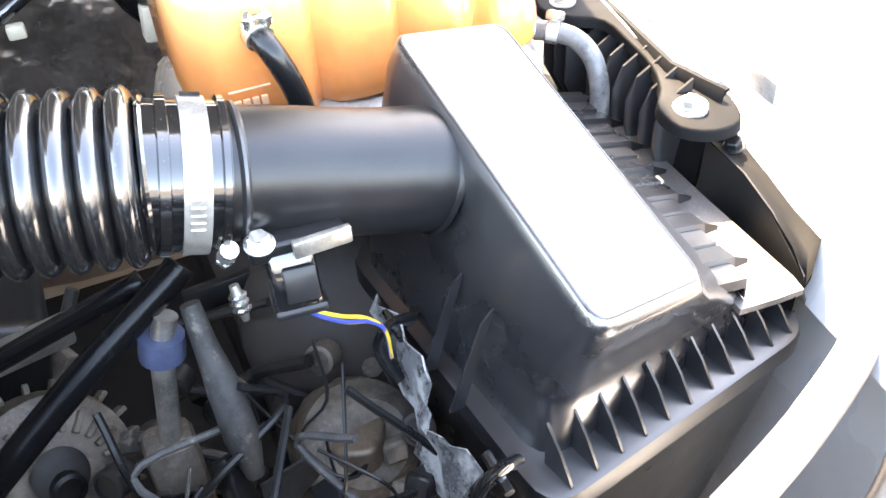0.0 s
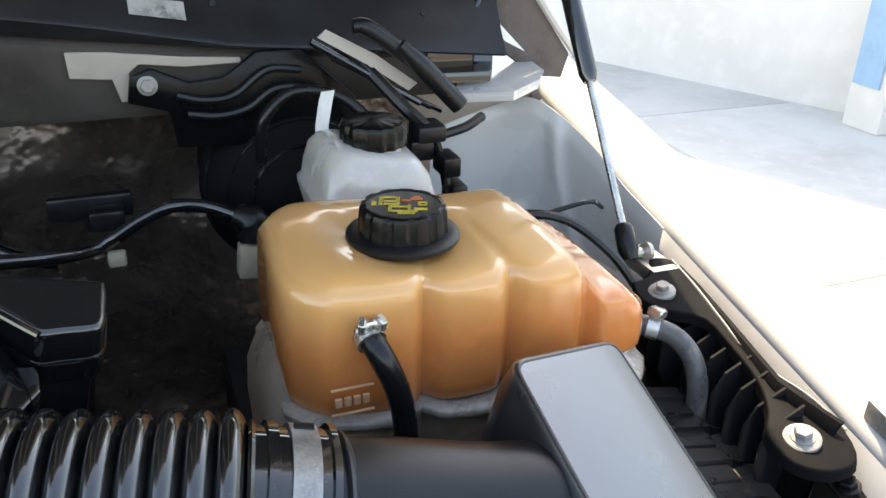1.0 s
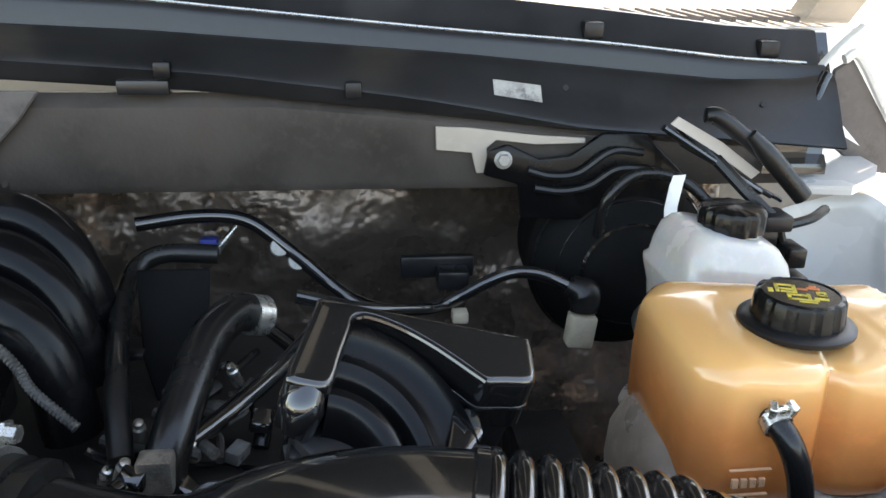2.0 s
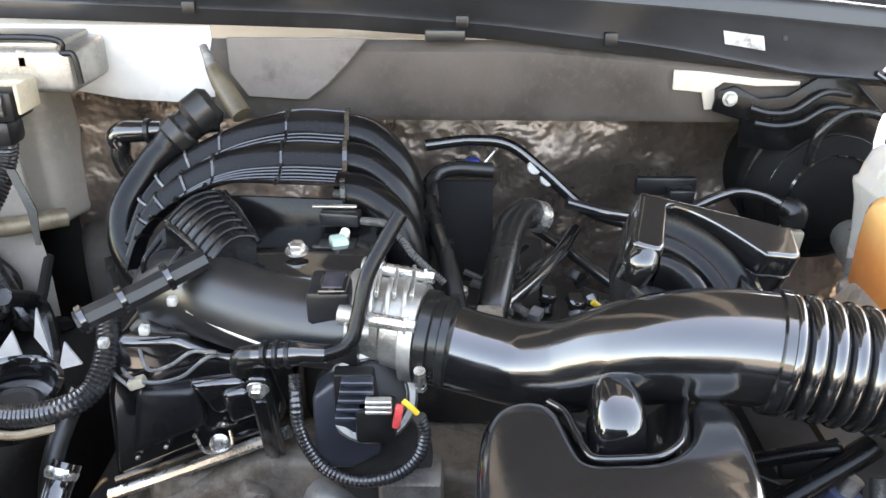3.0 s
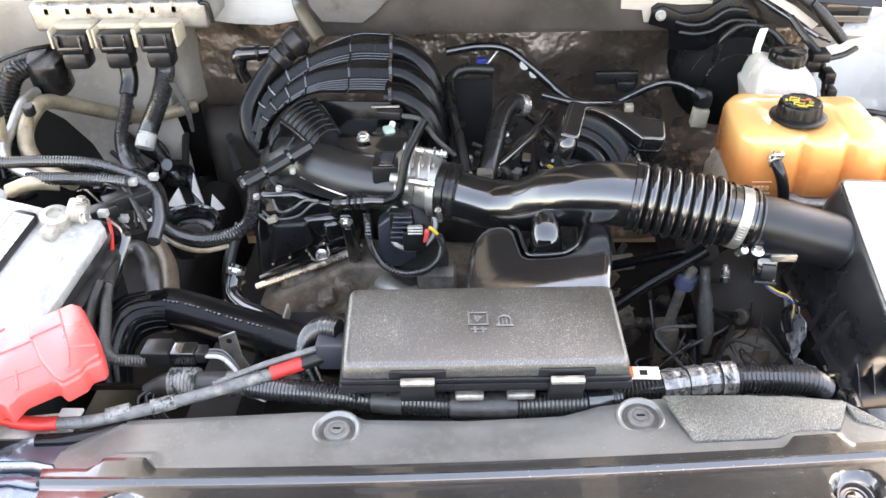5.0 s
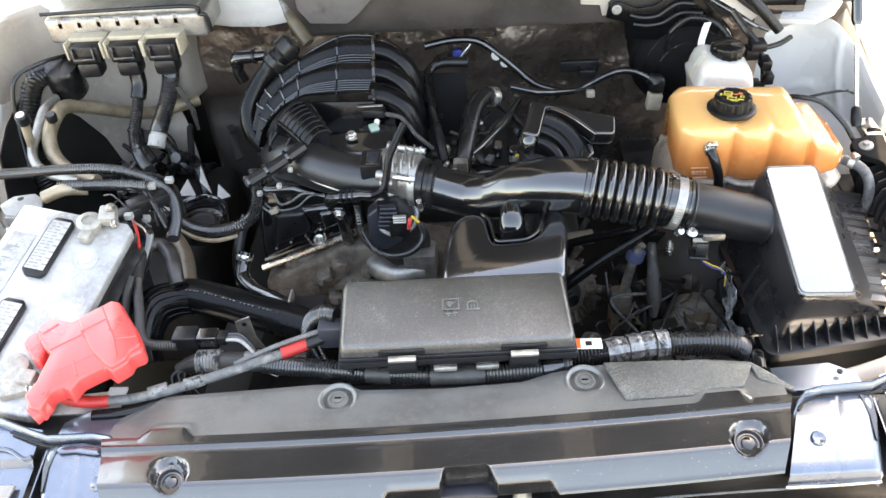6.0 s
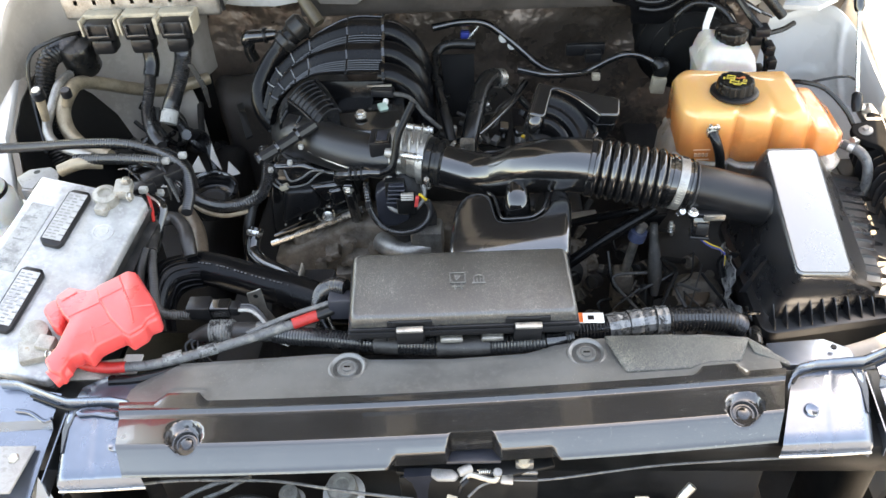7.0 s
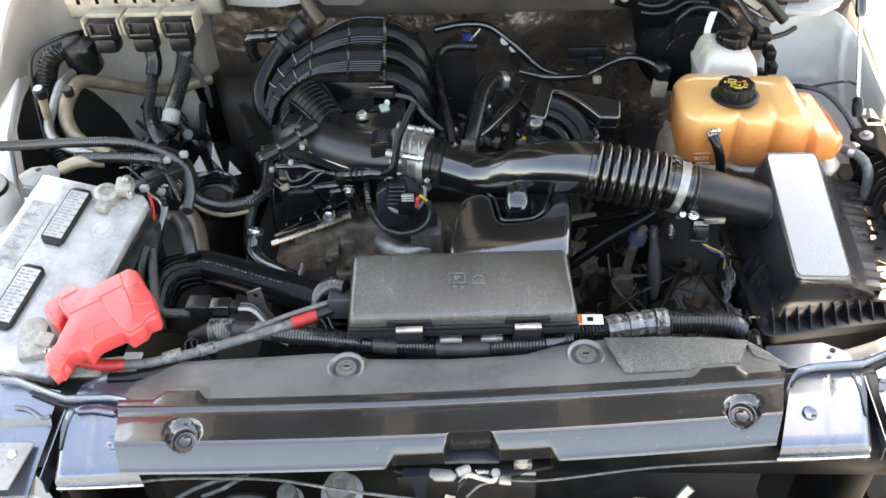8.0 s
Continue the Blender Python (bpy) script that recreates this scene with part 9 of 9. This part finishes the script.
part("pale_band", tube([(-0.690, 0.937, 0.990), (-0.695, 0.915, 0.968)], 0.020, 16, straight=True), M["clip"], h, "pale grey end band")
part("tie_strap", sheet([[(-0.645, 1.0, 1.075), (-0.632, 1.0, 1.075)], [(-0.620, 0.985, 1.02), (-0.606, 0.985, 1.02)], [(-0.610, 0.97, 0.975), (-0.603, 0.97, 0.975)]], 0.002, (0, 1, 0)), M["rubber"], h, "dangling black strap")
h = thing("control_loom", (-0.73, 0.95, 0.93), "second corrugated loom hanging from the control unit", "harness")
part("loom", tube([(-0.738, 1.03, 1.11), (-0.736, 1.02, 1.08), (-0.742, 0.98, 1.03), (-0.750, 0.94, 0.985), (-0.735, 0.90, 0.955), (-0.700, 0.855, 0.945)], 0.0125, 12, ribs=0.0015, pitch=0.005), M["loom"], h)
part("taped_top", tube([(-0.738, 1.032, 1.11), (-0.736, 1.02, 1.075), (-0.739, 0.998, 1.05)], 0.018, 12), M["rubber"], h)
h = thing("air_con_pipe", (-0.87, 0.95, 0.95), "weathered tan air-conditioning pipe with a capped valve", "pipe")
part("pipe", tube([(-0.70, 1.25, 0.90), (-0.79, 1.18, 0.908), (-0.836, 1.12, 0.945), (-0.900, 1.05, 1.005), (-0.918, 0.99, 1.040), (-0.922, 0.94, 1.040), (-0.928, 0.90, 1.015), (-0.912, 0.865, 0.985), (-0.868, 0.83, 0.965), (-0.80, 0.80, 0.955)], 0.0165, 14), M["tan"], h)
part("clip", block(-0.835, -0.815, 1.13, 1.17, 0.91, 0.95, 0.004), M["satin"], h)
part("valve", tube([(-0.915, 0.90, 1.035), (-0.905, 0.90, 1.06)], 0.010, 12, straight=True), M["tan"], h)
part("valve_cap", lathe([(0.012, 0), (0.0125, 0.016), (0.010, 0.020)], (-0.903, 0.90, 1.058), (0.1, -0.2, 1), 12), M["satin"], h, "black valve cap")
h = thing("air_con_pipe", (-0.94, 0.87, 0.98), "bright aluminium air-conditioning pipe with a capped valve", "pipe")
part("pipe", tube([(-0.935, 1.00, 1.060), (-0.944, 0.95, 1.058), (-0.952, 0.90, 1.027), (-0.954, 0.86, 1.008), (-0.934, 0.82, 0.995), (-0.898, 0.80, 0.981), (-0.83, 0.78, 0.97)], 0.0110, 12), M["alu"], h)
part("valve", tube([(-0.955, 0.865, 1.015), (-0.948, 0.865, 1.075)], [0.009, 0.011], 12, straight=True), M["tan"], h)
part("valve_cap", lathe([(0.0145, 0), (0.0145, 0.020), (0.011, 0.024)], (-0.947, 0.865, 1.075), (0.05, -0.2, 1), 12), M["satin"], h, "black valve cap")
part("cap_top", lathe([(0.0105, 0), (0.009, 0.003)], (-0.946, 0.860, 1.098), (0.05, -0.2, 1), 8), M["zinc"], h, "bright cap top")
h = thing("corner_duct", (-1.0, 0.95, 0.85), "black corrugated duct in the rear corner", "duct")
part("duct", tube([(-0.95, 1.06, 1.10), (-0.972, 1.0, 1.10), (-0.985, 0.96, 1.05), (-0.99, 0.93, 0.985), (-0.975, 0.89, 0.93), (-0.95, 0.86, 0.88)], 0.021, 14, ribs=0.003, pitch=0.008), M["rubber"], h)
part("canister", lathe([(0.035, 0), (0.042, 0.01), (0.042, 0.075), (0.035, 0.085)], (-0.925, 1.06, 1.04), (0.1, -0.3, 1), 20), M["rubber"], h)
part("cable", tube([(-0.90, 1.08, 1.13), (-0.95, 1.02, 1.14), (-1.0, 0.97, 1.12), (-1.01, 0.93, 1.02), (-0.985, 0.86, 0.93)], 0.005, 8), M["rubber"], h)
part("lower_duct", tube([(-0.86, 1.0, 0.80), (-0.82, 0.95, 0.84), (-0.80, 0.93, 0.88), (-0.815, 0.94, 0.90)], 0.008, 8), M["rubber"], h)

h = thing("heater_box", (-0.55, 1.25, 0.6), "brown dusty rounded heater casing low on the bulkhead", "heater")
part("casing", domed([(-0.70, 1.36), (-0.69, 1.27), (-0.66, 1.22), (-0.58, 1.195), (-0.48, 1.20), (-0.40, 1.23), (-0.36, 1.30), (-0.36, 1.36)], 0.56, 0.865, 0.05, 6), M["scuttle"], h)
part("bracket", sheet([[(-0.62, 1.19, 0.85), (-0.60, 1.185, 0.86)], [(-0.585, 1.10, 0.80), (-0.565, 1.10, 0.81)]], 0.006), M["rubber"], h)
h = thing("corner_clutter", (-0.80, 1.15, 0.6), "dark hoses and plugs under the bulkhead corner", "hose")
for k in range(12):
    rr_ = random.Random(400 + k)
    x = rr_.uniform(-0.92, -0.68)
    pp = [V((x + rr_.uniform(-0.08, 0.08), rr_.uniform(1.0, 1.25), 0.84 - 0.06 * j + rr_.uniform(-0.02, 0.02))) for j in range(4)]
    part("hose", tube(pp, rr_.choice((0.006, 0.009, 0.014)), 9, 6), M[rr_.choice(("rubber", "loom", "grime", "cloth"))], h)

# wiring over the battery's rear edge
h = thing("battery_loom", (-0.70, 0.62, 1.0), "corrugated wiring loom running behind and beside the battery", "harness")
part("run", tube([(-0.98, 0.655, 1.08), (-0.877, 0.656, 1.082), (-0.772, 0.663, 1.082), (-0.682, 0.668, 1.075), (-0.608, 0.651, 1.062), (-0.56, 0.627, 1.04), (-0.537, 0.577, 1.02), (-0.530, 0.52, 1.01)], 0.010, 12, ribs=0.0013, pitch=0.005), M["loom"], h)
part("taped_drop", tube([(-0.506, 0.430, 0.975), (-0.514, 0.452, 0.992), (-0.530, 0.486, 1.000), (-0.557, 0.510, 1.005), (-0.583, 0.490, 1.006), (-0.578, 0.450, 1.004), (-0.570, 0.415, 1.000)], [0.013, 0.015, 0.014, 0.013, 0.0135, 0.012, 0.0105], 14), M["wound"], h, "dark wound tape")
part("lower_run", tube([(-0.571, 0.418, 1.000), (-0.556, 0.372, 0.998), (-0.540, 0.328, 0.997), (-0.522, 0.280, 0.994), (-0.500, 0.260, 0.992), (-0.455, 0.258, 0.990)], 0.0078, 12, ribs=0.0010, pitch=0.0045), M["wound"], h)
part("side_run", tube([(-0.570, 0.40, 1.02), (-0.572, 0.36, 1.005), (-0.560, 0.31, 0.985), (-0.545, 0.29, 0.96)], 0.008, 10), M["rubber"], h)
part("upper_run", tube([(-0.77, 0.618, 1.074), (-0.70, 0.617, 1.074), (-0.64, 0.613, 1.074), (-0.59, 0.61, 1.07)], 0.0105, 12, ribs=0.0013, pitch=0.005), M["loom"], h)
part("pipe_stub", tube([(-0.80, 0.60, 1.06), (-0.76, 0.61, 1.07), (-0.72, 0.625, 1.06)], 0.013, 12), M["tan"], h)
for x, y, z, rz in ((-0.600, 0.575, 1.055, 40), (-0.575, 0.600, 1.045, 40), (-0.615, 0.55, 1.05, 35)):
    part("plug", block(x - 0.022, x + 0.022, y - 0.014, y + 0.014, z - 0.012, z + 0.012, 0.003, 2, turned(0, 0, rz)), M["satin"], h, "black plug")
for x, y, z in ((-0.585, 0.615, 1.068), (-0.56, 0.645, 1.06), (-0.605, 0.53, 1.06), (-0.59, 0.56, 1.03)):
    part("pale_clip", block(x - 0.008, x + 0.008, y - 0.006, y + 0.006, z - 0.006, z + 0.006, 0.002), M["clip"], h, "pale plastic clip")
part("wire", tube([(-0.60, 0.53, 1.05), (-0.585, 0.50, 1.04), (-0.575, 0.47, 1.03)], 0.003, 8), M["redwire"], h)
for k in range(9):
    rr_ = random.Random(1700 + k)
    a = V((rr_.uniform(-0.70, -0.60), rr_.uniform(0.60, 0.66), 1.055))
    pp = [a, a + V((0.03, rr_.uniform(-0.02, 0.01), rr_.uniform(0.0, 0.02))), a + V((0.07, rr_.uniform(-0.05, 0.0), rr_.uniform(-0.02, 0.01))), a + V((0.10, rr_.uniform(-0.09, -0.03), -0.04))]
    part("thin_wire", tube(pp, rr_.choice((0.002, 0.0028, 0.004)), 7, 6), M[rr_.choice(("rubber", "rubber", "loom", "cloth"))], h)
h = thing("battery_strap", (-0.58, 0.52, 0.95), "bent black hold-down bracket beside the battery", "bracket")
part("arm", tube([(-0.66, 0.545, 1.045), (-0.605, 0.530, 1.045), (-0.572, 0.515, 1.03), (-0.575, 0.48, 1.0), (-0.59, 0.44, 0.96)], 0.010, 8, flat=0.6), M["gloss"], h)
part("mark", tube([(-0.600, 0.527, 1.052), (-0.575, 0.512, 1.035), (-0.577, 0.485, 1.008)], 0.0025, 6), M["zinc"], h)
h = thing("battery_bracket", (-0.85, 0.60, 1.0), "flat grey metal bracket with a hole behind the battery", "bracket")
part("plate", prism([(-0.897, 0.600), (-0.881, 0.628), (-0.839, 0.636), (-0.814, 0.617), (-0.805, 0.588), (-0.844, 0.594), (-0.847, 0.562), (-0.870, 0.566)], 1.040, 1.046, 0.002, 2), M["washer"], h)
part("leg", block(-0.872, -0.846, 0.560, 0.575, 0.86, 1.043, 0.003), M["washer"], h)
part("hole", lathe([(0.0065, -0.001), (0.0065, 0.0005), (0.0, 0.0005)], (-0.861, 0.618, 1.046), (0, 0, 1), 16), M["bay"], h)
h = thing("washer_filler", (-0.90, 0.56, 0.95), "cream washer bottle neck with a pale cap", "bottle")
part("neck", lathe([(0.045, 0), (0.048, 0.02), (0.044, 0.05), (0.030, 0.065)], (-0.918, 0.535, 1.00), (0.05, -0.1, 1), 24), M["milky"], h)
part("cap", lathe([(0.034, 0.0), (0.035, 0.012), (0.028, 0.022), (0.02, 0.024)], (-0.916, 0.53, 1.064), (0.05, -0.1, 1), 24), M["milky"], h, "pale screw cap")
part("cap_rim", lathe([(0.036, -0.004), (0.0375, 0.0), (0.036, 0.005)], (-0.916, 0.53, 1.066), (0.05, -0.1, 1), 28), M["bay"], h, "black rim of the cap")
part("lower", block(-0.97, -0.872, 0.45, 0.60, 0.80, 1.0, 0.02), M["milky"], h)

# ---- right front depths: belts, alternator, pipes under the intake ----
alt = thing("alternator", (0.20, 0.55, 0.62), "dusty finned alternator below the intake", "alternator")
part("body", lathe([(0.05, -0.06), (0.075, -0.055), (0.078, -0.03), (0.078, 0.03), (0.074, 0.05), (0.05, 0.056)], (0.225, 0.715, 0.665), (0.35, -0.75, 0.55), 28), M["block"], alt, "dusty grey cast body")
alt_q = V((0, 0, 1)).rotation_difference(V((0.35, -0.75, 0.55)).normalized()).to_matrix()
for k in range(22):
    a = 2 * math.pi * k / 22
    for rad, h0 in ((0.052, 0.056), (0.080, 0.020)):
        p = V((0.225, 0.715, 0.665)) + alt_q @ V((rad * math.cos(a), rad * math.sin(a), h0))
        bm = block(-0.011, 0.011, -0.0028, 0.0028, -0.014, 0.006, 0.001, 1, alt_q @ Matrix.Rotation(a, 3, "Z"))
        bmesh.ops.translate(bm, vec=p, verts=bm.verts)
        part("fin", bm, M["block"], alt)
part("pulley", lathe([(0.024, 0.05), (0.026, 0.052), (0.022, 0.058), (0.026, 0.066), (0.022, 0.068), (0.010, 0.070)], (0.225, 0.715, 0.665), (0.35, -0.75, 0.55), 24), M["grime"], alt)
part("clamp_bar", block(0.13, 0.30, 0.70, 0.73, 0.80, 0.82, 0.004, 2, turned(0, -6, 4)), M["alu"], alt, "pale aluminium bar")
for pp, r_, m_ in ((((0.19, 0.560, 0.79), (0.29, 0.59, 0.855), (0.385, 0.615, 0.91), (0.40, 0.62, 0.92)), 0.0125, "semi"), (((0.18, 0.665, 0.83), (0.28, 0.65, 0.87), (0.355, 0.63, 0.905), (0.37, 0.63, 0.91)), 0.009, "semi")):
    solo("coolant_pipe", tube(pp, r_, 12), M[m_], "black coolant pipe slanting under the bellows", "pipe", "slanting pipes")
h = thing("oil_filler_tube", (0.36, 0.58, 0.70), "steel filler tube with a blue collar", "tube")
part("tube", tube([(0.378, 0.60, 0.892), (0.367, 0.60, 0.861), (0.357, 0.60, 0.802), (0.350, 0.60, 0.76)], 0.0095, 14), M["zinc"], h, "steel tube")
part("blue_collar", lathe([(0.018, -0.01), (0.0185, 0), (0.018, 0.012)], (0.368, 0.60, 0.864), (0.2, 0, 1), 20), M["bluegrey"], h, "blue-grey collar")
part("foot", block(0.325, 0.37, 0.58, 0.625, 0.66, 0.765, 0.010), M["block"], h)
h = thing("air_con_line", (0.40, 0.50, 0.72), "dusty rubber line hanging under the inlet neck", "hose")
part("line", tube([(0.397, 0.595, 0.90), (0.399, 0.58, 0.865), (0.402, 0.565, 0.83), (0.404, 0.55, 0.79), (0.405, 0.54, 0.75)], [0.008, 0.010, 0.014, 0.015, 0.008], 14), M["cloth"], h)
part("thin_line", tube([(0.433, 0.60, 0.90), (0.434, 0.595, 0.885), (0.435, 0.59, 0.87)], [0.004, 0.006, 0.003], 10), M["zinc"], h, "ribbed zinc fitting")
part("fitting", tube([(0.4335, 0.598, 0.892), (0.4345, 0.594, 0.876)], 0.006, 10, ribs=0.002, pitch=0.006), M["steel"], h)
h = thing("lower_wiring", (0.45, 0.42, 0.75), "tangle of thin dark wires below the inlet neck", "wiring")
for k in range(14):
    x, y = 0.33 + 0.014 * k, 0.44 + 0.016 * ((k * 5) % 7)
    rr_ = random.Random(k)
    pp = [V((x + rr_.uniform(-0.05, 0.05), y + rr_.uniform(-0.03, 0.08), 0.82 - 0.045 * j + rr_.uniform(-0.03, 0.03))) for j in range(5)]
    part("wire", tube(pp, rr_.choice((0.0016, 0.002, 0.0035)), 7, 5), M[rr_.choice(("rubber", "rubber", "cloth", "loom"))], h)
for k in range(8):
    rr_ = random.Random(50 + k)
    x, y, z = rr_.uniform(0.38, 0.53), rr_.uniform(0.46, 0.60), rr_.uniform(0.66, 0.78)
    part("plug", block(x - 0.016, x + 0.016, y - 0.012, y + 0.012, z - 0.010, z + 0.010, 0.003, 1, turned(rr_.uniform(-40, 40), rr_.uniform(-40, 40), rr_.uniform(0, 90))), M[rr_.choice(("satin", "block", "grime"))], h)
h = thing("steering_gear", (0.46, 0.50, 0.55), "dusty brown cast parts in the depth of the bay", "steering gear")
part("casting", block(0.40, 0.56, 0.38, 0.60, 0.50, 0.68, 0.03, 3), M["block"], h)
part("round_motor", lathe([(0.03, -0.04), (0.055, -0.035), (0.058, 0.03), (0.04, 0.045)], (0.50, 0.575, 0.70), (0.1, -0.75, 0.65), 24), M["block"], h, "round brown motor")
part("plate", domed([(0.499, 0.619), (0.520, 0.616), (0.538, 0.598), (0.528, 0.555), (0.507, 0.523), (0.485, 0.526), (0.471, 0.543), (0.482, 0.585)], 0.716, 0.742, 0.006, 4), M["shadetan"], h, "tan rounded cover")
part("arch_cover", lathe([(0.125, -0.02), (0.120, 0.0), (0.100, 0.020), (0.060, 0.036), (0.020, 0.042), (0.0, 0.042)], (0.560, 0.735, 0.700), (-0.25, -0.80, 0.55), 36), M["scuttle"], h, "dark brown rounded splash cover")
part("dome", lathe([(0.06, 0), (0.058, 0.03), (0.04, 0.06), (0.015, 0.072)], (0.36, 0.43, 0.66), (0, -0.2, 1), 24), M["grime"], h)
h = thing("depth_brackets", (0.42, 0.6, 0.6), "dusty brackets, lugs and short pipes deep in the bay", "bracket")
for k in range(46):
    rr_ = random.Random(900 + k)
    x, y, z = rr_.uniform(0.22, 0.55), rr_.uniform(0.50, 0.82), rr_.uniform(0.56, 0.74)
    kind = k % 4
    m_ = M[rr_.choice(("block", "grime", "grime", "cloth", "bay", "scuttle"))]
    if kind == 0:
        bm = block(-rr_.uniform(0.015, 0.045), rr_.uniform(0.015, 0.045), -0.008, 0.008, -rr_.uniform(0.006, 0.02), rr_.uniform(0.006, 0.02), 0.003, 2, turned(rr_.uniform(-60, 60), rr_.uniform(-60, 60), rr_.uniform(0, 180)))
        bmesh.ops.translate(bm, vec=(x, y, z), verts=bm.verts)
        part("lug", bm, m_, h)
    elif kind == 1:
        ax = (rr_.uniform(-1, 1), -1, rr_.uniform(0, 1))
        part("boss", lathe([(0.016, -0.02), (0.016, 0.004), (0.012, 0.006), (0.012, 0.002), (0.005, 0.002)], (x, y, z), ax, 16), m_, h)
    elif kind == 2:
        pp = [V((x, y, z)) + V((rr_.uniform(-0.07, 0.07), rr_.uniform(-0.05, 0.05), 0.05 - 0.045 * j)) for j in range(4)]
        part("short_pipe", tube(pp, rr_.choice((0.005, 0.007, 0.011)), 9, 6), m_, h)
    else:
        bm = prism([(-0.03, -0.012), (0.0, -0.018), (0.03, -0.010), (0.026, 0.012), (-0.02, 0.016)], -0.002, 0.002, 0.001, 1, turned(rr_.uniform(-70, 70), rr_.uniform(-70, 70), rr_.uniform(0, 180)).to_4x4())
        bmesh.ops.translate(bm, vec=(x, y, z), verts=bm.verts)
        part("plate", bm, m_, h)
h = thing("splash_sheet", (0.53, 0.42, 0.75), "crumpled dusty plastic sheet beside the filter box", "sheet")
for y0, z0, ny, nz in ((0.40, 0.74, 7, 7), (0.47, 0.80, 7, 5)):
    rows = []
    for i in range(ny):
        row = []
        for k in range(nz):
            y, z = y0 + 0.016 * i + 0.004 * noise.noise(V((k * 1.7, i * 1.3, 9))), z0 + 0.018 * k - 0.010 * i * (y0 < 0.45) + 0.006 * noise.noise(V((i * 1.1, k * 2.3, 5)))
            row.append((0.538 + 0.016 * noise.noise(V((y * 60, z * 60, 3))) - 0.03 * (0.90 - z), y, z))
        rows.append(row)
    part("sheet", sheet(rows, 0.0015, (1, 0, 0)), M["film"], h, "torn cloudy plastic film", 70)
solo("front_hose", tube([(0.46, 0.33, 0.79), (0.50, 0.345, 0.80), (0.54, 0.35, 0.79), (0.60, 0.34, 0.75)], 0.028, 16), M["rubber"], "thick black hose under the filter box", "hose")
